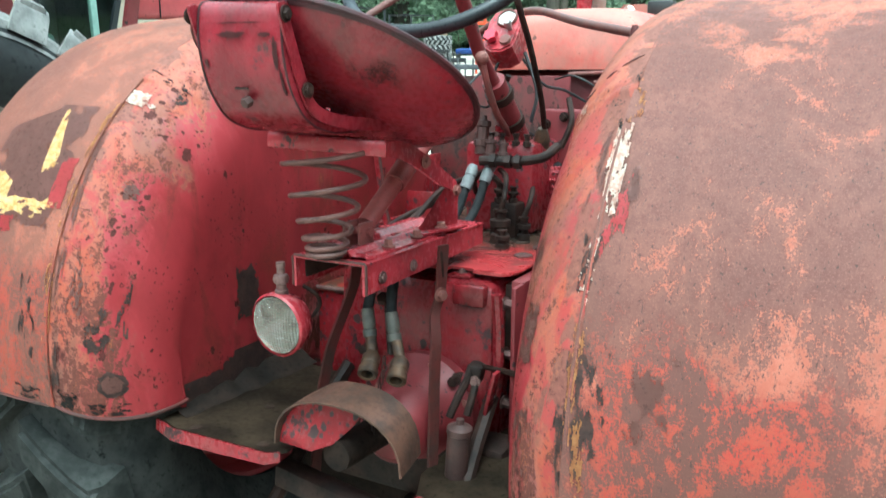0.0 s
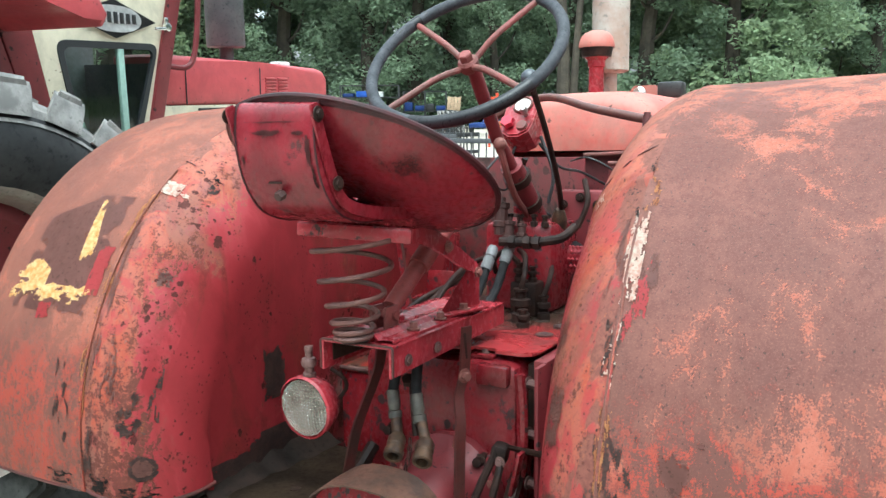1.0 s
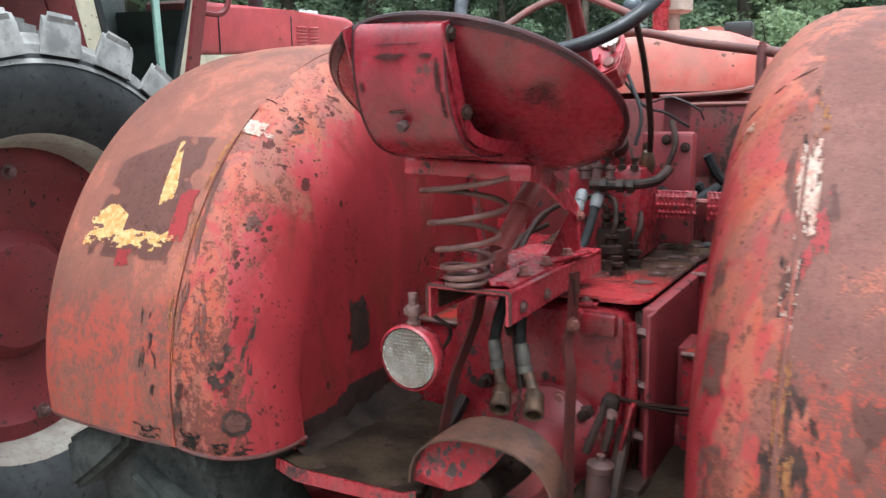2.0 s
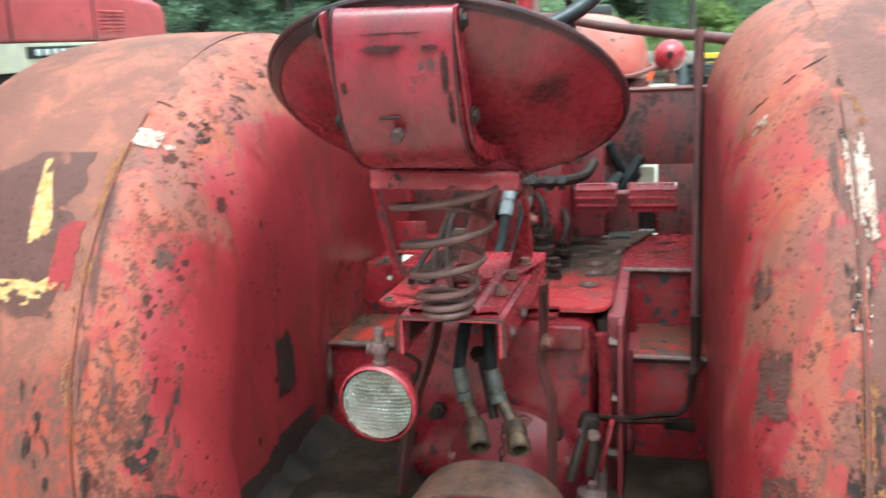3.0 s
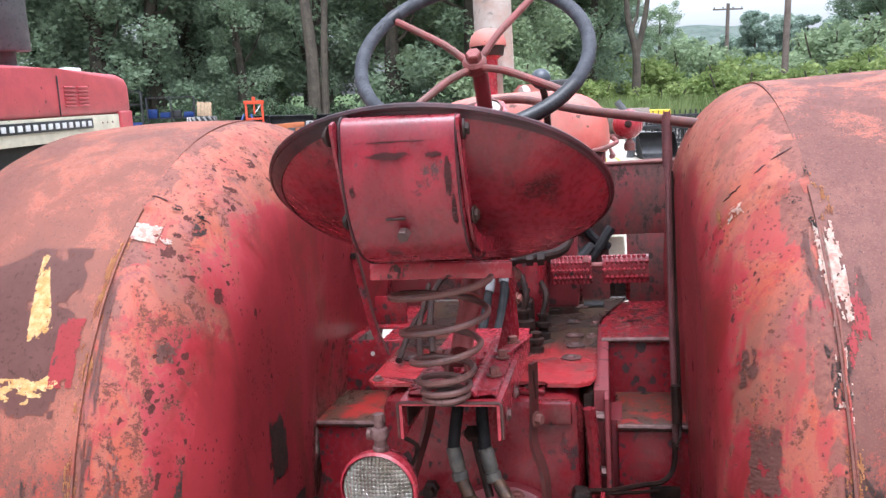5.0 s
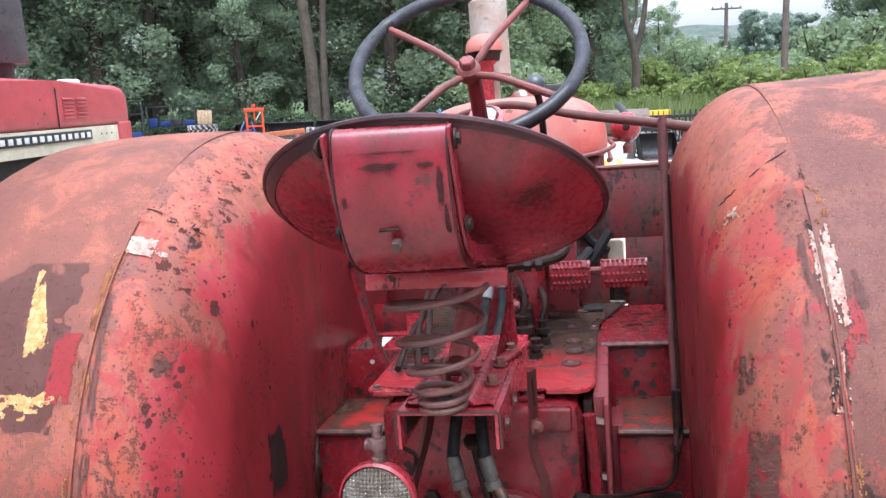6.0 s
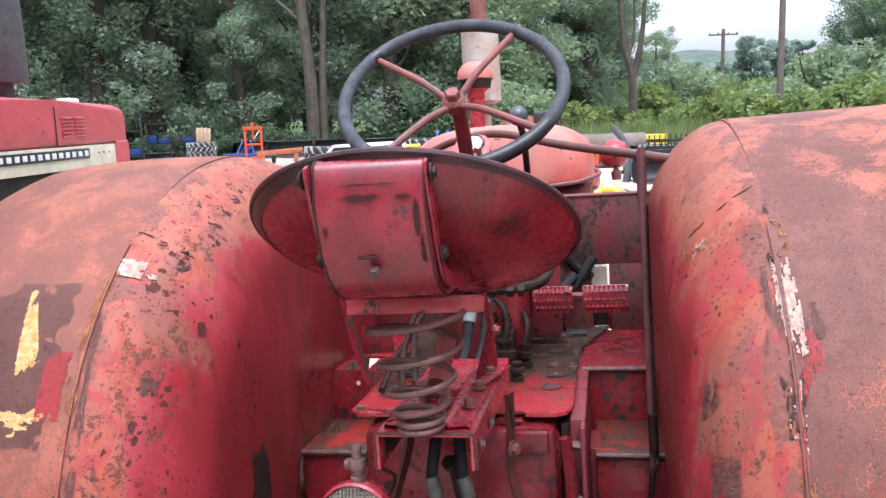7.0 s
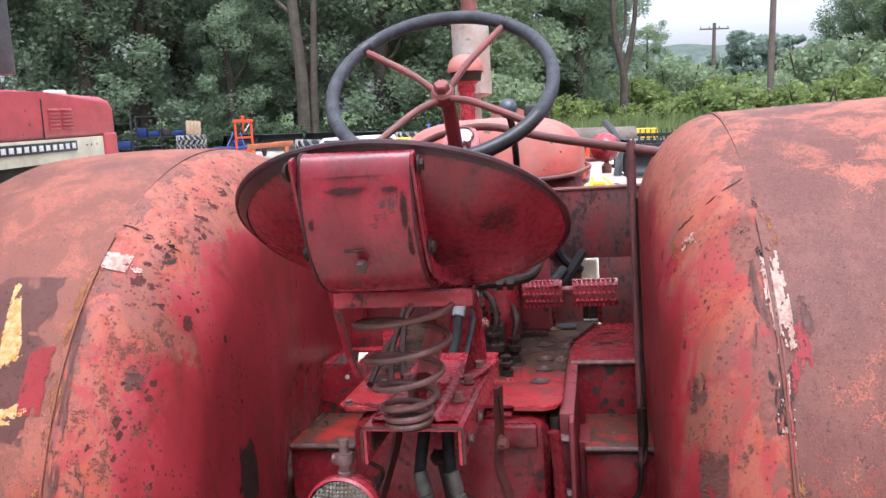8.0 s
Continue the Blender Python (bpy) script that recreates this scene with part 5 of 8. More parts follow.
for x0, z0, w, h, seed in ((-0.012, 1.498, 0.056, 0.010, 3.0), (0.042, 1.497, 0.024, 0.007, 8.0), (-0.004, 1.515, 0.100, 0.0025, 12.0), (0.059, 1.468, 0.009, 0.055, 17.0), (0.063, 1.425, 0.006, 0.045, 21.0), (-0.060, 1.455, 0.007, 0.016, 26.0)):
    plate_mark(x0, z0, w, h, seed)


def blotch(cx, cy, rx, ry, seed, fill):
    """Fine streaky specks of rust on the seat pan about the place (u, v) of its bowl."""
    bm = bmesh.new()
    random.seed(int(seed))
    for _ in range(int(2300 * rx * ry / 0.0016)):
        u, v = random.uniform(-1, 1), random.uniform(-1, 1)
        if fill - 0.9 * (u * u + v * v) + 0.9 * noise.fractal((u * 2.2 + seed, v * 2.2, seed), 0.5, 2.0, 4) < random.uniform(0, 0.75):
            continue
        su, sv = random.uniform(0.0005, 0.0015), random.uniform(0.0005, 0.0017)
        cu, cv = cx + rx * u, cy + ry * v
        ring = []
        for du, dv in ((-su, -sv * 0.4), (0, -sv), (su, -sv * 0.3), (su * 0.7, sv * 0.6), (0, sv), (-su * 0.8, sv * 0.4)):
            a, b = cu + du, cv + dv
            rho = math.hypot(a / SEAT_A, b / SEAT_B)
            ring.append(bm.verts.new(seat_place(a, b, -SEAT_D * (1 - min(rho, 1.0) ** 4.0) - 0.0042)))
        bm.faces.new(ring)
    tagged(part("rust_patch", bm, speckle_rust, seat, "fine dark rust specks"), kind="stuff")


blotch(0.097, -0.160, 0.042, 0.036, 3.0, 0.50)
blotch(-0.170, -0.12, 0.026, 0.034, 7.0, 0.4)
blotch(0.052, -0.168, 0.016, 0.014, 9.0, 0.2)

# ---- work lamp ----
lamp_m = aim((-0.122, 0.300, 0.967), (-0.03, -1, -0.04))
bm = bmesh.new()
lathe(bm, [(0.057, -0.004), (0.061, -0.004), (0.064, 0.0), (0.064, 0.012), (0.060, 0.016)], lamp_m @ pose(0, 0, -0.012), 40)
lathe(bm, [(0.062, 0.0), (0.062, -0.015), (0.052, -0.045), (0.03, -0.065), (0, -0.07)], lamp_m, 40)
lamp = part("work_lamp", bm, red_pink, tractor, "round work lamp in a red housing")
bm = bmesh.new()
lathe(bm, [(0, -0.048), (0.03, -0.036), (0.052, -0.012), (0.057, 0.0)], lamp_m, 40)
part("reflector", bm, reflector, lamp)
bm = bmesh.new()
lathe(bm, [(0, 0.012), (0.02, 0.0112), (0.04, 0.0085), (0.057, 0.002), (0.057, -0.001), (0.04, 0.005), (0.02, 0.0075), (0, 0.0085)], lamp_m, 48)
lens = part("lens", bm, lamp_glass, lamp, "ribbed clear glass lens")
lens.visible_shadow = False
bm = bmesh.new()
lathe(bm, [(0.013, 0), (0.013, 0.012), (0.010, 0.014), (0.010, 0.024), (0.014, 0.026), (0.016, 0.034), (0.013, 0.042), (0.008, 0.044), (0.008, 0.056), (0.009, 0.057), (0.009, 0.066), (0, 0.067)], pose(-0.116, 0.312, 1.024), 16)
lathe(bm, [(0, 0), (0.010, 0), (0.010, 0.018), (0, 0.018)], aim((-0.122, 0.325, 1.050), (-1, 0.1, 0.05)), 12)
part("swivel_stud", bm, bolt_steel, lamp, "rusty swivel stud")
bm = bmesh.new()
tube(bm, spline([(-0.09, 0.345, 1.04), (-0.07, 0.36, 1.02), (-0.075, 0.375, 0.995), (-0.09, 0.37, 0.97)]), 0.004, 6)
part("cable", bm, dark_iron, lamp)

# ---- hydraulic hoses and couplers ----
for n, (x, dx) in enumerate(((-0.034, 0.006), (0.024, 0.016))):
    bm = bmesh.new()
    top = spline([(x * 0.6, 0.66, 1.085), (x * 0.6, 0.54, 1.072), (x * 0.8, 0.497, 1.02), (x, 0.482, 0.965)])
    tube(bm, top, 0.0112, 12)
    hose = part("hydraulic_hose", bm, hose_rubber, tractor, "black hydraulic hose to a brass coupler")
    bm = bmesh.new()
    lathe(bm, [(0.0115, 0), (0.0138, 0.002), (0.0134, 0.010), (0.0142, 0.012), (0.0136, 0.022), (0.0142, 0.024), (0.0138, 0.036), (0.0118, 0.040), (0.0118, 0.043), (0.0150, 0.045), (0.0150, 0.058), (0.0118, 0.061)], aim((x, 0.482, 0.967), (0.22 + dx * 4, -0.22, -1)), 14)
    part("crimped_sleeve", bm, grey_sleeve, hose, "grey crimped sleeve")
    bm = bmesh.new()
    tube(bm, [(x + 0.014 + dx * 0.5, 0.467, 0.910), (x + 0.030 + dx, 0.443, 0.880)], 0.0118, 12)
    cm = aim((x + 0.032 + dx, 0.438, 0.880), (0.25, -0.72, -0.45))
    lathe(bm, [(0.013, -0.01), (0.019, 0.0), (0.019, 0.018), (0.0175, 0.02), (0.0175, 0.028), (0.0205, 0.03), (0.0205, 0.044), (0.018, 0.046), (0.013, 0.045), (0.012, 0.02), (0, 0.02)], cm, 20)
    part("coupler", bm, brass, hose, "tarnished brass coupler")
bm = bmesh.new()
tube(bm, [(0.004, 0.50, 0.975), (0.030, 0.47, 0.88)], 0.008, 10)
lathe(bm, [(0, 0), (0.015, 0), (0.015, 0.012), (0, 0.013)], aim((0.0, 0.493, 0.985), (0.1, -0.5, 0.8)), 6)
part("lever_rod", bm, dark_iron, tractor, "dark rod between the hoses")
for x, y, z in ((0.003, 0.958, -0.012), (-0.033, 0.925, -0.026)):
    bm = bmesh.new()
    tube(bm, spline([(x + 0.012, y - 0.03, 1.195 + z), (x + 0.010, y - 0.050, 1.160 + z), (x + 0.004, y - 0.085, 1.11 + z * 0.6), (x - 0.006, y - 0.15, 1.062), (x - 0.015, y - 0.24, 1.05)]), 0.0108, 10)
    hose = part("upper_hose", bm, hose_rubber, tractor, "black hose with a pale grey cuff")
    bm = bmesh.new()
    lathe(bm, [(0.0135, 0), (0.0150, 0.004), (0.0150, 0.030), (0.0125, 0.032), (0.0125, 0.036), (0.0145, 0.038), (0.0145, 0.056), (0.011, 0.066), (0, 0.068)], aim((x + 0.012, y - 0.032, 1.193 + z), (0.08, 0.55, 0.8)), 16)
    part("cuff", bm, grey_cuff, hose, "pale grey cuff")
bm = bmesh.new()
tube(bm, spline([(0.0, 0.93, 1.235), (0.06, 0.945, 1.235), (0.11, 0.955, 1.238), (0.145, 0.99, 1.245), (0.160, 1.04, 1.268)]), 0.012, 10)
pipe = part("steel_pipe", bm, dark_iron, tractor, "dark pipe bending ahead")
for x in (0.025, 0.065, 0.09):
    bm = bmesh.new()
    lathe(bm, [(0.010, 0), (0.018, 0), (0.018, 0.016), (0.010, 0.016)], aim((x, 0.938, 1.235), (1, 0.12, 0)), 6)
    part("pipe_nut", bm, dark_iron, pipe)
# valve block standing on the platform
bm = bmesh.new()
box(bm, (0.030, 1.04, 1.075), (0.075, 0.07, 0.09), bev=0.008)
valve = part("valve_block", bm, dark_iron, tractor, "greasy dark valve block with fittings")
for x, y, z, r, h in ((0.052, 0.945, 1.031, 0.024, 0.085), (0.085, 0.885, 1.031, 0.016, 0.045), (0.015, 1.02, 1.12, 0.014, 0.05), (0.048, 1.03, 1.12, 0.012, 0.04), (0.092, 1.0, 1.031, 0.017, 0.06)):
    bm = bmesh.new()
    lathe(bm, [(0, 0), (r, 0), (r, h * 0.25), (r * 0.7, h * 0.3), (r * 0.7, h * 0.45), (r * 1.1, h * 0.5), (r * 1.1, h * 0.68), (r * 0.6, h * 0.72), (r * 0.6, h * 0.9), (r * 0.8, h * 0.92), (r * 0.8, h), (0, h)], pose(x, y, z), 12)
    part("fitting", bm, dark_iron, valve)
for q in ([(0.052, 0.945, 1.11), (0.06, 0.95, 1.15), (0.04, 1.0, 1.19), (0.0, 1.05, 1.2)], [(0.092, 1.0, 1.09), (0.10, 1.02, 1.13), (0.08, 1.08, 1.16), (0.05, 1.1, 1.2)], [(0.015, 1.02, 1.17), (-0.02, 1.0, 1.20), (-0.06, 1.02, 1.17), (-0.08, 1.08, 1.12)]):
    bm = bmesh.new()
    tube(bm, spline(q), 0.007, 8)
    part("oil_line", bm, dark_iron, valve)

# ---- hanging straps, shield and rear floor ----
for line, w in (([(0.106, 0.548, 1.104), (0.106, 0.542, 1.05), (0.105, 0.535, 1.0), (0.105, 0.515, 0.965), (0.124, 0.485, 0.92), (0.127, 0.476, 0.87), (0.126, 0.474, 0.79), (0.128, 0.465, 0.66)], 0.0125), ([(-0.075, 0.50, 1.05), (-0.088, 0.50, 0.995), (-0.122, 0.475, 0.885), (-0.132, 0.46, 0.82), (-0.142, 0.45, 0.74), (-0.165, 0.45, 0.56)], 0.0125)):
    bm = bmesh.new()
    sheet(bm, [[p + Vector((-w * 0.35, 0, 0)) + Vector((0, -w * 0.9, 0)), p + Vector((w * 0.35, w * 0.9, 0))] for p in spline(line)], 0.007)
    s = part("hanger_strap", bm, strap_rust, tractor, "bent rusty flat bar")
    if line[0][0] > 0:
        bm = bmesh.new()
        box(bm, (0.1105, 0.5385, 1.065), (0.004, 0.006, 0.055), (5, 0, -25), 0.001)
        part("slot", bm, dark_iron, s)
        part("strap_bolt", bolt((0.112, 0.530, 1.004), (1, -0.5, 0), 0.010, 0.012), rust_iron, s)
bm = bmesh.new()
rows = []
for k in range(15):
    a = radians(180 - 180 * k / 14)
    c, s_ = math.cos(a), math.sin(a)
    c, s_ = math.copysign(abs(c) ** 0.85, c), s_ ** 0.85
    rows.append([Vector((0.050 + 0.143 * c, 0.245, 0.752 + 0.107 * s_)), Vector((0.050 + 0.137 * c, 0.29, 0.754 + 0.111 * s_)), Vector((0.050 + 0.128 * c, 0.338, 0.756 + 0.112 * s_))])
sheet(bm, rows, 0.004)
shield = part("shaft_shield", bm, shield_rust, tractor, "arched rusty shaft shield, red inside")
bm = bmesh.new()
ring = [Vector((0.050 + 0.138 * math.copysign(abs(math.cos(radians(a))) ** 0.85, math.cos(radians(a))), 0.255 + 0.0004 * (180 - a), 0.752 + 0.103 * abs(math.sin(radians(a))) ** 0.85)) for a in range(180, 59, -8)]
low = [Vector((0.085, 0.30, 0.835)), Vector((0.06, 0.285, 0.80)), Vector((0.03, 0.268, 0.768)), Vector((-0.01, 0.25, 0.752))]
f = bm.faces.new([bm.verts.new(p) for p in ring + low])
bmesh.ops.solidify(bm, geom=[f], thickness=0.003)
part("shield_lining", bm, red_chipped, shield, "bright red inside of the shield")
bm = bmesh.new()
plate(bm, [(-0.395, 0.245), (-0.335, 0.225), (-0.10, 0.235), (-0.075, 0.26), (-0.08, 0.42), (-0.20, 0.64), (-0.405, 0.66)], 0.728, 0.735)
floor_l = part("rear_floor", bm, brown_floor, tractor, "rust-brown floor plate with mud")
bm = bmesh.new()
line = [(-0.40, 0.238), (-0.335, 0.219), (-0.22, 0.224), (-0.10, 0.229), (-0.078, 0.245)]
sheet(bm, [[Vector((x, y, 0.737)), Vector((x, y - 0.003, 0.715 - 0.004 * math.sin(k)))] for k, (x, y) in enumerate(line)], 0.005)
part("red_lip", bm, red_paint, floor_l, "chipped red front lip")
for x, y in ((-0.30, 0.245), (-0.13, 0.255), (-0.24, 0.4)):
    bm = bmesh.new()
    lathe(bm, [(0, 0), (0.012, 0), (0.012, 0.001), (0, 0.001)], pose(x, y, 0.7355), 14)
    part("hole", bm, dark_iron, floor_l)
bm = bmesh.new()
plate(bm, [(0.17, 0.33), (0.43, 0.31), (0.43, 0.83), (0.12, 0.83), (0.13, 0.42)], 0.655, 0.662)
floor_r = part("right_floor", bm, brown_floor, tractor, "rust-brown floor plate")
bm = bmesh.new()
tube(bm, [(0.168, 0.335, 0.656), (0.40, 0.312, 0.656)], 0.012, 8)
part("red_lip", bm, red_paint, floor_r)
bm = bmesh.new()
lathe(bm, [(0, 0), (0.0235, 0), (0.0235, 0.09), (0.0255, 0.092), (0.0255, 0.104), (0.018, 0.108), (0.008, 0.112), (0.008, 0.122), (0, 0.123)], pose(0.192, 0.452, 0.662, 0, 4, 0), 24)
part("canister", bm, canister_rust, tractor, "rusty canister with a cap")
bm = bmesh.new()
for q in ([(0.158, 0.485, 0.765), (0.168, 0.50, 0.80), (0.178, 0.52, 0.835), (0.182, 0.535, 0.862)], [(0.190, 0.50, 0.77), (0.196, 0.52, 0.82), (0.188, 0.55, 0.86)]):
    tube(bm, spline(q), 0.0085, 8)
box(bm, (0.186, 0.545, 0.845), (0.034, 0.04, 0.045), (0, 12, 10), 0.012)
link = part("link_casting", bm, dark_iron, tractor, "greasy linkage casting")
bm = bmesh.new()
box(bm, (0.174, 0.523, 0.838), (0.014, 0.012, 0.022), (0, 12, 0), 0.004)
box(bm, (0.216, 0.560, 0.800), (0.009, 0.03, 0.10), (0, 12, 0), 0.003)
part("red_link", bm, red_paint, link)
part("link_bolt", bolt((0.196, 0.524, 0.836), (0, -1, 0), 0.008, 0.008), bolt_steel, link)
bm = bmesh.new()
tube(bm, spline([(0.200, 0.545, 0.862), (0.245, 0.62, 0.830), (0.300, 0.715, 0.798), (0.345, 0.765, 0.785), (0.368, 0.785, 0.805), (0.374, 0.79, 0.86)]), 0.0055, 6)
tube(bm, spline([(0.200, 0.545, 0.860), (0.25, 0.62, 0.824), (0.335, 0.74, 0.775)]), 0.0035, 6)
part("wiring", bm, dark_iron, tractor, "black wiring along the side")
bm = bmesh.new()
box(bm, (0.350, 0.775, 0.757), (0.062, 0.012, 0.026), (0, 4, 4), 0.004)
part("connector", bm, dark_iron, tractor, "black cable connector")
for x, z in ((-0.108, 0.832), (0.12, 0.80)):
    bm = bmesh.new()
    lathe(bm, [(0, 0), (0.016, 0), (0.016, 0.02), (0.011, 0.022), (0.011, 0.04), (0, 0.042)], aim((x, 0.605, z), (0, -1, 0.1)), 6)
    part("plug", bm, dark_iron, housing)
# short chain hanging from a coupler over the shield
bm = bmesh.new()
for k in range(13):
    at = Vector((0.058 + 0.002 * math.sin(k), 0.402 - 0.004 * k, 0.895 - 0.0125 * k))
    flat_ = k % 2
    ring = []
    for j in range(10):
        a = j * math.tau / 10
        w, h = 0.0045 * math.cos(a), 0.009 * math.sin(a)
        ring.append(at + (Vector((w, 0, h)) if flat_ else Vector((0, w, h))))
    tube(bm, ring, 0.0016, 5, closed=True)
part("chain", bm, dark_iron, tractor, "thin rusty chain over the shield")
# linkage, and a dark block added for the darkness below the housing
bm = bmesh.new()
box(bm, (0.02, 0.60, 0.60), (0.46, 0.10, 0.16), bev=0.02)
part("lower_dark_block", bm, dark_iron, tractor, "dark block added for the shade below the housing")
# black block added to stop light and bright ground from below
bm = bmesh.new()
box(bm, (0.0, 0.86, 0.50), (0.74, 0.46, 0.30), bev=0.05)
tube(bm, [(0.035, 0.46, 0.735), (0.035, 0.27, 0.745)], [0.034, 0.030], 14)
part("underside_block", bm, mud_shade_black, tractor, "black block added to close the underside, with an output shaft")
bm = bmesh.new()
lathe(bm, [(0.128, 0.0), (0.128, 0.03), (0.105, 0.05), (0.085, 0.11), (0.075, 0.16), (0.060, 0.175), (0, 0.178)], aim((0.035, 0.615, 0.715), (0, -1, 0.06)), 28)
bearing = part("output_housing", bm, dark_red, tractor, "red round casting of the output shaft")
for a in (20, 75, 130, 165):
    part("casting_bolt", bolt((0.035 + 0.113 * math.cos(radians(a)), 0.586, 0.717 + 0.113 * math.sin(radians(a))), (0, -1, 0.06), 0.010, 0.010), rust_iron, bearing)
for x in (-0.17, 0.20):
    bm = bmesh.new()
    tube(bm, spline([(x, 0.60, 0.78), (x * 1.05, 0.50, 0.70), (x * 1.1, 0.40, 0.60), (x * 1.1, 0.34, 0.55)]), 0.016, 8)
    part("lift_link", bm, dark_iron, tractor, "greasy dark lift link")
# greasy mud where floor meets fender, its black also painting the corner's shade
bm = bmesh.new()
rows = []
for k in range(40):
    y = 0.27 + 0.40 * k / 39
    w = 0.030 + 0.035 * k / 39 + 0.018 * noise.noise((y * 22, 1, 1))
    h = 0.014 + 0.030 * k / 39 + 0.012 * noise.noise((y * 26, 4, 2))
    rows.append([Vector((-0.381 + w * u, y, 0.7355 + max(0.0, h) * (1 - u) ** 1.4 + 0.004 * noise.noise((u * 9, y * 60, 3)) * (1 - u))) for u in (0, 0.2, 0.4, 0.6, 0.8, 1.0)])
sheet(bm, rows)
tagged(part("mud_and_shade", bm, mud_shade_black, floor_l, "black greasy mud with the corner's shade painted in"), kind="stuff")
# drawbar below
bm = bmesh.new()
box(bm, (0.03, 0.42, 0.48), (0.08, 0.75, 0.035), bev=0.006)
box(bm, (-0.05, 0.36, 0.60), (0.26, 0.05, 0.05), (0, 8, 0), 0.008)
part("drawbar", bm, dark_iron, tractor, "greasy dark drawbar")

# ---- right post and hand rod ----
bm = bmesh.new()
tube(bm, [(0.379, 0.90, 1.538), (0.378, 0.895, 1.43)], 0.0105, 14)
tube(bm, [(0.379, 0.90, 1.545), (0.379, 0.90, 1.538)], 0.008, 6)
post = part("upright_post", bm, post_brown, tractor, "slim rusty upright with a sleeve at its top")
bm = bmesh.new()
tube(bm, [(0.378, 0.895, 1.45), (0.377, 0.85, 1.10), (0.376, 0.80, 0.86)], 0.007, 10)
part("rod", bm, post_brown, post)
bm = bmesh.new()
tube(bm, spline([(0.3865, 0.90, 1.42), (0.3865, 0.86, 1.15), (0.386, 0.80, 0.90), (0.37, 0.70, 0.89)]), 0.0036, 8)
part("conduit", bm, dark_iron, post)
bm = bmesh.new()
tube(bm, [(0.378, 0.80, 0.98), (0.378, 0.795, 0.90)], 0.0095, 12)
part("lower_sleeve", bm, dark_iron, post)
bm = bmesh.new()
tube(bm, spline([(-0.20, 1.33, 1.565), (-0.10, 1.28, 1.598), (0.03, 1.20, 1.607), (0.20, 1.06, 1.565), (0.376, 0.915, 1.529), (0.47, 0.80, 1.508)]), 0.0108, 12)
part("hand_rod", bm, rod_brown, tractor, "long rusty tube from the dash to the fender")

# ---- pedals ----
for x in (0.157, 0.290):
    bm = bmesh.new()
    w = 0.100 if x < 0.2 else 0.112
    rows = [[Vector((x - w / 2 + w * k / 6, 1.125 + 0.016 * (1 - math.cos(radians(q))), 1.172 + 0.036 * math.sin(radians(q)))) for k in range(7)] for q in range(-78, 79, 13)]
    sheet(bm, rows, 0.006)
    pedal = part("foot_pedal", bm, red_paint, tractor, "red foot pedal with raised diamond studs")
    for i in range(9):
        for j in range(5):
            q = -62 + j * 31
            px = x - w / 2 + w * (i + 0.5 + 0.5 * (j % 2)) / 9.5
            if px > x + w / 2 - 0.004:
                continue
            bm = bmesh.new()
            p = Vector((px, 1.125 + 0.016 * (1 - math.cos(radians(q))), 1.172 + 0.036 * math.sin(radians(q))))
            lathe(bm, [(0.0078, -0.003), (0.0030, 0.0042), (0, 0.0048)], aim(p, (0, -math.cos(radians(q)), math.sin(radians(q)) * 0.8)), 4)
            part("stud", bm, pedal_paint, pedal)
    bm = bmesh.new()
    tube(bm, spline([(x + 0.01, 1.15, 1.165), (x + 0.01, 1.24, 1.15), (x + 0.01, 1.36, 1.09), (x + 0.01, 1.43, 1.035)]), 0.0065, 8)
    part("arm", bm, red_paint, pedal)
bm = bmesh.new()
lathe(bm, [(0, 0), (0.008, 0), (0.008, 0.004), (0, 0.004)], aim((0.195, 1.12, 1.20), (0, -1, 0.4)), 6)
tube(bm, [(0.205, 1.148, 1.180), (0.245, 1.148, 1.180)], 0.008, 8)
part("pedal_link", bm, rust_red, tractor, "rusty link joining the pedals")

# ---- steering wheel, column, dash, levers ----
WHEEL_AT, WHEEL_R = Vector((-0.003, 0.757, 1.684)), 0.2295
wx = Vector((1, 0.02, 0)).normalized()
wn_ = Vector((0.02, -0.69, 0.72)).normalized()
wu = wn_.cross(wx).normalized()
wx = wu.cross(wn_).normalized()


def wheel_place(r, a, lift=0.0):
    return WHEEL_AT + (wx * math.cos(radians(a)) + wu * math.sin(radians(a))) * r + wn_ * lift


bm = bmesh.new()
tube(bm, [wheel_place(WHEEL_R, a) for a in range(0, 360, 4)], 0.0142, 12, closed=True)
steering = part("steering_wheel", bm, wheel_rubber, tractor, "steering wheel with cracked grey rubber rim")
for a0, a1 in ((140, 146), (53, 57), (258, 329)):
    bm = bmesh.new()
    tube(bm, [wheel_place(WHEEL_R, a0 + (a1 - a0) * k / (6 + int(a1 - a0) // 8)) for k in range(7 + int(a1 - a0) // 8)], 0.0148, 12)
    part("tape_wrap", bm, tape_black, steering, "black tape wrap")
for a0, a1, lat in ((186, 216, 0.0085), (12, 22, 0.009), (20, 30, 0.009), (150, 162, 0.0095), (132, 139, 0.0095)):
    bm = bmesh.new()
    tube(bm, [wheel_place(WHEEL_R - lat * 0.5, a0 + (a1 - a0) * k / 6, lat) for k in range(7)], [0.001, 0.003, 0.004, 0.0045, 0.004, 0.003, 0.001], 6)
    part("crack", bm, tape_black, steering, "open crack in the rubber")
for a in (143.5, 56.5, 235, 324):
    bm = bmesh.new()
    tube(bm, spline([wheel_place(0.02, a, -0.030), wheel_place(0.08, a, -0.012), wheel_place(0.15, a, -0.006), wheel_place(WHEEL_R - 0.004, a, -0.002)]), 0.0076, 10)
    part("spoke", bm, rust_red, steering, "rust-red steel spoke")
bm = bmesh.new()
hub_m = aim(WHEEL_AT + wn_ * -0.046, wn_)
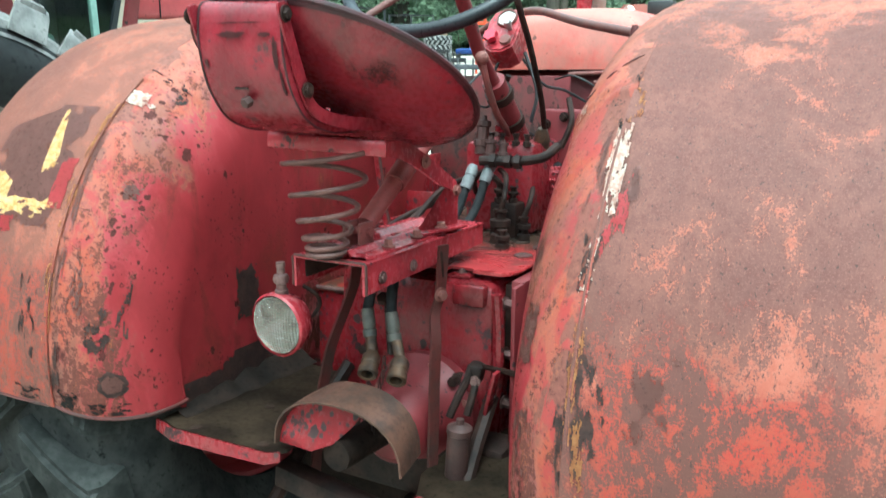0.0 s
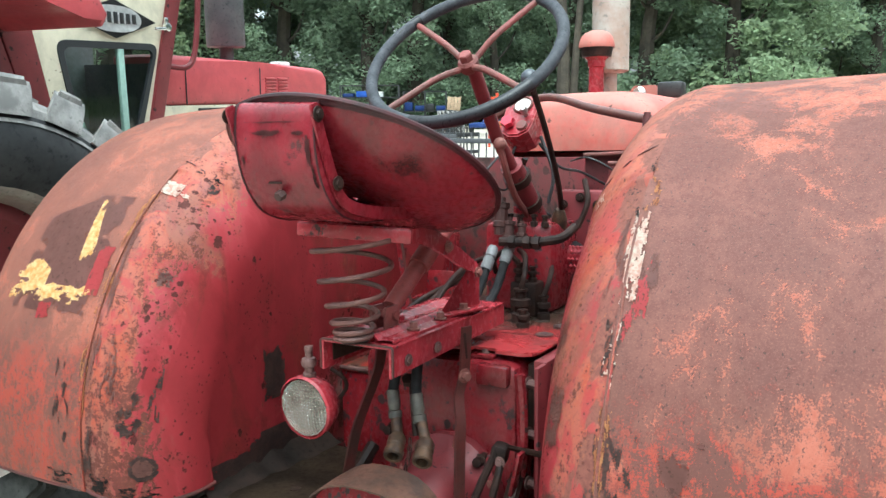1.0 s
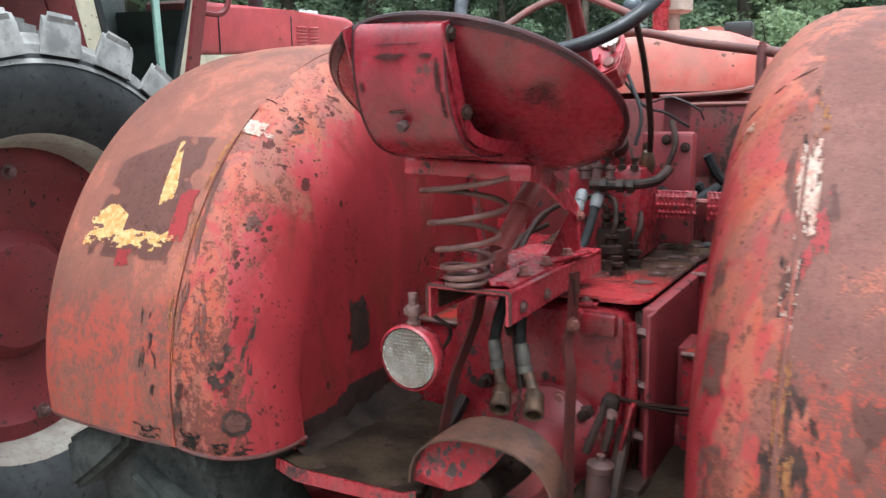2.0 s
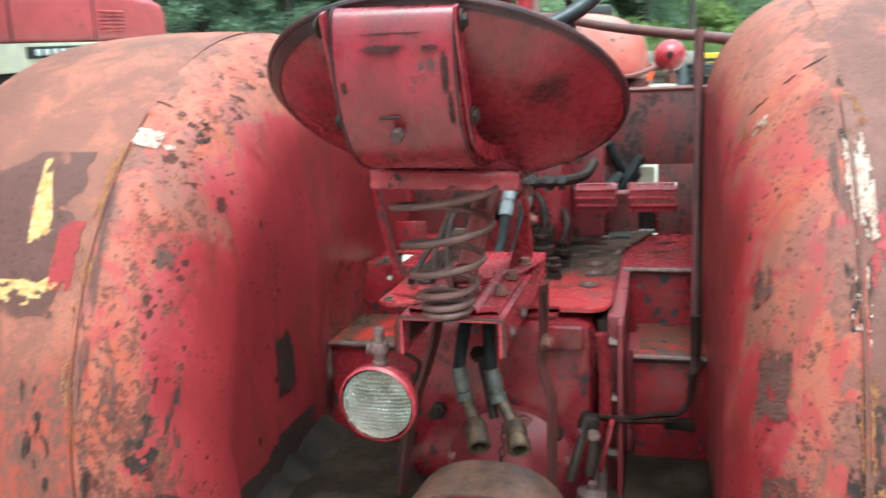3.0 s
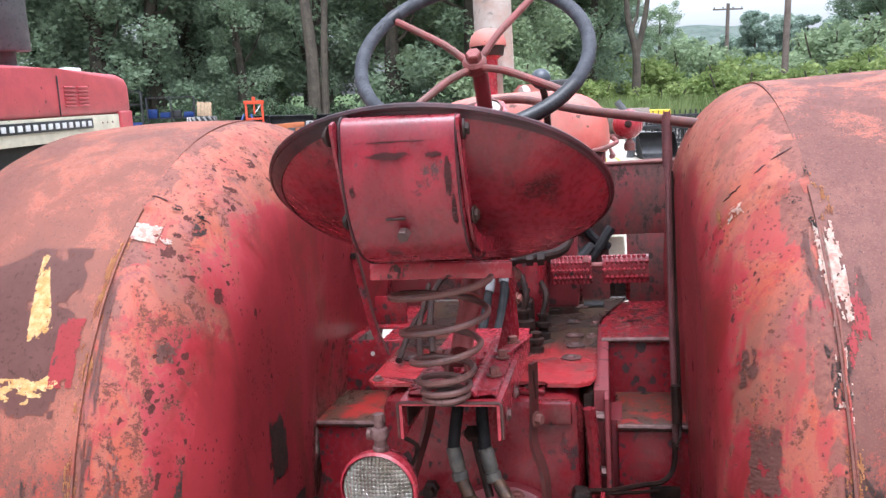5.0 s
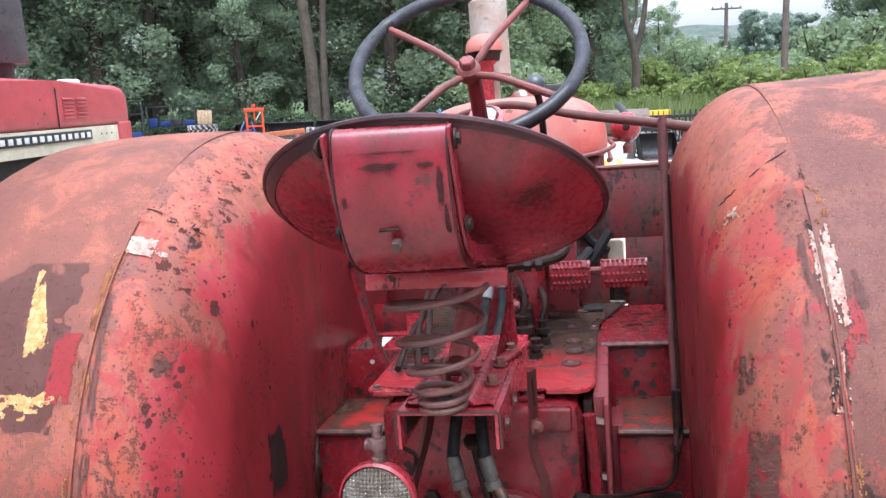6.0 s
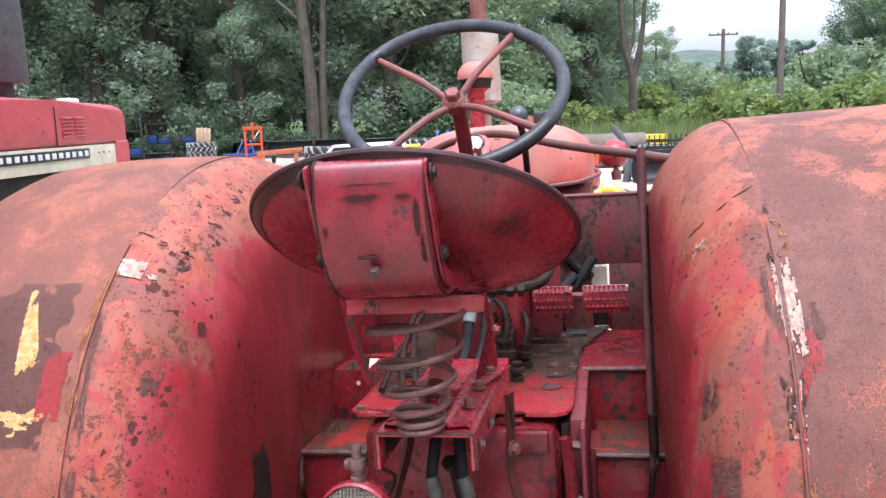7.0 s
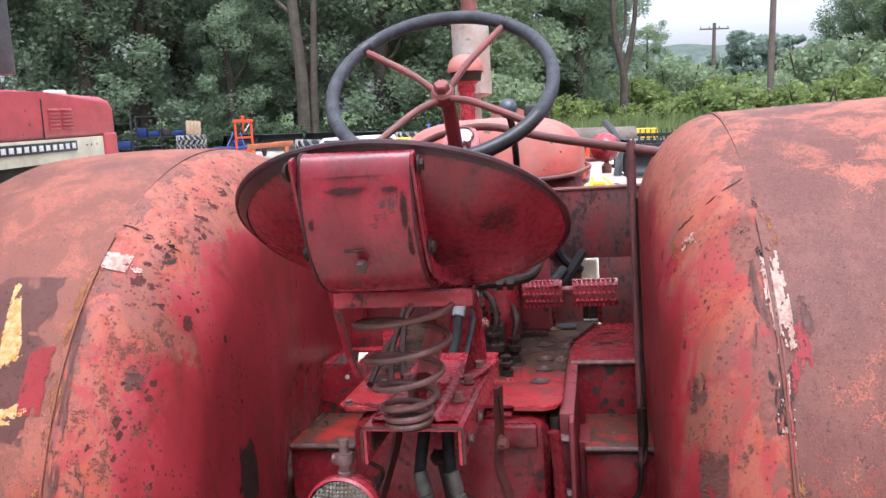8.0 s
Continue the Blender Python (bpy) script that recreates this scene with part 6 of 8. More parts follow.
lathe(bm, [(0, 0), (0.020, 0), (0.024, 0.008), (0.025, 0.024), (0.020, 0.030), (0, 0.031)], hub_m, 24)
lathe(bm, [(0, 0.03), (0.0165, 0.03), (0.0165, 0.044), (0.014, 0.047), (0, 0.047)], hub_m, 6)
part("hub", bm, rust_red, steering, "rusty hub with hexagon nut")
bm = bmesh.new()
tube(bm, [(0.004, 0.785, 1.656), (0.0, 0.92, 1.492), (0.0, 1.01, 1.415)], [0.0165, 0.0165, 0.0175], 14)
tube(bm, [(0.0, 1.0, 1.425), (0.0, 1.215, 1.235), (0.0, 1.36, 1.10)], 0.030, 16)
column = part("steering_column", bm, dark_red, tractor, "dark red steering column")
bm = bmesh.new()
for q in (0.0, 0.25, 0.5):
    c = Vector((0, 1.03 + q * 0.3, 1.40 - q * 0.27))
    tube(bm, [c, c + Vector((0, 0.018, -0.016))], 0.036, 16)
part("column_collar", bm, dark_iron, column)

dash_face = Vector((0, -0.80, 0.60))
dm = aim((-0.030, 1.115, 1.560), dash_face)
bm = bmesh.new()
prof = [(-0.040, -0.055), (-0.046, -0.03), (-0.046, 0.03), (-0.036, 0.055), (-0.01, 0.066), (0.012, 0.066), (0.036, 0.055), (0.046, 0.03), (0.046, -0.03), (0.040, -0.055), (0.015, -0.072), (-0.015, -0.072)]
plate(bm, prof, -0.075, 0.0)
bmesh.ops.bevel(bm, geom=[e for e in bm.edges if all(v.co.z > -0.01 for v in e.verts)], offset=0.005, segments=2, affect="EDGES")
turned(bm, dm @ Matrix.Rotation(radians(0), 4, "Z"))
dash = part("dash", bm, red_pink, tractor, "small red instrument panel with a dial and a knob")
bm = bmesh.new()
lathe(bm, [(0, 0.002), (0.0225, 0.002), (0.024, 0.003), (0.024, 0.0)], dm @ pose(0.006, 0.030, 0.001), 28)
gauge = part("gauge", bm, dial_white, dash, "round white dial")
bm = bmesh.new()
lathe(bm, [(0.0225, 0.003), (0.0235, 0.007), (0.027, 0.007), (0.0285, 0.002), (0.0285, 0)], dm @ pose(0.006, 0.030, 0.001), 28)
part("bezel", bm, rust_red, gauge)
bm = bmesh.new()
lathe(bm, [(0, 0), (0.007, 0), (0.007, 0.012), (0.010, 0.013), (0.011, 0.024), (0.008, 0.030), (0, 0.031)], dm @ pose(0.022, -0.002, 0.0), 16)
part("pull_knob", bm, bright_steel, dash, "steel pull knob")
bm = bmesh.new()
star = [(0.019 * (1.0 if k % 2 else 0.78) * math.cos(k * math.tau / 12), 0.019 * (1.0 if k % 2 else 0.78) * math.sin(k * math.tau / 12)) for k in range(12)]
plate(bm, star, 0.006, 0.022)
lathe(bm, [(0, 0), (0.008, 0), (0.008, 0.007), (0, 0.007)], Matrix(), 12)
turned(bm, dm @ pose(-0.018, -0.036, 0.001))
part("star_knob", bm, star_red, dash, "bright red star knob")
bm = bmesh.new()
lathe(bm, [(0, 0), (0.016, 0), (0.014, 0.008), (0, 0.01)], dm @ pose(0.02, -0.04, 0), 16)
part("cap", bm, rust_red, dash)

bm = bmesh.new()
tube(bm, spline([(0.124, 0.840, 1.618), (0.130, 0.855, 1.585), (0.128, 0.93, 1.50), (0.110, 1.05, 1.38), (0.085, 1.14, 1.30)]), 0.0075, 8)
lever = part("long_lever", bm, dark_iron, tractor, "thin dark lever with a grey ball")
bm = bmesh.new()
lathe(bm, [(0.021 * math.sin(radians(a)), -0.021 * math.cos(radians(a))) for a in range(0, 181, 15)], pose(0.124, 0.835, 1.628), 24)
part("ball", bm, ball_blue, lever, "grey-blue ball")
bm = bmesh.new()
lathe(bm, [(0, 0), (0.020, 0), (0.022, 0.02), (0.016, 0.045), (0.010, 0.055), (0, 0.056)], aim((0.075, 1.15, 1.255), (0.15, -0.4, 1)), 16)
part("boot", bm, brass, lever)
bm = bmesh.new()
tube(bm, spline([(0.017, 0.903, 1.470), (0.020, 0.925, 1.42), (0.012, 1.0, 1.345), (0.0, 1.09, 1.30), (-0.005, 1.12, 1.27)]), 0.0085, 8)
gear = part("gear_lever", bm, rust_red, tractor, "bent rusty gear lever with a ball")
bm = bmesh.new()
lathe(bm, [(0.0165 * math.sin(radians(a)), -0.0165 * math.cos(radians(a))) for a in range(0, 181, 15)], pose(0.017, 0.900, 1.480), 20)
part("ball", bm, rust_iron, gear)
# gear tower and the clutter round it
bm = bmesh.new()
box(bm, (-0.01, 1.16, 1.15), (0.20, 0.20, 0.24), bev=0.02)
lathe(bm, [(0.045, 0), (0.045, 0.02), (0.03, 0.04), (0.03, 0.08), (0.04, 0.085), (0.04, 0.1), (0, 0.1)], pose(-0.01, 1.13, 1.21), 20)
tower = part("gear_tower", bm, red_paint, tractor, "greasy red gear housing")
for k in range(5):
    bm = bmesh.new()
    lathe(bm, [(0, 0), (0.011, 0), (0.011, 0.012), (0.007, 0.014), (0.007, 0.024), (0.010, 0.026), (0.010, 0.032), (0, 0.032)], pose(-0.07 + 0.035 * k, 1.06 + 0.01 * (k % 2), 1.262), 6)
    part("stud", bm, dark_iron, tower)
for n, q in enumerate(([(0.11, 1.2, 1.25), (0.13, 1.22, 1.32), (0.11, 1.25, 1.38)], [(-0.06, 1.2, 1.26), (-0.07, 1.18, 1.36), (-0.03, 1.16, 1.44)])):
    bm = bmesh.new()
    tube(bm, spline(q), 0.008, 7)
    part("linkage_rod", bm, dark_iron, tractor, "thin dark rod among the gear linkage")
for x, y, z, r, h in ((-0.045, 1.03, 1.24, 0.018, 0.10), (-0.012, 1.01, 1.22, 0.014, 0.07), (0.02, 1.02, 1.23, 0.012, 0.05)):
    bm = bmesh.new()
    lathe(bm, [(0, 0), (r, 0), (r, h * 0.2), (r * 1.25, h * 0.22), (r * 1.25, h * 0.35), (r * 0.9, h * 0.38), (r * 0.9, h * 0.7), (r * 1.15, h * 0.72), (r * 1.15, h * 0.85), (r * 0.5, h * 0.88), (r * 0.5, h), (0, h)], pose(x, y, z, -8, 0, 0), 10)
    part("grease_fitting", bm, canister_rust, tower)
bm = bmesh.new()
box(bm, (0.10, 1.27, 1.20), (0.14, 0.05, 0.30), bev=0.012)
part("shift_cover", bm, dark_red, tractor, "dark red cover beside the gear housing")
for x, z in ((0.05, 1.31), (0.15, 1.31), (0.10, 1.33)):
    part("cover_bolt", bolt((x, 1.243, z), (0, -1, 0), 0.009, 0.010), dark_iron, tower)
for q, r in (([(-0.03, 1.12, 1.5), (-0.05, 1.10, 1.42), (-0.02, 1.12, 1.33), (0.03, 1.2, 1.28)], 0.004), ([(0.0, 1.15, 1.5), (0.05, 1.2, 1.42), (0.08, 1.3, 1.40), (0.12, 1.4, 1.36)], 0.004), ([(0.02, 1.15, 1.50), (0.06, 1.14, 1.4), (0.05, 1.13, 1.32)], 0.005), ([(0.03, 1.35, 1.43), (0.10, 1.3, 1.44), (0.16, 1.32, 1.41), (0.17, 1.36, 1.38)], 0.003), ([(-0.05, 1.08, 1.47), (-0.075, 1.0, 1.40), (-0.03, 1.02, 1.36), (-0.02, 1.08, 1.4)], 0.003)):
    bm = bmesh.new()
    tube(bm, spline(q), r, 6)
    part("dash_wire", bm, black_paint, tractor, "black wire hanging under the dash")
# rods and pedal on the left, beyond the spring
for q in ([(-0.135, 0.80, 1.05), (-0.165, 0.92, 1.09), (-0.19, 1.08, 1.13), (-0.19, 1.25, 1.15)], [(-0.16, 0.78, 1.045), (-0.20, 0.95, 1.075), (-0.24, 1.25, 1.12)], [(-0.20, 0.75, 1.05), (-0.215, 0.95, 1.08), (-0.22, 1.2, 1.09)]):
    bm = bmesh.new()
    tube(bm, spline(q), 0.0075, 8)
    part("brake_rod", bm, dark_iron, tractor, "dark brake rod beside the gearbox")
bm = bmesh.new()
rows = [[Vector((-0.14 + 0.06 * k / 4, 1.13 + 0.02 * (1 - math.cos(radians(q))), 1.17 + 0.03 * math.sin(radians(q)))) for k in range(5)] for q in range(-80, 81, 20)]
sheet(bm, rows, 0.006)
part("left_pedal", bm, red_pink, tractor, "red left foot pedal")
bm = bmesh.new()
for q in ([(0.17, 1.42, 1.28), (0.20, 1.44, 1.22), (0.25, 1.46, 1.18)], [(0.15, 1.40, 1.20), (0.19, 1.42, 1.15), (0.26, 1.44, 1.24)], [(0.10, 1.2, 1.2), (0.14, 1.3, 1.15), (0.2, 1.42, 1.19)]):
    tube(bm, spline(q), 0.014, 8)
part("fuel_hose", bm, hose_rubber, tractor, "black hoses behind the pedals")

# dark block added behind the opening to hide the bright ground
bm = bmesh.new()
box(bm, (0.14, 1.60, 1.20), (0.22, 0.06, 0.22), bev=0.02)
box(bm, (0.155, 1.60, 1.00), (0.275, 0.06, 0.22), bev=0.02)
tube(bm, [(0.10, 1.56, 1.02), (0.24, 1.56, 1.10)], 0.03, 10)
part("opening_backing", bm, dark_iron, tractor, "dark block filling the opening behind the bulkhead")
# cream block added for the pale patch in the bulkhead opening
bm = bmesh.new()
box(bm, (0.268, 1.505, 1.150), (0.058, 0.05, 0.122), bev=0.014)
part("cream_block", bm, cream, tractor, "cream block filling the pale patch behind the pedals")

# ---- hood, engine and stacks ----
def hood_ring(y, w, top, low, soft):
    pts = []
    for k in range(25):
        a = radians(-18 + 216 * k / 24)
        c, s_ = math.cos(a), math.sin(a)
        x = w * math.copysign(abs(c) ** soft, c)
        z = low + 0.07 + (top - low - 0.07) * math.copysign(abs(s_) ** soft, s_) * (1 if s_ > 0 else 0.4)
        pts.append(Vector((x - 0.028, y, z)))
    return pts


bm = bmesh.new()
rows = [hood_ring(y, w, t, 1.412, 0.62) for y, w, t in ((1.56, 0.20, 1.60), (1.58, 0.255, 1.632), (1.62, 0.280, 1.645), (1.72, 0.292, 1.652), (2.1, 0.295, 1.655), (2.6, 0.29, 1.65), (2.95, 0.28, 1.635), (3.02, 0.25, 1.60))]
grid = [[bm.verts.new(p) for p in r] for r in rows]
for a, b in zip(grid, grid[1:]):
    for k in range(24):
        bm.faces.new((a[k], a[k + 1], b[k + 1], b[k]))
bm.faces.new(grid[0][::-1]), bm.faces.new(grid[-1])
hood = part("hood", bm, hood_paint, tractor, "rounded sun-faded salmon hood", sharp=50)
bm = bmesh.new()
tube(bm, [(0.268, 1.60, 1.436), (0.274, 1.75, 1.434), (0.272, 2.9, 1.43)], 0.008, 8)
tube(bm, [(-0.324, 1.60, 1.436), (-0.33, 2.9, 1.43)], 0.008, 8)
tube(bm, spline([(0.275, 1.66, 1.49), (0.28, 1.60, 1.475), (0.20, 1.555, 1.455), (0.0, 1.545, 1.445)]), 0.007, 8)
part("hood_band", bm, rust_red, hood)
bm = bmesh.new()
box(bm, (-0.03, 2.2, 1.17), (0.56, 1.16, 0.58), bev=0.03)
part("engine", bm, dark_red, tractor, "dark red engine block")
bm = bmesh.new()
lathe(bm, [(0.029, 1.60), (0.029, 1.775), (0.034, 1.777), (0.034, 1.80), (0.05, 1.815), (0.056, 1.832), (0.060, 1.836), (0.060, 1.85)], pose(-0.165, 2.137, 0.0), 28)
pre = part("air_intake_pipe", bm, red_pink, tractor, "red air intake pipe with a domed cap")
bm = bmesh.new()
lathe(bm, [(0.045, 1.812), (0.056, 1.815), (0.062, 1.845), (0.062, 1.85)], pose(-0.165, 2.137, 0.0), 28)
part("dark_band", bm, dark_iron, pre)
bm = bmesh.new()
lathe(bm, [(0.068, 1.848), (0.069, 1.856), (0.067, 1.868), (0.060, 1.889), (0.045, 1.905), (0.025, 1.913), (0, 1.915)], pose(-0.165, 2.137, 0.0), 28)
part("dome", bm, hood_paint, pre, "faded red domed cap")
bm = bmesh.new()
lathe(bm, [(0.028, 1.6), (0.028, 1.765), (0.060, 1.768), (0.074, 1.775), (0.074, 2.055), (0.060, 2.064), (0.030, 2.066), (0.030, 2.45), (0.026, 2.45), (0.026, 2.3), (0, 2.3)], pose(-0.163, 2.30, 0.0), 28)
muffler = part("exhaust_muffler", bm, muffler_pale, tractor, "pale rust-stained exhaust muffler")
bm = bmesh.new()
lathe(bm, [(0.031, 2.067), (0.0315, 2.067), (0.0315, 2.45), (0.031, 2.45)], pose(-0.163, 2.30, 0.0), 28)
part("stack", bm, rust_iron, muffler)
# two lamps on the hood
for x, y in ((-0.03, 2.40), (0.105, 2.30)):
    bm = bmesh.new()
    if x < 0:
        prof = [(-0.09, 0), (-0.075, 0.045), (-0.05, 0.07), (0.03, 0.07), (0.07, 0.055), (0.11, 0.0)]
        lo = [bm.verts.new((x + a, y - 0.04, 1.645 + b)) for a, b in prof]
        hi = [bm.verts.new((x + a, y + 0.08, 1.645 + b)) for a, b in prof]
        bm.faces.new(lo[::-1]), bm.faces.new(hi)
        for k in range(6):
            bm.faces.new((lo[k], lo[(k + 1) % 6], hi[(k + 1) % 6], hi[k]))
        top = part("lamp_housing", bm, hood_paint, tractor, "faded lamp housing on the hood")
        bm = bmesh.new()
        lathe(bm, [(0, 0.008), (0.018, 0.006), (0.026, 0.0), (0.028, -0.004)], aim((x - 0.03, y - 0.042, 1.685), (0, -1, 0)), 20)
        part("lamp_face", bm, reflector, top)
    else:
        box(bm, (x - 0.02, y, 1.688), (0.10, 0.07, 0.062), (0, 0, 0), 0.012)
        part("switch_box", bm, black_paint, tractor, "black plastic box on the hood")

# right front lamp of the old tractor, seen from behind on its arm
bm = bmesh.new()
lathe(bm, [(0, -0.075), (0.02, -0.072), (0.045, -0.055), (0.060, -0.025), (0.064, 0.0), (0.064, 0.015), (0, 0.015)], aim((0.345, 2.62, 1.535), (0, 1, 0)), 28)
front_lamp = part("front_lamp", bm, red_pink, tractor, "red bowl of a front lamp on a bracket")
bm = bmesh.new()
tube(bm, [(0.25, 2.60, 1.487), (0.355, 2.60, 1.487)], 0.011, 10)
tube(bm, [(0.352, 2.60, 1.50), (0.350, 2.60, 1.45)], 0.010, 10)
lathe(bm, [(0, 0), (0.02, 0), (0.022, 0.03), (0.012, 0.045), (0, 0.046)], pose(0.350, 2.60, 1.425), 12)
part("bracket", bm, rust_red, front_lamp)
part("stud", bolt((0.345, 2.548, 1.535), (0, -1, 0), 0.010, 0.012), dark_iron, front_lamp)

# ---- the newer cab tractor parked beside ----
# its own axes: x to its right from the hood's side, y ahead, z up
ih_at = Matrix.Translation((-2.523, 3.102, 0.0)) @ pose(0, 0, 0, 0, 0, 6)
second = thing("cab_tractor", ih_at, "red and cream cab tractor parked beside the old one", "tractor")


def extrude_x(outline, x0, x1, bev=0.0):
    """A solid with an outline in y and z, from x0 to x1."""
    bm = bmesh.new()
    a = [bm.verts.new((x0, y, z)) for y, z in outline]
    b = [bm.verts.new((x1, y, z)) for y, z in outline]
    n = len(outline)
    bm.faces.new(a[::-1]), bm.faces.new(b)
    for k in range(n):
        bm.faces.new((a[k], a[(k + 1) % n], b[(k + 1) % n], b[k]))
    if bev:
        bmesh.ops.bevel(bm, geom=bm.edges[:], offset=bev, segments=3, affect="EDGES", profile=0.6)
    return bm


hood2 = part("hood", extrude_x([(-1.10, 1.545), (0.46, 1.545), (0.46, 1.70), (0.42, 1.745), (0.33, 1.765), (-0.28, 1.785), (-1.10, 1.80)], -0.62, 0.0, 0.03), far_red, second, "glossy red engine hood")
part("nose", extrude_x([(0.315, 0.80), (0.465, 0.80), (0.465, 1.56), (0.315, 1.56)], -0.615, 0.004, 0.015), far_red, second, "red nose panel")
for y0, line in ((-0.29, [(-0.02, -0.28, 1.782), (-0.3, -0.28, 1.79)]), (-0.92, [(-0.02, -0.915, 1.79)])):
    bm = bmesh.new()
    tube(bm, [(0.003, y0, 1.55), (0.003, y0 + 0.005, 1.74), *line], 0.0035, 6)
    part("panel_seam", bm, black_paint, hood2)
for col in (0, 1):
    for row in range(6):
        bm = bmesh.new()
        box(bm, (0.002, -0.185 + col * 0.125, 1.598 + row * 0.019), (0.016, 0.10, 0.009), (0, 24, 0), 0.003)
        part("louvre", bm, far_red, hood2)
part("side_stripe", extrude_x([(-1.12, 1.42), (0.313, 1.42), (0.313, 1.543), (-1.12, 1.543)], -0.60, -0.006, 0.004), cream, second, "cream side panel")
bm = bmesh.new()
box(bm, (0.0, -0.41, 1.502), (0.008, 0.84, 0.052), (0, 0, 0), 0.002)
strip = part("name_strip", bm, black_paint, second, "black name strip with white bars")
for k in range(13):
    bm = bmesh.new()
    box(bm, (0.006, -0.03 - k * 0.061, 1.502), (0.004, 0.034, 0.028), (0, 0, 0), 0.001)
    part("white_bar", bm, letter_white, strip)
for y in (0.11, 0.16, 0.22):
    part("panel_screw", bolt((0.0, y, 1.50), (1, 0, 0), 0.006, 0.004, False), bolt_steel, second)
bm = bmesh.new()
tube(bm, [(-0.30, -0.2, 1.78), (-0.30, -0.2, 1.90)], 0.042, 20)
tube(bm, [(-0.30, -0.2, 2.55), (-0.30, -0.2, 3.0)], 0.04, 16)
lathe(bm, [(0.045, 1.878), (0.112, 1.882), (0.116, 1.892), (0.116, 2.56), (0.1, 2.58), (0.04, 2.6)], pose(-0.30, -0.2, 0), 32)
part("muffler", bm, muffler_grey, second, "tall dark grey muffler")
bm = bmesh.new()
box(bm, (-0.25, 0.28, 1.79), (0.08, 0.12, 0.04), bev=0.010)
part("white_cap", bm, letter_white, second)
part("engine", extrude_x([(-1.3, 0.7), (0.3, 0.7), (0.3, 1.42), (-1.3, 1.42)], -0.52, -0.1, 0.03), black_paint, second)
# cab: a cream side with slanted red corner posts round a rounded window
CX = 0.10


def frame_panel(outer, inner, x, thick, material, name, parent, label=""):
    bm = bmesh.new()
    a = [Vector((x, *p)) for p in outer]
    b = [Vector((x, *p)) for p in inner]
    n = len(a)
    sheet(bm, [[a[k % n], b[k % n]] for k in range(n + 1)], thick)
    return part(name, bm, material, parent, label)


def rounded(corners, r, n=5):
    out = []
    c = [Vector((*p, 0)) for p in corners]
    for k in range(len(c)):
        p, q, s = c[k - 1], c[k], c[(k + 1) % len(c)]
        a, b = q + (p - q).normalized() * r, q + (s - q).normalized() * r
        for j in range(n + 1):
            t = j / n
            v = a * (1 - t) ** 2 + q * 2 * t * (1 - t) + b * t * t
            out.append((v.x, v.y))
    return out


win = [(-1.205, 1.835), (-1.79, 1.825), (-1.70, 1.30), (-1.395, 1.30)]
hole = rounded(win, 0.06)
door = [(-1.115, 2.10), (-1.95, 2.10), (-1.76, 1.20), (-1.375, 1.20)]
ring = rounded(door, 0.001)
side_panel = frame_panel(ring, hole, CX, 0.03, cream, "door_panel", second, "cream cab door with a rounded window")
inner = rounded([(-1.235, 1.805), (-1.757, 1.797), (-1.675, 1.33), (-1.425, 1.33)], 0.045)
frame_panel(hole, inner, CX + 0.006, 0.02, seal_black, "window_seal", side_panel, "black rubber window seal")
bm = bmesh.new()
bm.faces.new([bm.verts.new((CX - 0.004, *p)) for p in inner])
pane = part("window_pane", bm, pane_glass, side_panel, "tinted window pane")
pane.visible_shadow = False
bm = bmesh.new()
box(bm, (CX - 0.01, -1.44, 1.56), (0.03, 0.035, 0.50), (0, 0, 0), 0.004)
part("window_bar", bm, cab_green, side_panel, "pale green window bar")
part("upper_window", extrude_x([(-1.15, 2.16), (-1.86, 2.16), (-1.92, 2.55), (-1.10, 2.55)], CX - 0.02, CX), seal_black, second, "dark upper cab window")
part("upper_frame", extrude_x([(-1.06, 2.10), (-1.99, 2.10), (-1.99, 2.16), (-1.06, 2.16)], CX - 0.03, CX + 0.004, 0.004), cream, second)
part("front_post", extrude_x([(-1.03, 2.70), (-1.115, 2.70), (-1.115, 2.10), (-1.375, 1.20), (-1.30, 1.20), (-1.04, 2.08)], CX - 0.06, CX + 0.02, 0.006), dark_red, second, "dark red corner post")
part("rear_post", extrude_x([(-1.95, 2.70), (-2.10, 2.70), (-2.10, 2.05), (-1.86, 1.20), (-1.765, 1.20), (-1.95, 2.08)], CX - 0.06, CX + 0.01, 0.006), dark_red, second)
part("roof", extrude_x([(-0.98, 2.64), (-2.2, 2.64), (-2.2, 2.74), (-2.1, 2.80), (-1.1, 2.80), (-0.98, 2.74)], -0.95, CX + 0.08, 0.02), cream, second, "cream cab roof")
part("far_wall", extrude_x([(-1.1, 1.2), (-2.1, 1.2), (-2.1, 2.65), (-1.1, 2.65)], -0.86, -0.83), cab_lining, second)
part("cab_back", extrude_x([(-2.10, 1.1), (-2.14, 1.1), (-2.14, 2.65), (-2.10, 2.65)], -0.86, CX - 0.03), dark_red, second)
part("cab_front", extrude_x([(-1.13, 1.2), (-1.16, 1.2), (-1.16, 1.75), (-1.13, 1.75)], -0.86, CX - 0.07), muffler_grey, second)
part("cab_floor", extrude_x([(-1.1, 1.12), (-2.1, 1.12), (-2.1, 1.2), (-1.1, 1.2)], -0.86, CX - 0.03), cab_green, second)
bm = bmesh.new()
box(bm, (-0.38, -1.75, 1.42), (0.5, 0.45, 0.14), bev=0.04)
box(bm, (-0.38, -1.97, 1.70), (0.5, 0.12, 0.55), bev=0.04)
part("cab_seat", bm, cab_green, second, "pale green cab seat")
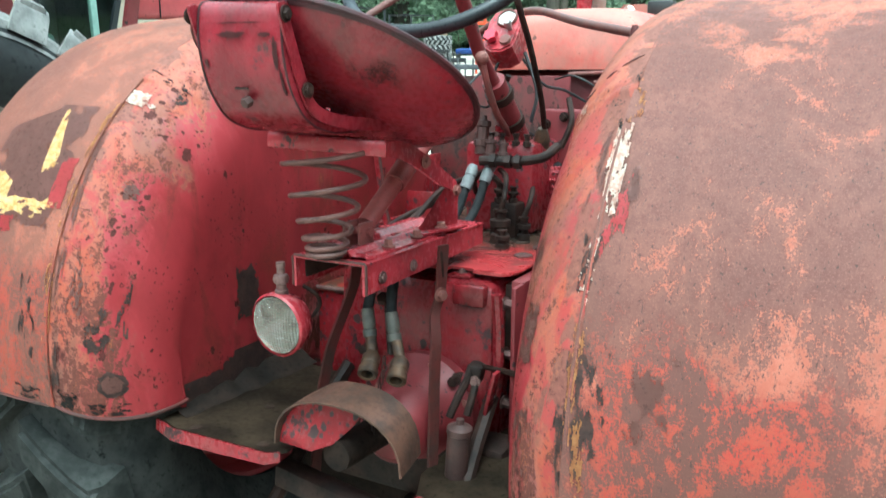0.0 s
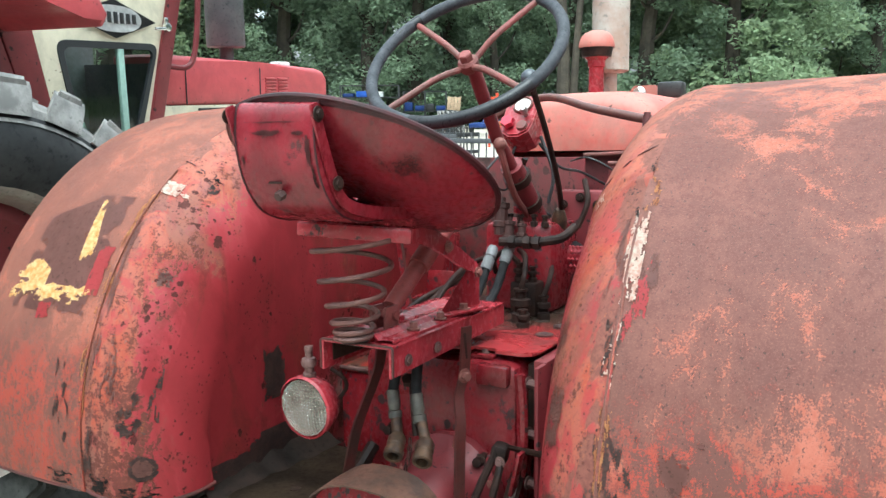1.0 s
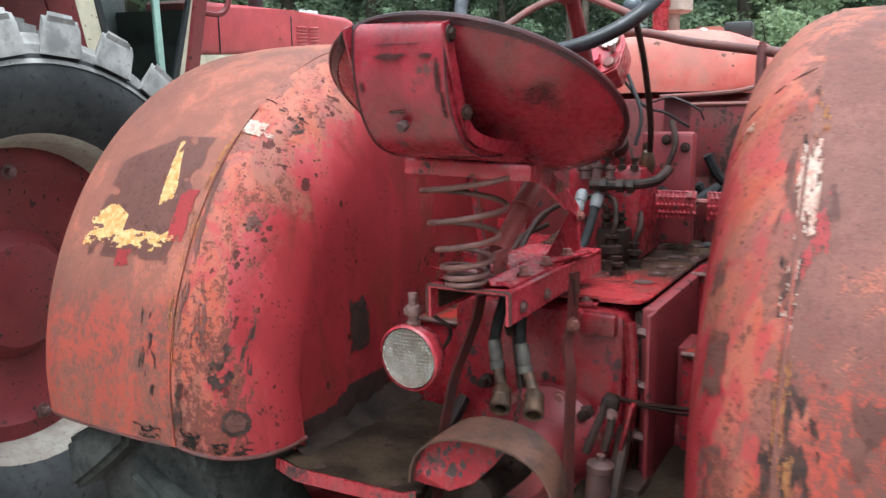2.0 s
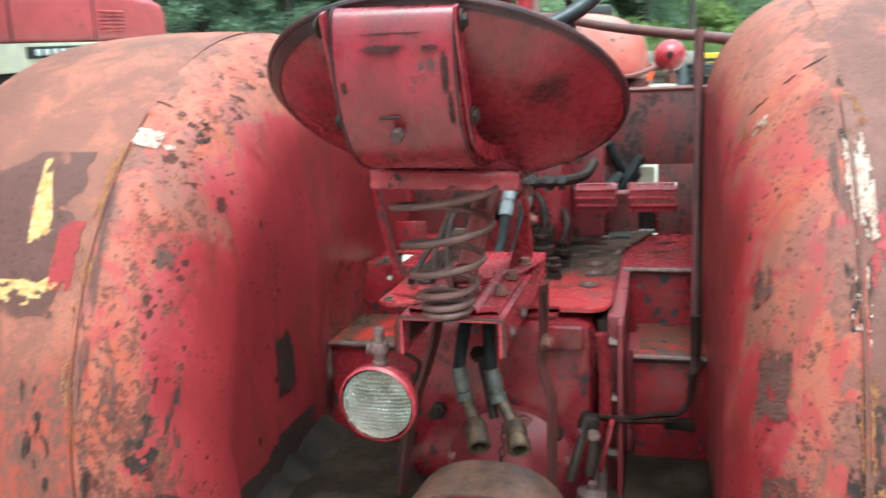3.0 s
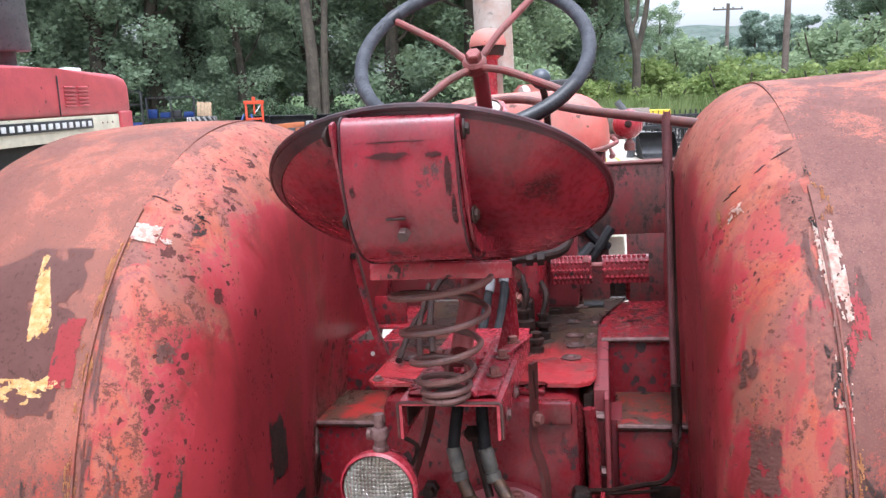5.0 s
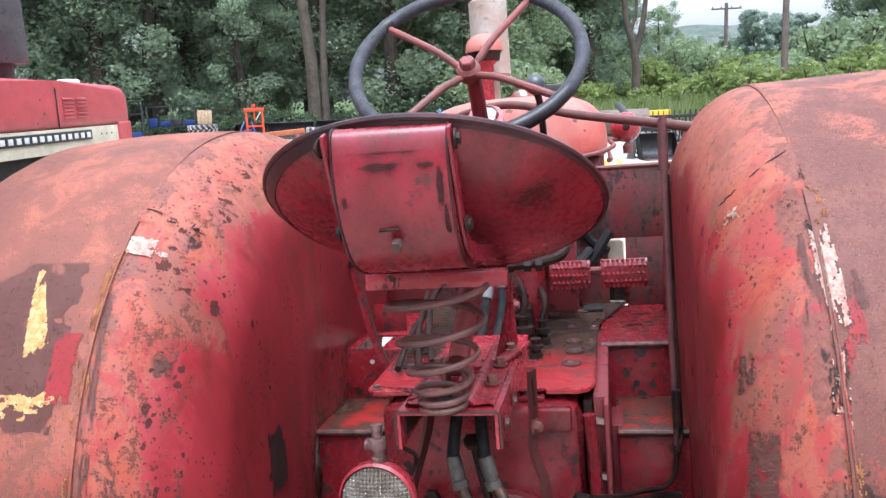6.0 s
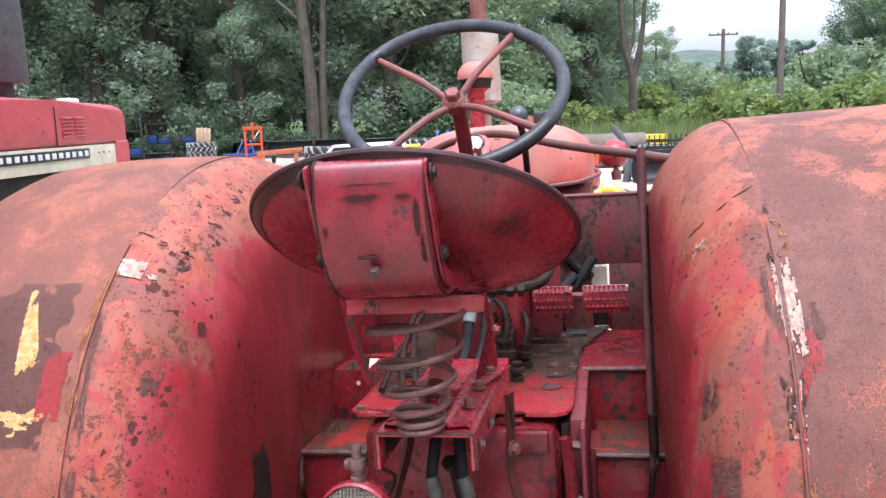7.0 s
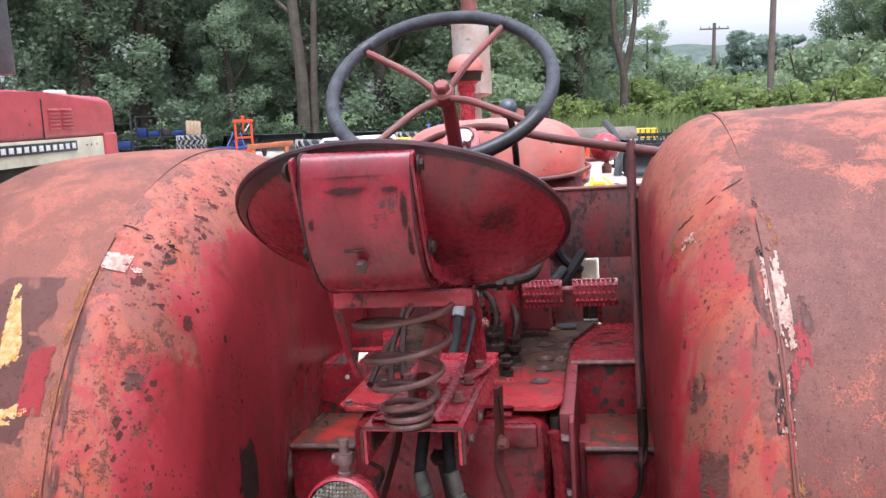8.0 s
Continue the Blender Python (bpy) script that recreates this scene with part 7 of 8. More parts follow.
# diamond maker's plate as plain shapes
bm = bmesh.new()
c = (-1.475, 1.93)
bm.faces.new([bm.verts.new((CX + 0.018, c[0] + a, c[1] + b)) for a, b in ((-0.25, 0), (0, -0.085), (0.25, 0), (0, 0.085))])
bmesh.ops.solidify(bm, geom=bm.faces[:], thickness=0.002)
decal = part("diamond_plate", bm, black_paint, second, "black diamond plate with a white oval")
bm = bmesh.new()
bm.faces.new([bm.verts.new((CX + 0.021, c[0] + 0.155 * math.copysign(abs(math.cos(a)) ** 0.8, math.cos(a)), c[1] + 0.058 * math.sin(a))) for a in [k * math.tau / 40 for k in range(40)]])
bmesh.ops.solidify(bm, geom=bm.faces[:], thickness=0.002)
part("white_oval", bm, letter_white, decal)
for k in range(7):
    bm = bmesh.new()
    box(bm, (CX + 0.024, c[0] - 0.108 + k * 0.036, c[1] + 0.004), (0.003, 0.022, 0.05 - 0.008 * abs(k - 3) / 3), (0, 0, 0), 0.0005)
    part("dark_bar", bm, black_paint, decal)
bm = bmesh.new()
box(bm, (CX + 0.035, -1.20, 1.905), (0.012, 0.10, 0.014), (4, 0, 0), 0.004)
lathe(bm, [(0, 0), (0.022, 0), (0.02, 0.02), (0, 0.024)], aim((CX + 0.02, -1.165, 1.915), (1, 0, 0)), 16)
box(bm, (CX + 0.025, -1.165, 1.945), (0.012, 0.02, 0.03), bev=0.003)
part("door_handle", bm, chrome, side_panel, "chrome door handle")
bm = bmesh.new()
tube(bm, spline([(CX + 0.06, -0.95, 2.6), (CX + 0.06, -0.97, 2.1), (CX + 0.05, -1.0, 1.83), (CX + 0.03, -1.04, 1.735), (CX - 0.02, -1.13, 1.735)]), 0.014, 8)
part("grab_rail", bm, dark_red, second, "dark red grab rail")
# rear fender, wheel
part("rear_fender", extrude_x([(-2.02, 1.83), (-1.99, 1.88), (-2.03, 1.95), (-2.30, 2.04), (-3.2, 2.04), (-3.45, 1.86), (-3.40, 1.76), (-3.15, 1.95), (-2.35, 1.95), (-2.10, 1.88)], 0.11, 0.62, 0.02), far_red, second, "dark red rear fender")
part("fender_skirt", extrude_x([(-2.0, 1.15), (-1.86, 1.2), (-2.06, 1.86), (-2.30, 1.92), (-3.1, 1.92), (-3.3, 1.7), (-3.1, 1.2)], 0.075, 0.115), dark_red, second)
wm = pose(0.525, -2.62, 0.835)
tyre2 = part("rear_tyre", turned(tyre_bm(0.835, 0.46, 0.485, 22, 0.07), wm), tyre_rubber, second, "large rear tyre with pale worn bars")
part("tread", turned(lug_bm(0.84, 0.46, 24, 0.075, 0.014), wm @ Matrix.Rotation(radians(7), 4, "X")), tyre_tread, tyre2)
bm = bmesh.new()
lathe(bm, [(0.700, -0.212), (0.742, -0.204), (0.776, -0.15), (0.779, 0.0), (0.776, 0.15), (0.742, 0.204), (0.700, 0.212)], wm @ Matrix.Rotation(radians(90), 4, "Y"), 72)
part("tread_base", bm, tyre_tread, tyre2)
bm = bmesh.new()
lathe(bm, [(0.69, -0.222), (0.74, -0.195), (0.772, -0.15), (0.779, 0), (0.772, 0.15), (0.74, 0.195), (0.69, 0.222)], wm @ Matrix.Rotation(radians(90), 4, "Y"), 72)
part("tread_face", bm, tyre_tread, tyre2, "pale dusty tread face")
bm = bmesh.new()
lathe(bm, [(0.475, 0.13), (0.49, 0.15), (0.505, 0.158), (0.505, 0.145), (0.47, 0.12), (0.45, 0.05), (0.44, 0.0)], wm @ Matrix.Rotation(radians(90), 4, "Y"), 56)
part("rim", bm, rim_steel, tyre2, "pale worn rim edge")
bm = bmesh.new()
lathe(bm, [(0.45, 0.045), (0.40, 0.05), (0.36, 0.02), (0.20, 0.0), (0.16, 0.05), (0.10, 0.06), (0, 0.06)], wm @ Matrix.Rotation(radians(90), 4, "Y"), 40)
part("wheel_disc", bm, dark_red, tyre2)
for k in range(8):
    a = k * math.tau / 8
    part("wheel_bolt", turned(bolt((0.055, 0.38 * math.cos(a), 0.38 * math.sin(a)), (1, 0, 0), 0.016, 0.02), wm), bolt_steel, tyre2)
bm = bmesh.new()
box(bm, (0.57, -2.40, 0.52), (0.02, 0.07, 0.14), bev=0.003)
part("wheel_clamp", bm, letter_white, tyre2)
bm = bmesh.new()
tube(bm, [(-0.9, -2.62, 0.835), (0.5, -2.62, 0.835)], 0.11, 16)
part("rear_axle", bm, dark_red, second)
part("transmission", extrude_x([(-1.2, 0.6), (-3.0, 0.6), (-3.0, 1.12), (-1.2, 1.12)], -0.55, -0.05, 0.03), dark_red, second)
# front axle and wheels, below the view but carrying the nose
for x in (-1.0, 0.42):
    fm = pose(x, -0.05, 0.40)
    w = part("front_tyre", turned(tyre_bm(0.40, 0.24, 0.22, 16, 0.01, 40), fm), tyre_rubber, second)
bm = bmesh.new()
tube(bm, [(-1.0, -0.05, 0.40), (0.42, -0.05, 0.40)], 0.06, 12)
box(bm, (-0.31, -0.05, 0.58), (0.2, 0.2, 0.40), bev=0.02)
part("front_axle", bm, dark_red, second)
wm = pose(-1.12, -2.62, 0.835)
part("rear_tyre_far", turned(tyre_bm(0.835, 0.46, 0.485, 22, 0.06), wm), tyre_rubber, second)

# ---- the yard's far edge: loose machinery ----
def stand(x, y, turn=0.0, z=None):
    return pose(x, y, ground_height(x, y) if z is None else z, 0, 0, turn)


def shop_press(m):
    t = thing("shop_press", m, "orange-red steel shop press frame", "press")
    for x in (-0.30, 0.30):
        bm = bmesh.new()
        box(bm, (x, 0, 0.78), (0.08, 0.06, 1.56), bev=0.006)
        part("post", bm, orange_paint, t)
        bm = bmesh.new()
        box(bm, (x, 0, 0.02), (0.10, 0.60, 0.04), bev=0.006)
        part("foot", bm, orange_paint, t)
    for z, h in ((1.56, 0.10), (0.62, 0.10), (1.05, 0.06)):
        bm = bmesh.new()
        box(bm, (0, 0, z), (0.76 if z > 1.5 else 0.66, 0.10, h), bev=0.008)
        part("crossbeam", bm, orange_paint, t)
    bm = bmesh.new()
    box(bm, (0, 0, 1.67), (0.12, 0.1, 0.12), bev=0.01)
    tube(bm, [(0, 0, 1.5), (0, 0, 1.2)], 0.03, 10)
    part("ram", bm, orange_paint, t)
    bm = bmesh.new()
    tube(bm, [(0.05, -0.05, 1.25), (0.24, -0.08, 1.48)], 0.015, 8)
    part("handle", bm, letter_white, t)


def rack(m, w, d, h, levels, goods, label):
    t = thing("storage_rack", m, label, "rack")
    for x in (-w / 2, 0, w / 2):
        for y in (-d / 2, d / 2):
            bm = bmesh.new()
            box(bm, (x, y, h / 2), (0.05, 0.05, h), bev=0.004)
            part("upright", bm, black_paint, t)
    for k in range(levels):
        z = 0.15 + (h - 0.15) * k / (levels - 1)
        bm = bmesh.new()
        box(bm, (0, 0, z), (w + 0.05, d, 0.04), bev=0.004)
        part("shelf", bm, black_paint, t)
        if k < levels - 1:
            for i in range(4):
                if random.random() < 0.85:
                    hh = (h / levels) * random.uniform(0.35, 0.75)
                    bm = bmesh.new()
                    box(bm, (-w / 2 + w * (i + 0.5) / 4, random.uniform(-0.05, 0.05), z + 0.02 + hh / 2), (w / 4 * random.uniform(0.6, 0.9), d * 0.7, hh), (0, 0, random.uniform(-8, 8)), 0.03)
                    part("bin", bm, random.choice(goods), t)


def lying_tyre(m, r, w, label="worn black tyre lying flat", name="loose_tyre"):
    t = thing(name, m, label, "tyre", "loose tyres in the yard")
    turn = pose(0, 0, w / 2) @ Matrix.Rotation(radians(90), 4, "Y")
    part("carcass", turned(tyre_bm(r, w, r * 0.55, 16, 0.03, 40), turn), rubber, t)
    part("tread", turned(lug_bm(r, w, 16, 0.03), turn), tyre_tread, t)


def bucket(m, w, material, label):
    """A loader bucket: a curled sheet with two cheeks and a cutting edge."""
    t = thing("loader_bucket", m, label, "bucket", "loose loader attachments")
    curl = [(-0.35, 0.0), (0.0, 0.0), (0.18, 0.06), (0.27, 0.22), (0.25, 0.42), (0.12, 0.56)]
    bm = bmesh.new()
    line = spline([(0, a, b) for a, b in curl], 4)
    sheet(bm, [[p + Vector((-w / 2, 0, 0.01)), p + Vector((w / 2, 0, 0.01))] for p in line], 0.015)
    part("shell", bm, material, t)
    for s in (-1, 1):
        bm = bmesh.new()
        f = bm.faces.new([bm.verts.new((s * w / 2, p.y, p.z + 0.01)) for p in line])
        bmesh.ops.solidify(bm, geom=[f], thickness=0.015)
        part("cheek", bm, material, t)
    bm = bmesh.new()
    box(bm, (0, -0.38, 0.02), (w, 0.12, 0.025), bev=0.004)
    part("cutting_edge", bm, bolt_steel, t)


def tine_rake(m, w, label, material=black_paint):
    """A row of bent black tines on a beam with an upright frame."""
    t = thing("root_rake", m, label, "rake", "loose loader attachments")
    bm = bmesh.new()
    box(bm, (0, 0.2, 0.62), (w, 0.08, 0.10), bev=0.008)
    box(bm, (0, 0.2, 0.2), (w, 0.08, 0.08), bev=0.008)
    part("beam", bm, material, t)
    for k in range(int(w / 0.16)):
        bm = bmesh.new()
        x = -w / 2 + 0.08 + k * 0.16
        tube(bm, spline([(x, 0.2, 0.80), (x, 0.22, 0.45), (x, 0.15, 0.12), (x, -0.2, 0.02), (x, -0.55, 0.03)], 4), 0.018, 6)
        part("tine", bm, material, t)


def implement(m, w, material, label):
    """A low implement deck with a mast, side wheels and a gearbox."""
    t = thing("field_implement", m, label, "implement")
    bm = bmesh.new()
    box(bm, (0, 0, 0.32), (w, 0.9, 0.16), bev=0.04)
    part("deck", bm, material, t)
    bm = bmesh.new()
    box(bm, (0, 0.1, 0.50), (0.30, 0.26, 0.20), bev=0.03)
    part("gearbox", bm, material, t)
    for s in (-0.3, 0.3):
        bm = bmesh.new()
        tube(bm, [(s, -0.3, 0.36), (s * 0.4, 0.1, 0.85)], 0.03, 8)
        part("mast", bm, material, t)
    for s in (-1, 1):
        bm = bmesh.new()
        lathe(bm, [(0.06, -0.05), (0.16, -0.06), (0.20, -0.04), (0.205, 0), (0.20, 0.04), (0.16, 0.06), (0.06, 0.05)], pose(s * (w / 2 + 0.08), 0.4, 0.205) @ Matrix.Rotation(radians(90), 4, "Y"), 20)
        part("wheel", bm, rubber, t)


def pipe_stack(m, material, n, length, label):
    t = thing("pipe_stack", m, label, "pipes")
    k = 0
    for row in range(3):
        for i in range(n - row):
            bm = bmesh.new()
            tube(bm, [(-length / 2 + 0.05 * random.random(), (i + row / 2) * 0.115, 0.06 + row * 0.10), (length / 2, (i + row / 2) * 0.115, 0.06 + row * 0.10)], 0.055, 10)
            part("pipe", bm, material, t)


def white_truck(m):
    t = thing("pickup_truck", m, "white pickup truck parked among machinery", "truck")
    body = [(-1.0, 0.45), (1.9, 0.45), (1.95, 0.80), (1.3, 0.92), (0.75, 0.98), (0.35, 1.32), (-0.55, 1.34), (-0.72, 0.98), (-2.4, 0.96), (-2.4, 0.45)]
    part("body", extrude_x(body, -0.82, 0.82, 0.05), letter_white, t)
    for s in (-1, 1):
        part("side_window", extrude_x([(0.55, 1.0), (0.27, 1.26), (-0.5, 1.28), (-0.6, 1.0)], s * 0.815, s * 0.83), seal_black, t)
        for y in (1.25, -1.6):
            bm = bmesh.new()
            lathe(bm, [(0.0, -0.07), (0.2, -0.08), (0.33, -0.10), (0.345, 0), (0.33, 0.10), (0.2, 0.08), (0, 0.07)], pose(s * 0.72, y, 0.345) @ Matrix.Rotation(radians(90), 4, "Y"), 28)
            part("wheel", bm, rubber, t)
    bm = bmesh.new()
    box(bm, (0, -0.64, 1.15), (1.35, 0.02, 0.26), (-25, 0, 0), 0.02)
    part("rear_window", bm, seal_black, t)


def crate(m, label):
    t = thing("wooden_crate", m, label, "crate")
    for x in (-0.45, -0.15, 0.15, 0.45):
        bm = bmesh.new()
        box(bm, (x, 0, 0.5), (0.28, 0.03, 1.0), bev=0.004)
        part("board", bm, wood_pale, t)
    for z in (0.08, 0.5, 0.92):
        bm = bmesh.new()
        box(bm, (0, 0.035, z), (1.2, 0.04, 0.10), bev=0.004)
        part("batten", bm, wood_pale, t)


shop_press(stand(-10.0, 21.5, 25) @ Matrix.Diagonal((0.78, 0.78, 0.95, 1)))
rack(stand(-16.9, 24.6, 30), 2.2, 0.7, 1.95, 5, [navy_paint, blue_paint, navy_paint, letter_white], "black racks stacked with dark blue parts")
rack(stand(-15.9, 27.0, 30), 1.7, 0.9, 1.7, 3, [black_paint, navy_paint], "dark open rack with black parts")
rack(stand(-20.5, 23.6, 34), 2.6, 0.7, 1.9, 5, [navy_paint, black_paint, blue_paint], "long dark rack of parts")
for k in range(3):
    lying_tyre(stand(-13.8, 25.4, 20 * k, 0.02 + 0.33 * k), 0.52, 0.32, "stacked worn tyre with block tread")
tyre_top = 0.02 + 0.33 * 3
t = crate(pose(-13.75, 25.5, tyre_top, -14, 4, 30) @ Matrix.Diagonal((0.42, 0.5, 0.5, 1)), "pale wooden crate side leaning on tyres")
lying_tyre(stand(-7.4, 21.0, 0), 0.78, 0.42, "big tractor tyre lying on the gravel")
lying_tyre(pose(-7.4, 21.0, 0.45, 0, 3, 40), 0.78, 0.42, "big tractor tyre on top of another")
lying_tyre(stand(-5.3, 24.6, 0), 0.8, 0.45, "big tractor tyre lying near the trees")
lying_tyre(stand(-5.3, 24.6, 30, 0.47), 0.8, 0.45, "big tractor tyre stacked near the trees")
white_truck(stand(-4.6, 15.2, 62) @ Matrix.Diagonal((0.84, 0.84, 0.84, 1)))
bm = bmesh.new()
for q in ((-9.0, 20.4, 0.75), ):
    box(bm, (0, 0, 0.78), (1.3, 0.14, 0.14), (0, -3, 0), 0.01)
    for x in (-0.5, 0.45):
        box(bm, (x, 0, 0.36), (0.12, 0.12, 0.72), bev=0.008)
beam = part("steel_trestle", bm, rust_orange, None)
beam.matrix_world = stand(-8.8, 20.6, 30)
tagged(beam, "rusty orange steel beam on trestle legs", "trestle")
pipe_stack(stand(-5.0, 18.6, 10, 0.62), yellow_paint, 6, 1.5, "stack of yellow pipes on a pallet")
bm = bmesh.new()
box(bm, (0, 0.3, 0.31), (1.4, 0.9, 0.62), bev=0.02)
pal = part("pallet_block", bm, pole_wood, None)
pal.matrix_world = stand(-5.0, 18.6, 10)
tagged(pal, "grey wooden block stack under yellow pipes", "pallet")
implement(stand(-3.9, 20.0, 20, 0.38), 1.9, blue_paint, "bright blue field implement")
implement(stand(-11.6, 24.4, 15, 0.2), 1.5, navy_paint, "dark blue implement on the gravel")
implement(stand(-14.8, 21.6, 10, 0.1), 1.6, yellow_paint, "low yellow and black implement")
for k, (x, y, a, w) in enumerate(((-10.9, 26.5, 10, 1.6), (-9.2, 26.8, -5, 1.8), (-7.6, 26.2, 12, 1.6), (-12.6, 27.2, 0, 1.7), (-17.4, 28.2, 25, 1.6), (-19.6, 27.2, 30, 1.8), (-2.3, 26.4, 0, 1.8), (1.6, 22.5, 4, 1.6))):
    bucket(stand(x, y, a, 0.35 if k < 4 else None), w, black_paint, "black loader bucket on the gravel")
for k in range(9):
    a = radians(27 + 1.1 * k)
    d = 15.5 + (k * 2.7) % 6
    tine_rake(stand(-d * math.sin(a), d * math.cos(a), 20 + 25 * (k % 3)), 1.5, "grey steel tined rake attachment", (muffler_grey, black_paint, black_paint)[k % 3])
for k, (b, d) in enumerate(((28.2, 13.5), (31, 14.2), (25.5, 15.0))):
    lying_tyre(stand(-d * math.sin(radians(b)), d * math.cos(radians(b)), k * 30), 0.5, 0.3, "worn tyre lying among rakes")
for x, y, a in ((2.3, 24.6, 0), (3.6, 24.9, 8), (-13.2, 19.6, 40), (-11.9, 21.0, 35), (1.5, 18.0, 30)):
    tine_rake(stand(x, y, a), 1.7, "black tined rake attachment")
bm = bmesh.new()
tube(bm, [(-1.0, 0, 0.55), (1.0, 0, 0.55)], 0.36, 24)
tube(bm, [(-1.15, 0, 0.55), (1.15, 0, 0.55)], 0.06, 12)
box(bm, (0, 0.2, 0.1), (2.2, 0.5, 0.2), bev=0.02)
roller = part("land_roller", bm, pole_wood, None)
roller.matrix_world = stand(0.5, 23.6, 3)
tagged(roller, "grey-brown land roller drum", "roller")
bm = bmesh.new()
box(bm, (0, 0, 0.55), (1.1, 0.5, 0.5), bev=0.03)
box(bm, (0, 0, 0.15), (0.9, 0.4, 0.3), bev=0.03)
ybox = part("yellow_machine", bm, yellow_paint, None)
ybox.matrix_world = stand(1.7, 25.6, 5)
tagged(ybox, "yellow machine body behind black rakes", "machine")
implement(stand(0.35, 13.9, 20) @ Matrix.Diagonal((0.8, 0.8, 0.35, 1)), 1.0, yellow_paint, "low yellow implement lying on the gravel")
bm = bmesh.new()
tube(bm, [(0, 0, 0.05), (0.1, 0.1, 0.75)], 0.05, 10)
jack = part("red_jack", bm, orange_paint, None)
jack.matrix_world = stand(0.05, 15.2)
tagged(jack, "slim red jack stand", "jack")

# clutter on the gravel to the right of the hood
bucket(stand(1.35, 17.2, 14), 0.8, black_paint, "small black bucket on the gravel")
tine_rake(stand(2.0, 19.4, -12), 1.5, "black tined rake attachment")
lying_tyre(stand(1.75, 22.2, 10), 0.55, 0.3, "worn tyre lying on the gravel")
lying_tyre(stand(1.75, 22.2, 50, 0.32), 0.5, 0.28, "worn tyre on top of another")
bm = bmesh.new()
tube(bm, spline([(0, 0, 0.0), (0.05, 0.05, 0.45), (-0.05, 0.1, 0.9), (-0.3, 0.12, 1.25)]), [0.09] * 6 + [0.08] * 20, 10)
chute = part("grey_chute", bm, muffler_grey, None)
chute.matrix_world = stand(0.78, 17.5, 0)
tagged(chute, "bent grey steel chute standing on the gravel", "chute")

# ---- poles ----
def utility_pole(m, h, r, arms, label):
    t = thing("utility_pole", m, label, "pole")
    bm = bmesh.new()
    tube(bm, [(0, 0, -0.3), (0, 0, h)], [r, r * 0.72], 14)
    part("shaft", bm, pole_wood, t)
    if arms:
        bm = bmesh.new()
        box(bm, (0, 0, h - 0.45), (2.4, 0.10, 0.12), bev=0.01)
        part("crossarm", bm, pole_wood, t)
        for x in (-1.1, -0.4, 0.4, 1.1):
            bm = bmesh.new()
            lathe(bm, [(0.02, 0), (0.05, 0.05), (0.05, 0.12), (0, 0.14)], pose(x, 0, h - 0.39), 8)
            part("insulator", bm, muffler_grey, t)


utility_pole(stand(9.95, 68.5, 10), 7.0, 0.19, True, "distant wooden pole with a crossarm")
utility_pole(stand(7.85, 36.4, 0), 11.0, 0.15, False, "tall weathered wooden pole")


# ---- trees ----
def leaf_cloud(bm, centre, radius, n, size, squash=0.8):
    """Small bent leaf cards thrown round a centre, denser to the outside."""
    for _ in range(n):
        d = Vector((random.gauss(0, 1), random.gauss(0, 1), random.gauss(0, 1))).normalized()
        p = Vector(centre) + Vector((d.x, d.y, d.z * squash)) * radius * random.random() ** 0.45
        s = size * random.uniform(0.6, 1.35)
        a = Vector((random.gauss(0, 1), random.gauss(0, 1), random.gauss(0, 0.5))).normalized()
        b = a.cross(Vector((random.gauss(0, 1), random.gauss(0, 1), random.gauss(0, 1)))).normalized()
        n_ = a.cross(b) * s * 0.2
        q = [bm.verts.new(v) for v in (p - a * s, p - b * s * 0.5 + n_, p + a * s, p + b * s * 0.5 + n_)]
        bm.faces.new(q)


def make_tree(seed, h, spread, low, clumps, cards, size, leaf, label, forked=False):
    random.seed(seed)
    t = thing("tree", Matrix(), label, "tree", "trees along the yard's edge")
    bm = bmesh.new()
    bend = [(0, 0, -0.3), (random.uniform(-0.2, 0.2), random.uniform(-0.2, 0.2), h * 0.25), (random.uniform(-0.5, 0.5), random.uniform(-0.4, 0.4), h * 0.55), (random.uniform(-0.7, 0.7), random.uniform(-0.5, 0.5), h * 0.92)]
    line = spline(bend, 5)
    r0 = 0.035 * h ** 0.95
    tube(bm, line, [r0 * (1 - 0.85 * k / (len(line) - 1)) + 0.02 for k in range(len(line))], 9)
    ends = []
    for k in range(9):
        b = line[3 + k % (len(line) - 4)]
        a = k * 2.4 + random.random()
        reach = spread * random.uniform(0.55, 0.95)
        e = b + Vector((math.cos(a) * reach, math.sin(a) * reach, random.uniform(0.1, 0.3) * h))
        mid = b.lerp(e, 0.5) + Vector((0, 0, -0.05 * h))
        tube(bm, spline([b, mid, e], 4), [0.09, 0.085, 0.08, 0.075, 0.065, 0.055, 0.045, 0.03, 0.02], 6)
        ends += [e, mid.lerp(e, 0.5)]
    part("trunk", bm, bark, t)
    bm = bmesh.new()
    for k in range(clumps):
        if k < len(ends):
            c = ends[k]
        else:
            z = low + (h - low) * random.random() ** 0.9
            wide = spread * math.sin(max(0.15, min(1, (z - low) / (h - low) + 0.12)) * 2.6) ** 0.6
            a = random.random() * math.tau
            rr = wide * random.random() ** 0.4
            c = Vector((math.cos(a) * rr, math.sin(a) * rr, z))
        leaf_cloud(bm, c, random.uniform(0.6, 1.25) * spread * 0.30, cards, size, 0.75)
    part("crown", bm, leaf, t)
    return t


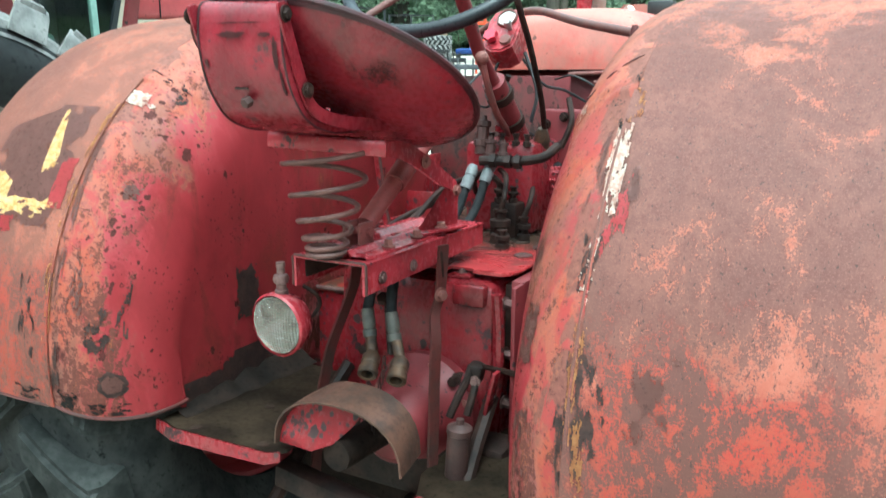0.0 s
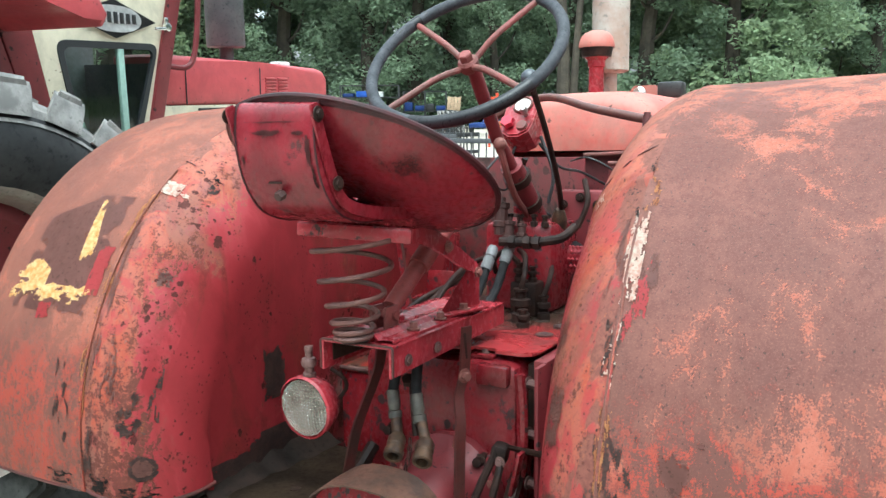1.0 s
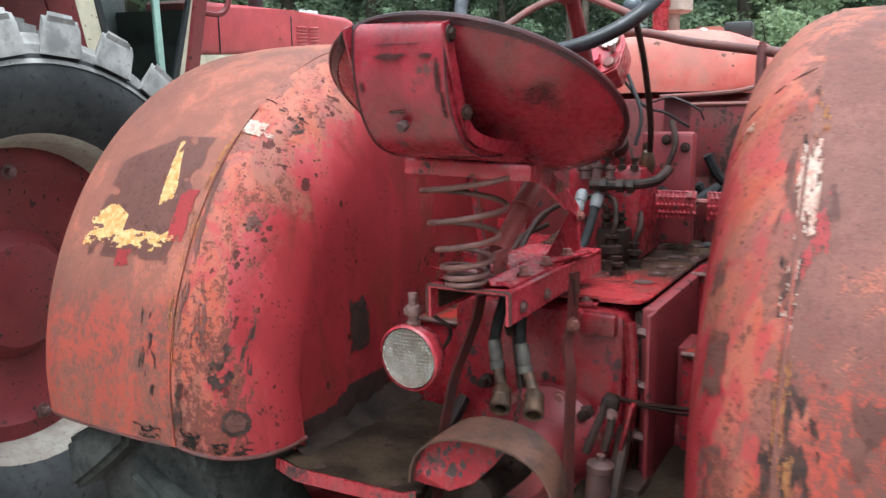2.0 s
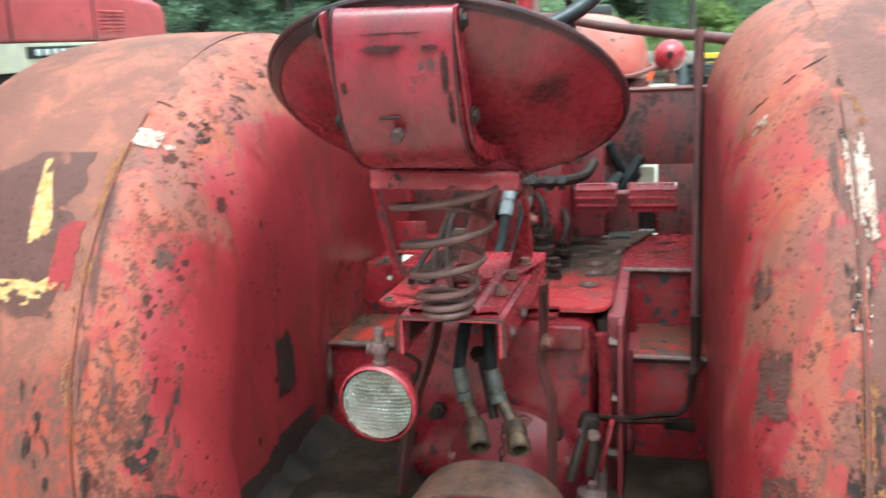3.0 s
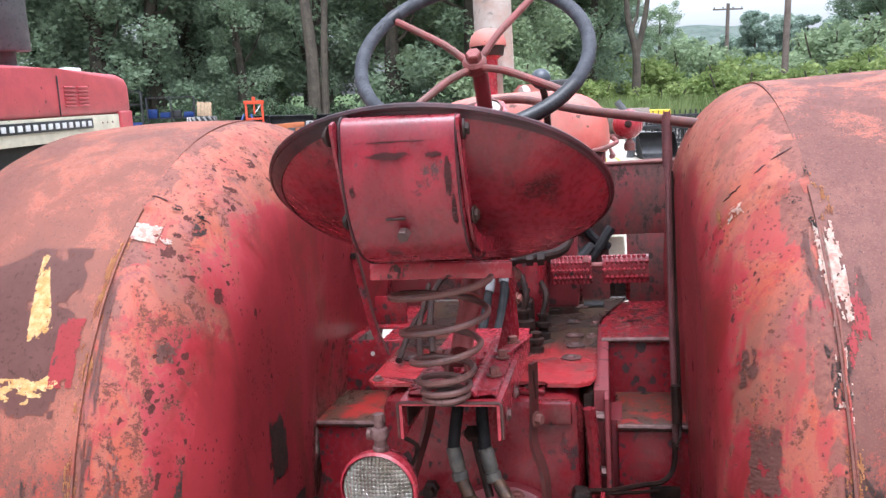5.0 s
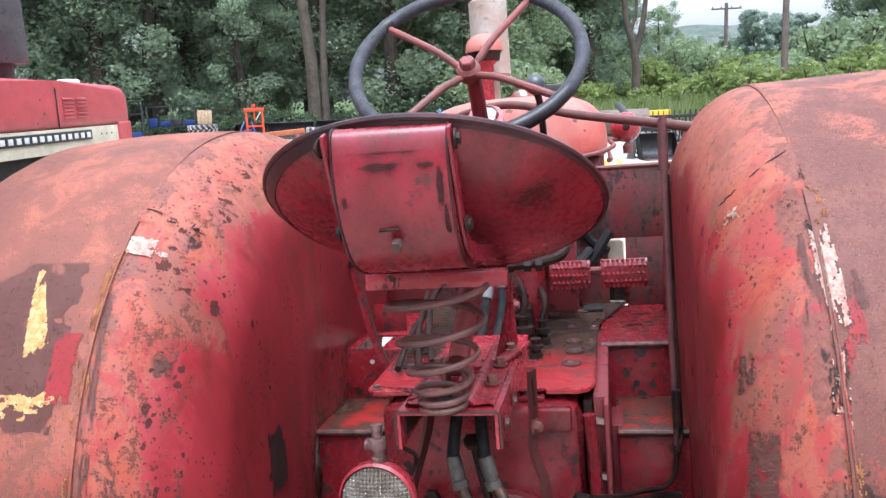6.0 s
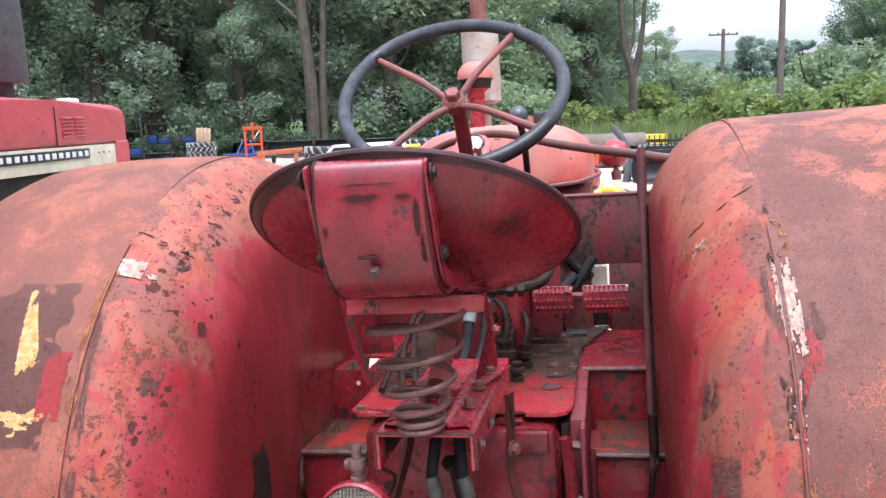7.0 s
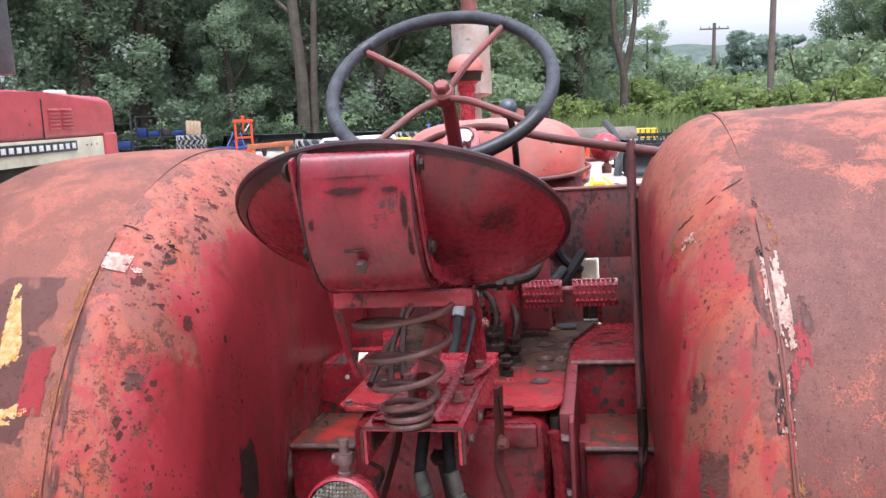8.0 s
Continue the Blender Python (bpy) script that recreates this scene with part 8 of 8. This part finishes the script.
def make_bush(seed, w, h, clumps, cards, size, leaf, label):
    random.seed(seed)
    t = thing("bush", Matrix(), label, "bush", "brush along the yard's edge")
    bm = bmesh.new()
    for k in range(6):
        a = k * 1.1
        tube(bm, spline([(0.1 * math.cos(a), 0.1 * math.sin(a), -0.1), (0.3 * w * math.cos(a), 0.3 * w * math.sin(a), h * 0.45), (0.42 * w * math.cos(a), 0.42 * w * math.sin(a), h * 0.8)], 3), 0.03, 5)
    part("woody_base", bm, bark, t)
    bm = bmesh.new()
    for k in range(clumps):
        a, rr = random.random() * math.tau, w * 0.5 * random.random() ** 0.5
        leaf_cloud(bm, (math.cos(a) * rr, math.sin(a) * rr, h * (0.12 + 0.75 * random.random() * (1 - (rr / w) ** 2))), 0.24 * h, cards, size, 0.8)
    part("leaves", bm, leaf, t)
    return t


kinds = [
    make_tree(1, 15, 3.6, 1.2, 90, 270, 0.115, leaf_dark, "tall dark green tree with dense leaves"),
    make_tree(2, 17, 3.2, 2.0, 90, 260, 0.11, leaf_dark, "tall slender tree with a dark crown"),
    make_tree(3, 13, 4.0, 0.6, 90, 280, 0.12, leaf_mid, "broad green tree with branches to the ground"),
    make_tree(4, 16, 3.8, 1.5, 90, 270, 0.12, leaf_mid, "tall leafy green tree"),
    make_tree(5, 15, 3.8, 1.0, 90, 200, 0.26, leaf_far, "pale green tree with haze painted into its leaves"),
    make_tree(6, 14, 4.2, 0.6, 90, 200, 0.26, leaf_far, "broad tree with haze painted into its leaves"),
]
bushes = [
    make_bush(11, 3.4, 2.2, 34, 130, 0.12, leaf_bright, "bright green brush at the gravel's edge"),
    make_bush(12, 3.8, 3.2, 36, 140, 0.13, leaf_mid, "green undergrowth bush before the trees"),
    make_bush(13, 3.2, 2.6, 34, 130, 0.12, leaf_shade, "undergrowth bush with shade painted into its leaves"),
]
used = set()


def plant(kind, x, y, turn, scale=1.0, z=None):
    m = pose(x, y, ground_height(x, y) if z is None else z, 0, 0, turn) @ Matrix.Diagonal((scale, scale, scale, 1))
    if kind in used:
        ob = copy_thing(kind, m)
    else:
        used.add(kind)
        ob = kind
    ob.matrix_world = m
    return ob


random.seed(77)
# polar rows as seen from the yard: bearing to the left of straight ahead, distance
for row, (dist, step, first, last) in enumerate(((40, 5.2, 66, 4), (47, 4.6, 66, 0), (56, 6.5, 66, -2))):
    b = first
    while b > last:
        a = radians(b + random.uniform(-1, 1))
        d = dist + random.uniform(-2.5, 2.5)
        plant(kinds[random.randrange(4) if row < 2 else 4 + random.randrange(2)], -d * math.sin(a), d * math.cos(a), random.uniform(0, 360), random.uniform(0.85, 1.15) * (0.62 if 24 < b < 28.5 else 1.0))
        b -= step * random.uniform(0.85, 1.15)
# unseen trees added behind the yard to hold back low sky light
for k in range(22):
    a = radians(80 + 250 * k / 21)
    d = random.uniform(30, 38)
    plant(kinds[4 + k % 2], -d * math.sin(a), d * math.cos(a), random.uniform(0, 360), random.uniform(0.85, 1.1))
# undergrowth in front of the trees
b = 66
while b > -24:
    a = radians(b)
    d = random.uniform(34, 38) if b > 6 else random.uniform(33, 46)
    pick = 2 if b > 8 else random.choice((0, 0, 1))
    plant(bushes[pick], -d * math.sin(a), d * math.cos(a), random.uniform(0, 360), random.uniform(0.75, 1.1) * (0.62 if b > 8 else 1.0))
    b -= 2.6
# second brush row to the right, and the haze-tinted trees beyond the gap
for b, d, k, s in ((3, 48, 1, 1.3), (0, 52, 0, 1.4), (-3, 50, 0, 1.5), (-6, 56, 1, 1.4), (-9, 54, 0, 1.4), (-12, 58, 0, 1.5), (-15, 56, 1, 1.6), (-18, 52, 0, 1.5), (-21, 50, 1, 1.5)):
    a = radians(b)
    plant(bushes[k], -d * math.sin(a), d * math.cos(a), b * 31, s)
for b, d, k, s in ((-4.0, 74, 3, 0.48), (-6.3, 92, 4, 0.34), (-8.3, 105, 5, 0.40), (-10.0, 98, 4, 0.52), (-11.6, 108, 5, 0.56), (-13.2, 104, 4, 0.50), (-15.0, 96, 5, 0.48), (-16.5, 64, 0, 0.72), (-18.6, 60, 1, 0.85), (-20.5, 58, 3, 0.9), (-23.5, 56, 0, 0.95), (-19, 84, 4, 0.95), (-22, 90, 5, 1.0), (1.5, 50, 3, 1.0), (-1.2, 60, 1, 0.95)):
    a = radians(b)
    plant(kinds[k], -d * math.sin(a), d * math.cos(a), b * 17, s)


# a bare two-stemmed trunk and a mossy straight one stand out before the leaves
def bare_trunk(m, lines, label):
    t = thing("tree", m, label, "tree")
    for pts, r0, r1 in lines:
        bm = bmesh.new()
        s = spline(pts, 5)
        tube(bm, s, [r0 + (r1 - r0) * k / (len(s) - 1) for k in range(len(s))], 10)
        part("trunk", bm, bark, t)


bare_trunk(stand(-13.0, 34.6), [([(0, 0, -0.3), (0.05, 0, 3), (-0.15, 0, 6), (-0.4, 0.1, 10)], 0.34, 0.2), ([(0.45, 0.2, -0.3), (0.55, 0.2, 3), (0.7, 0.3, 6), (0.9, 0.4, 10)], 0.2, 0.12), ([(-0.15, 0, 6), (-1.5, 0, 7.2), (-3.0, 0.2, 8.5)], 0.1, 0.05)], "tall mossy trunk with a thinner stem beside it")
bare_trunk(stand(1.75, 41.0), [([(0, 0, -0.3), (0.05, 0, 1.5), (0.0, 0, 3.2), (-0.45, 0, 5.2), (-0.7, 0, 10)], 0.27, 0.11), ([(0.0, 0, 3.0), (0.30, 0, 4.2), (0.55, 0, 6), (0.7, 0, 10)], 0.19, 0.08), ([(-0.2, 0, 4.2), (0.1, 0.2, 5.5), (0.0, 0.2, 9)], 0.1, 0.05)], "dark forked trunk before the brush")

# tall grass at the gravel's edge
random.seed(5)
bm = bmesh.new()
for _ in range(2600):
    a = radians(random.uniform(-10, 8))
    d = random.uniform(27.5, 32)
    p = Vector((-d * math.sin(a), d * math.cos(a), 0))
    p.z = ground_height(p.x, p.y)
    h = random.uniform(0.5, 1.3)
    lean = Vector((random.gauss(0, 0.18), random.gauss(0, 0.18), 0)) * h
    w = Vector((random.uniform(-1, 1), random.uniform(-1, 1), 0)).normalized() * 0.035
    q = [bm.verts.new(v) for v in (p - w, p + w, p + w * 0.7 + lean * 0.4 + Vector((0, 0, h * 0.6)), p + lean + Vector((0, 0, h)), p - w * 0.7 + lean * 0.4 + Vector((0, 0, h * 0.6)))]
    bm.faces.new(q)
tagged(part("tall_grass", bm, grass_blade), "tall green grass at the gravel's edge", "grass", kind="stuff")

# a far wooded hill
bm = bmesh.new()
rows = []
for i in range(9):
    row = []
    for k in range(60):
        x = -200 + 500 * k / 59
        u = i / 8
        top = 36 * math.exp(-(((x - 60) / 130) ** 2)) + 4 * noise.noise((x * 0.02, 3, 1))
        row.append(Vector((x, 380 + 120 * u, -2 + top * math.sin(u * math.pi / 2) + 1.3 * noise.noise((x * 0.12, u * 20, 0)))))
    rows.append(row)
sheet(bm, rows)
# grey-green with the distance haze put into the colour
hill_m = Nodes("haze_tinted_hill")
hc = hill_m.mix(hill_m.step(hill_m.noise(0.12, 8, 0.7), 0.35, 0.65), (0.070, 0.088, 0.074), (0.115, 0.135, 0.118))
tagged(part("backdrop", bm, hill_m.done(hc, 1.0, 0.0, 0.0), None, sharp=90), "wooded hill in the distance, haze painted into its colour", "hill", kind="structure")
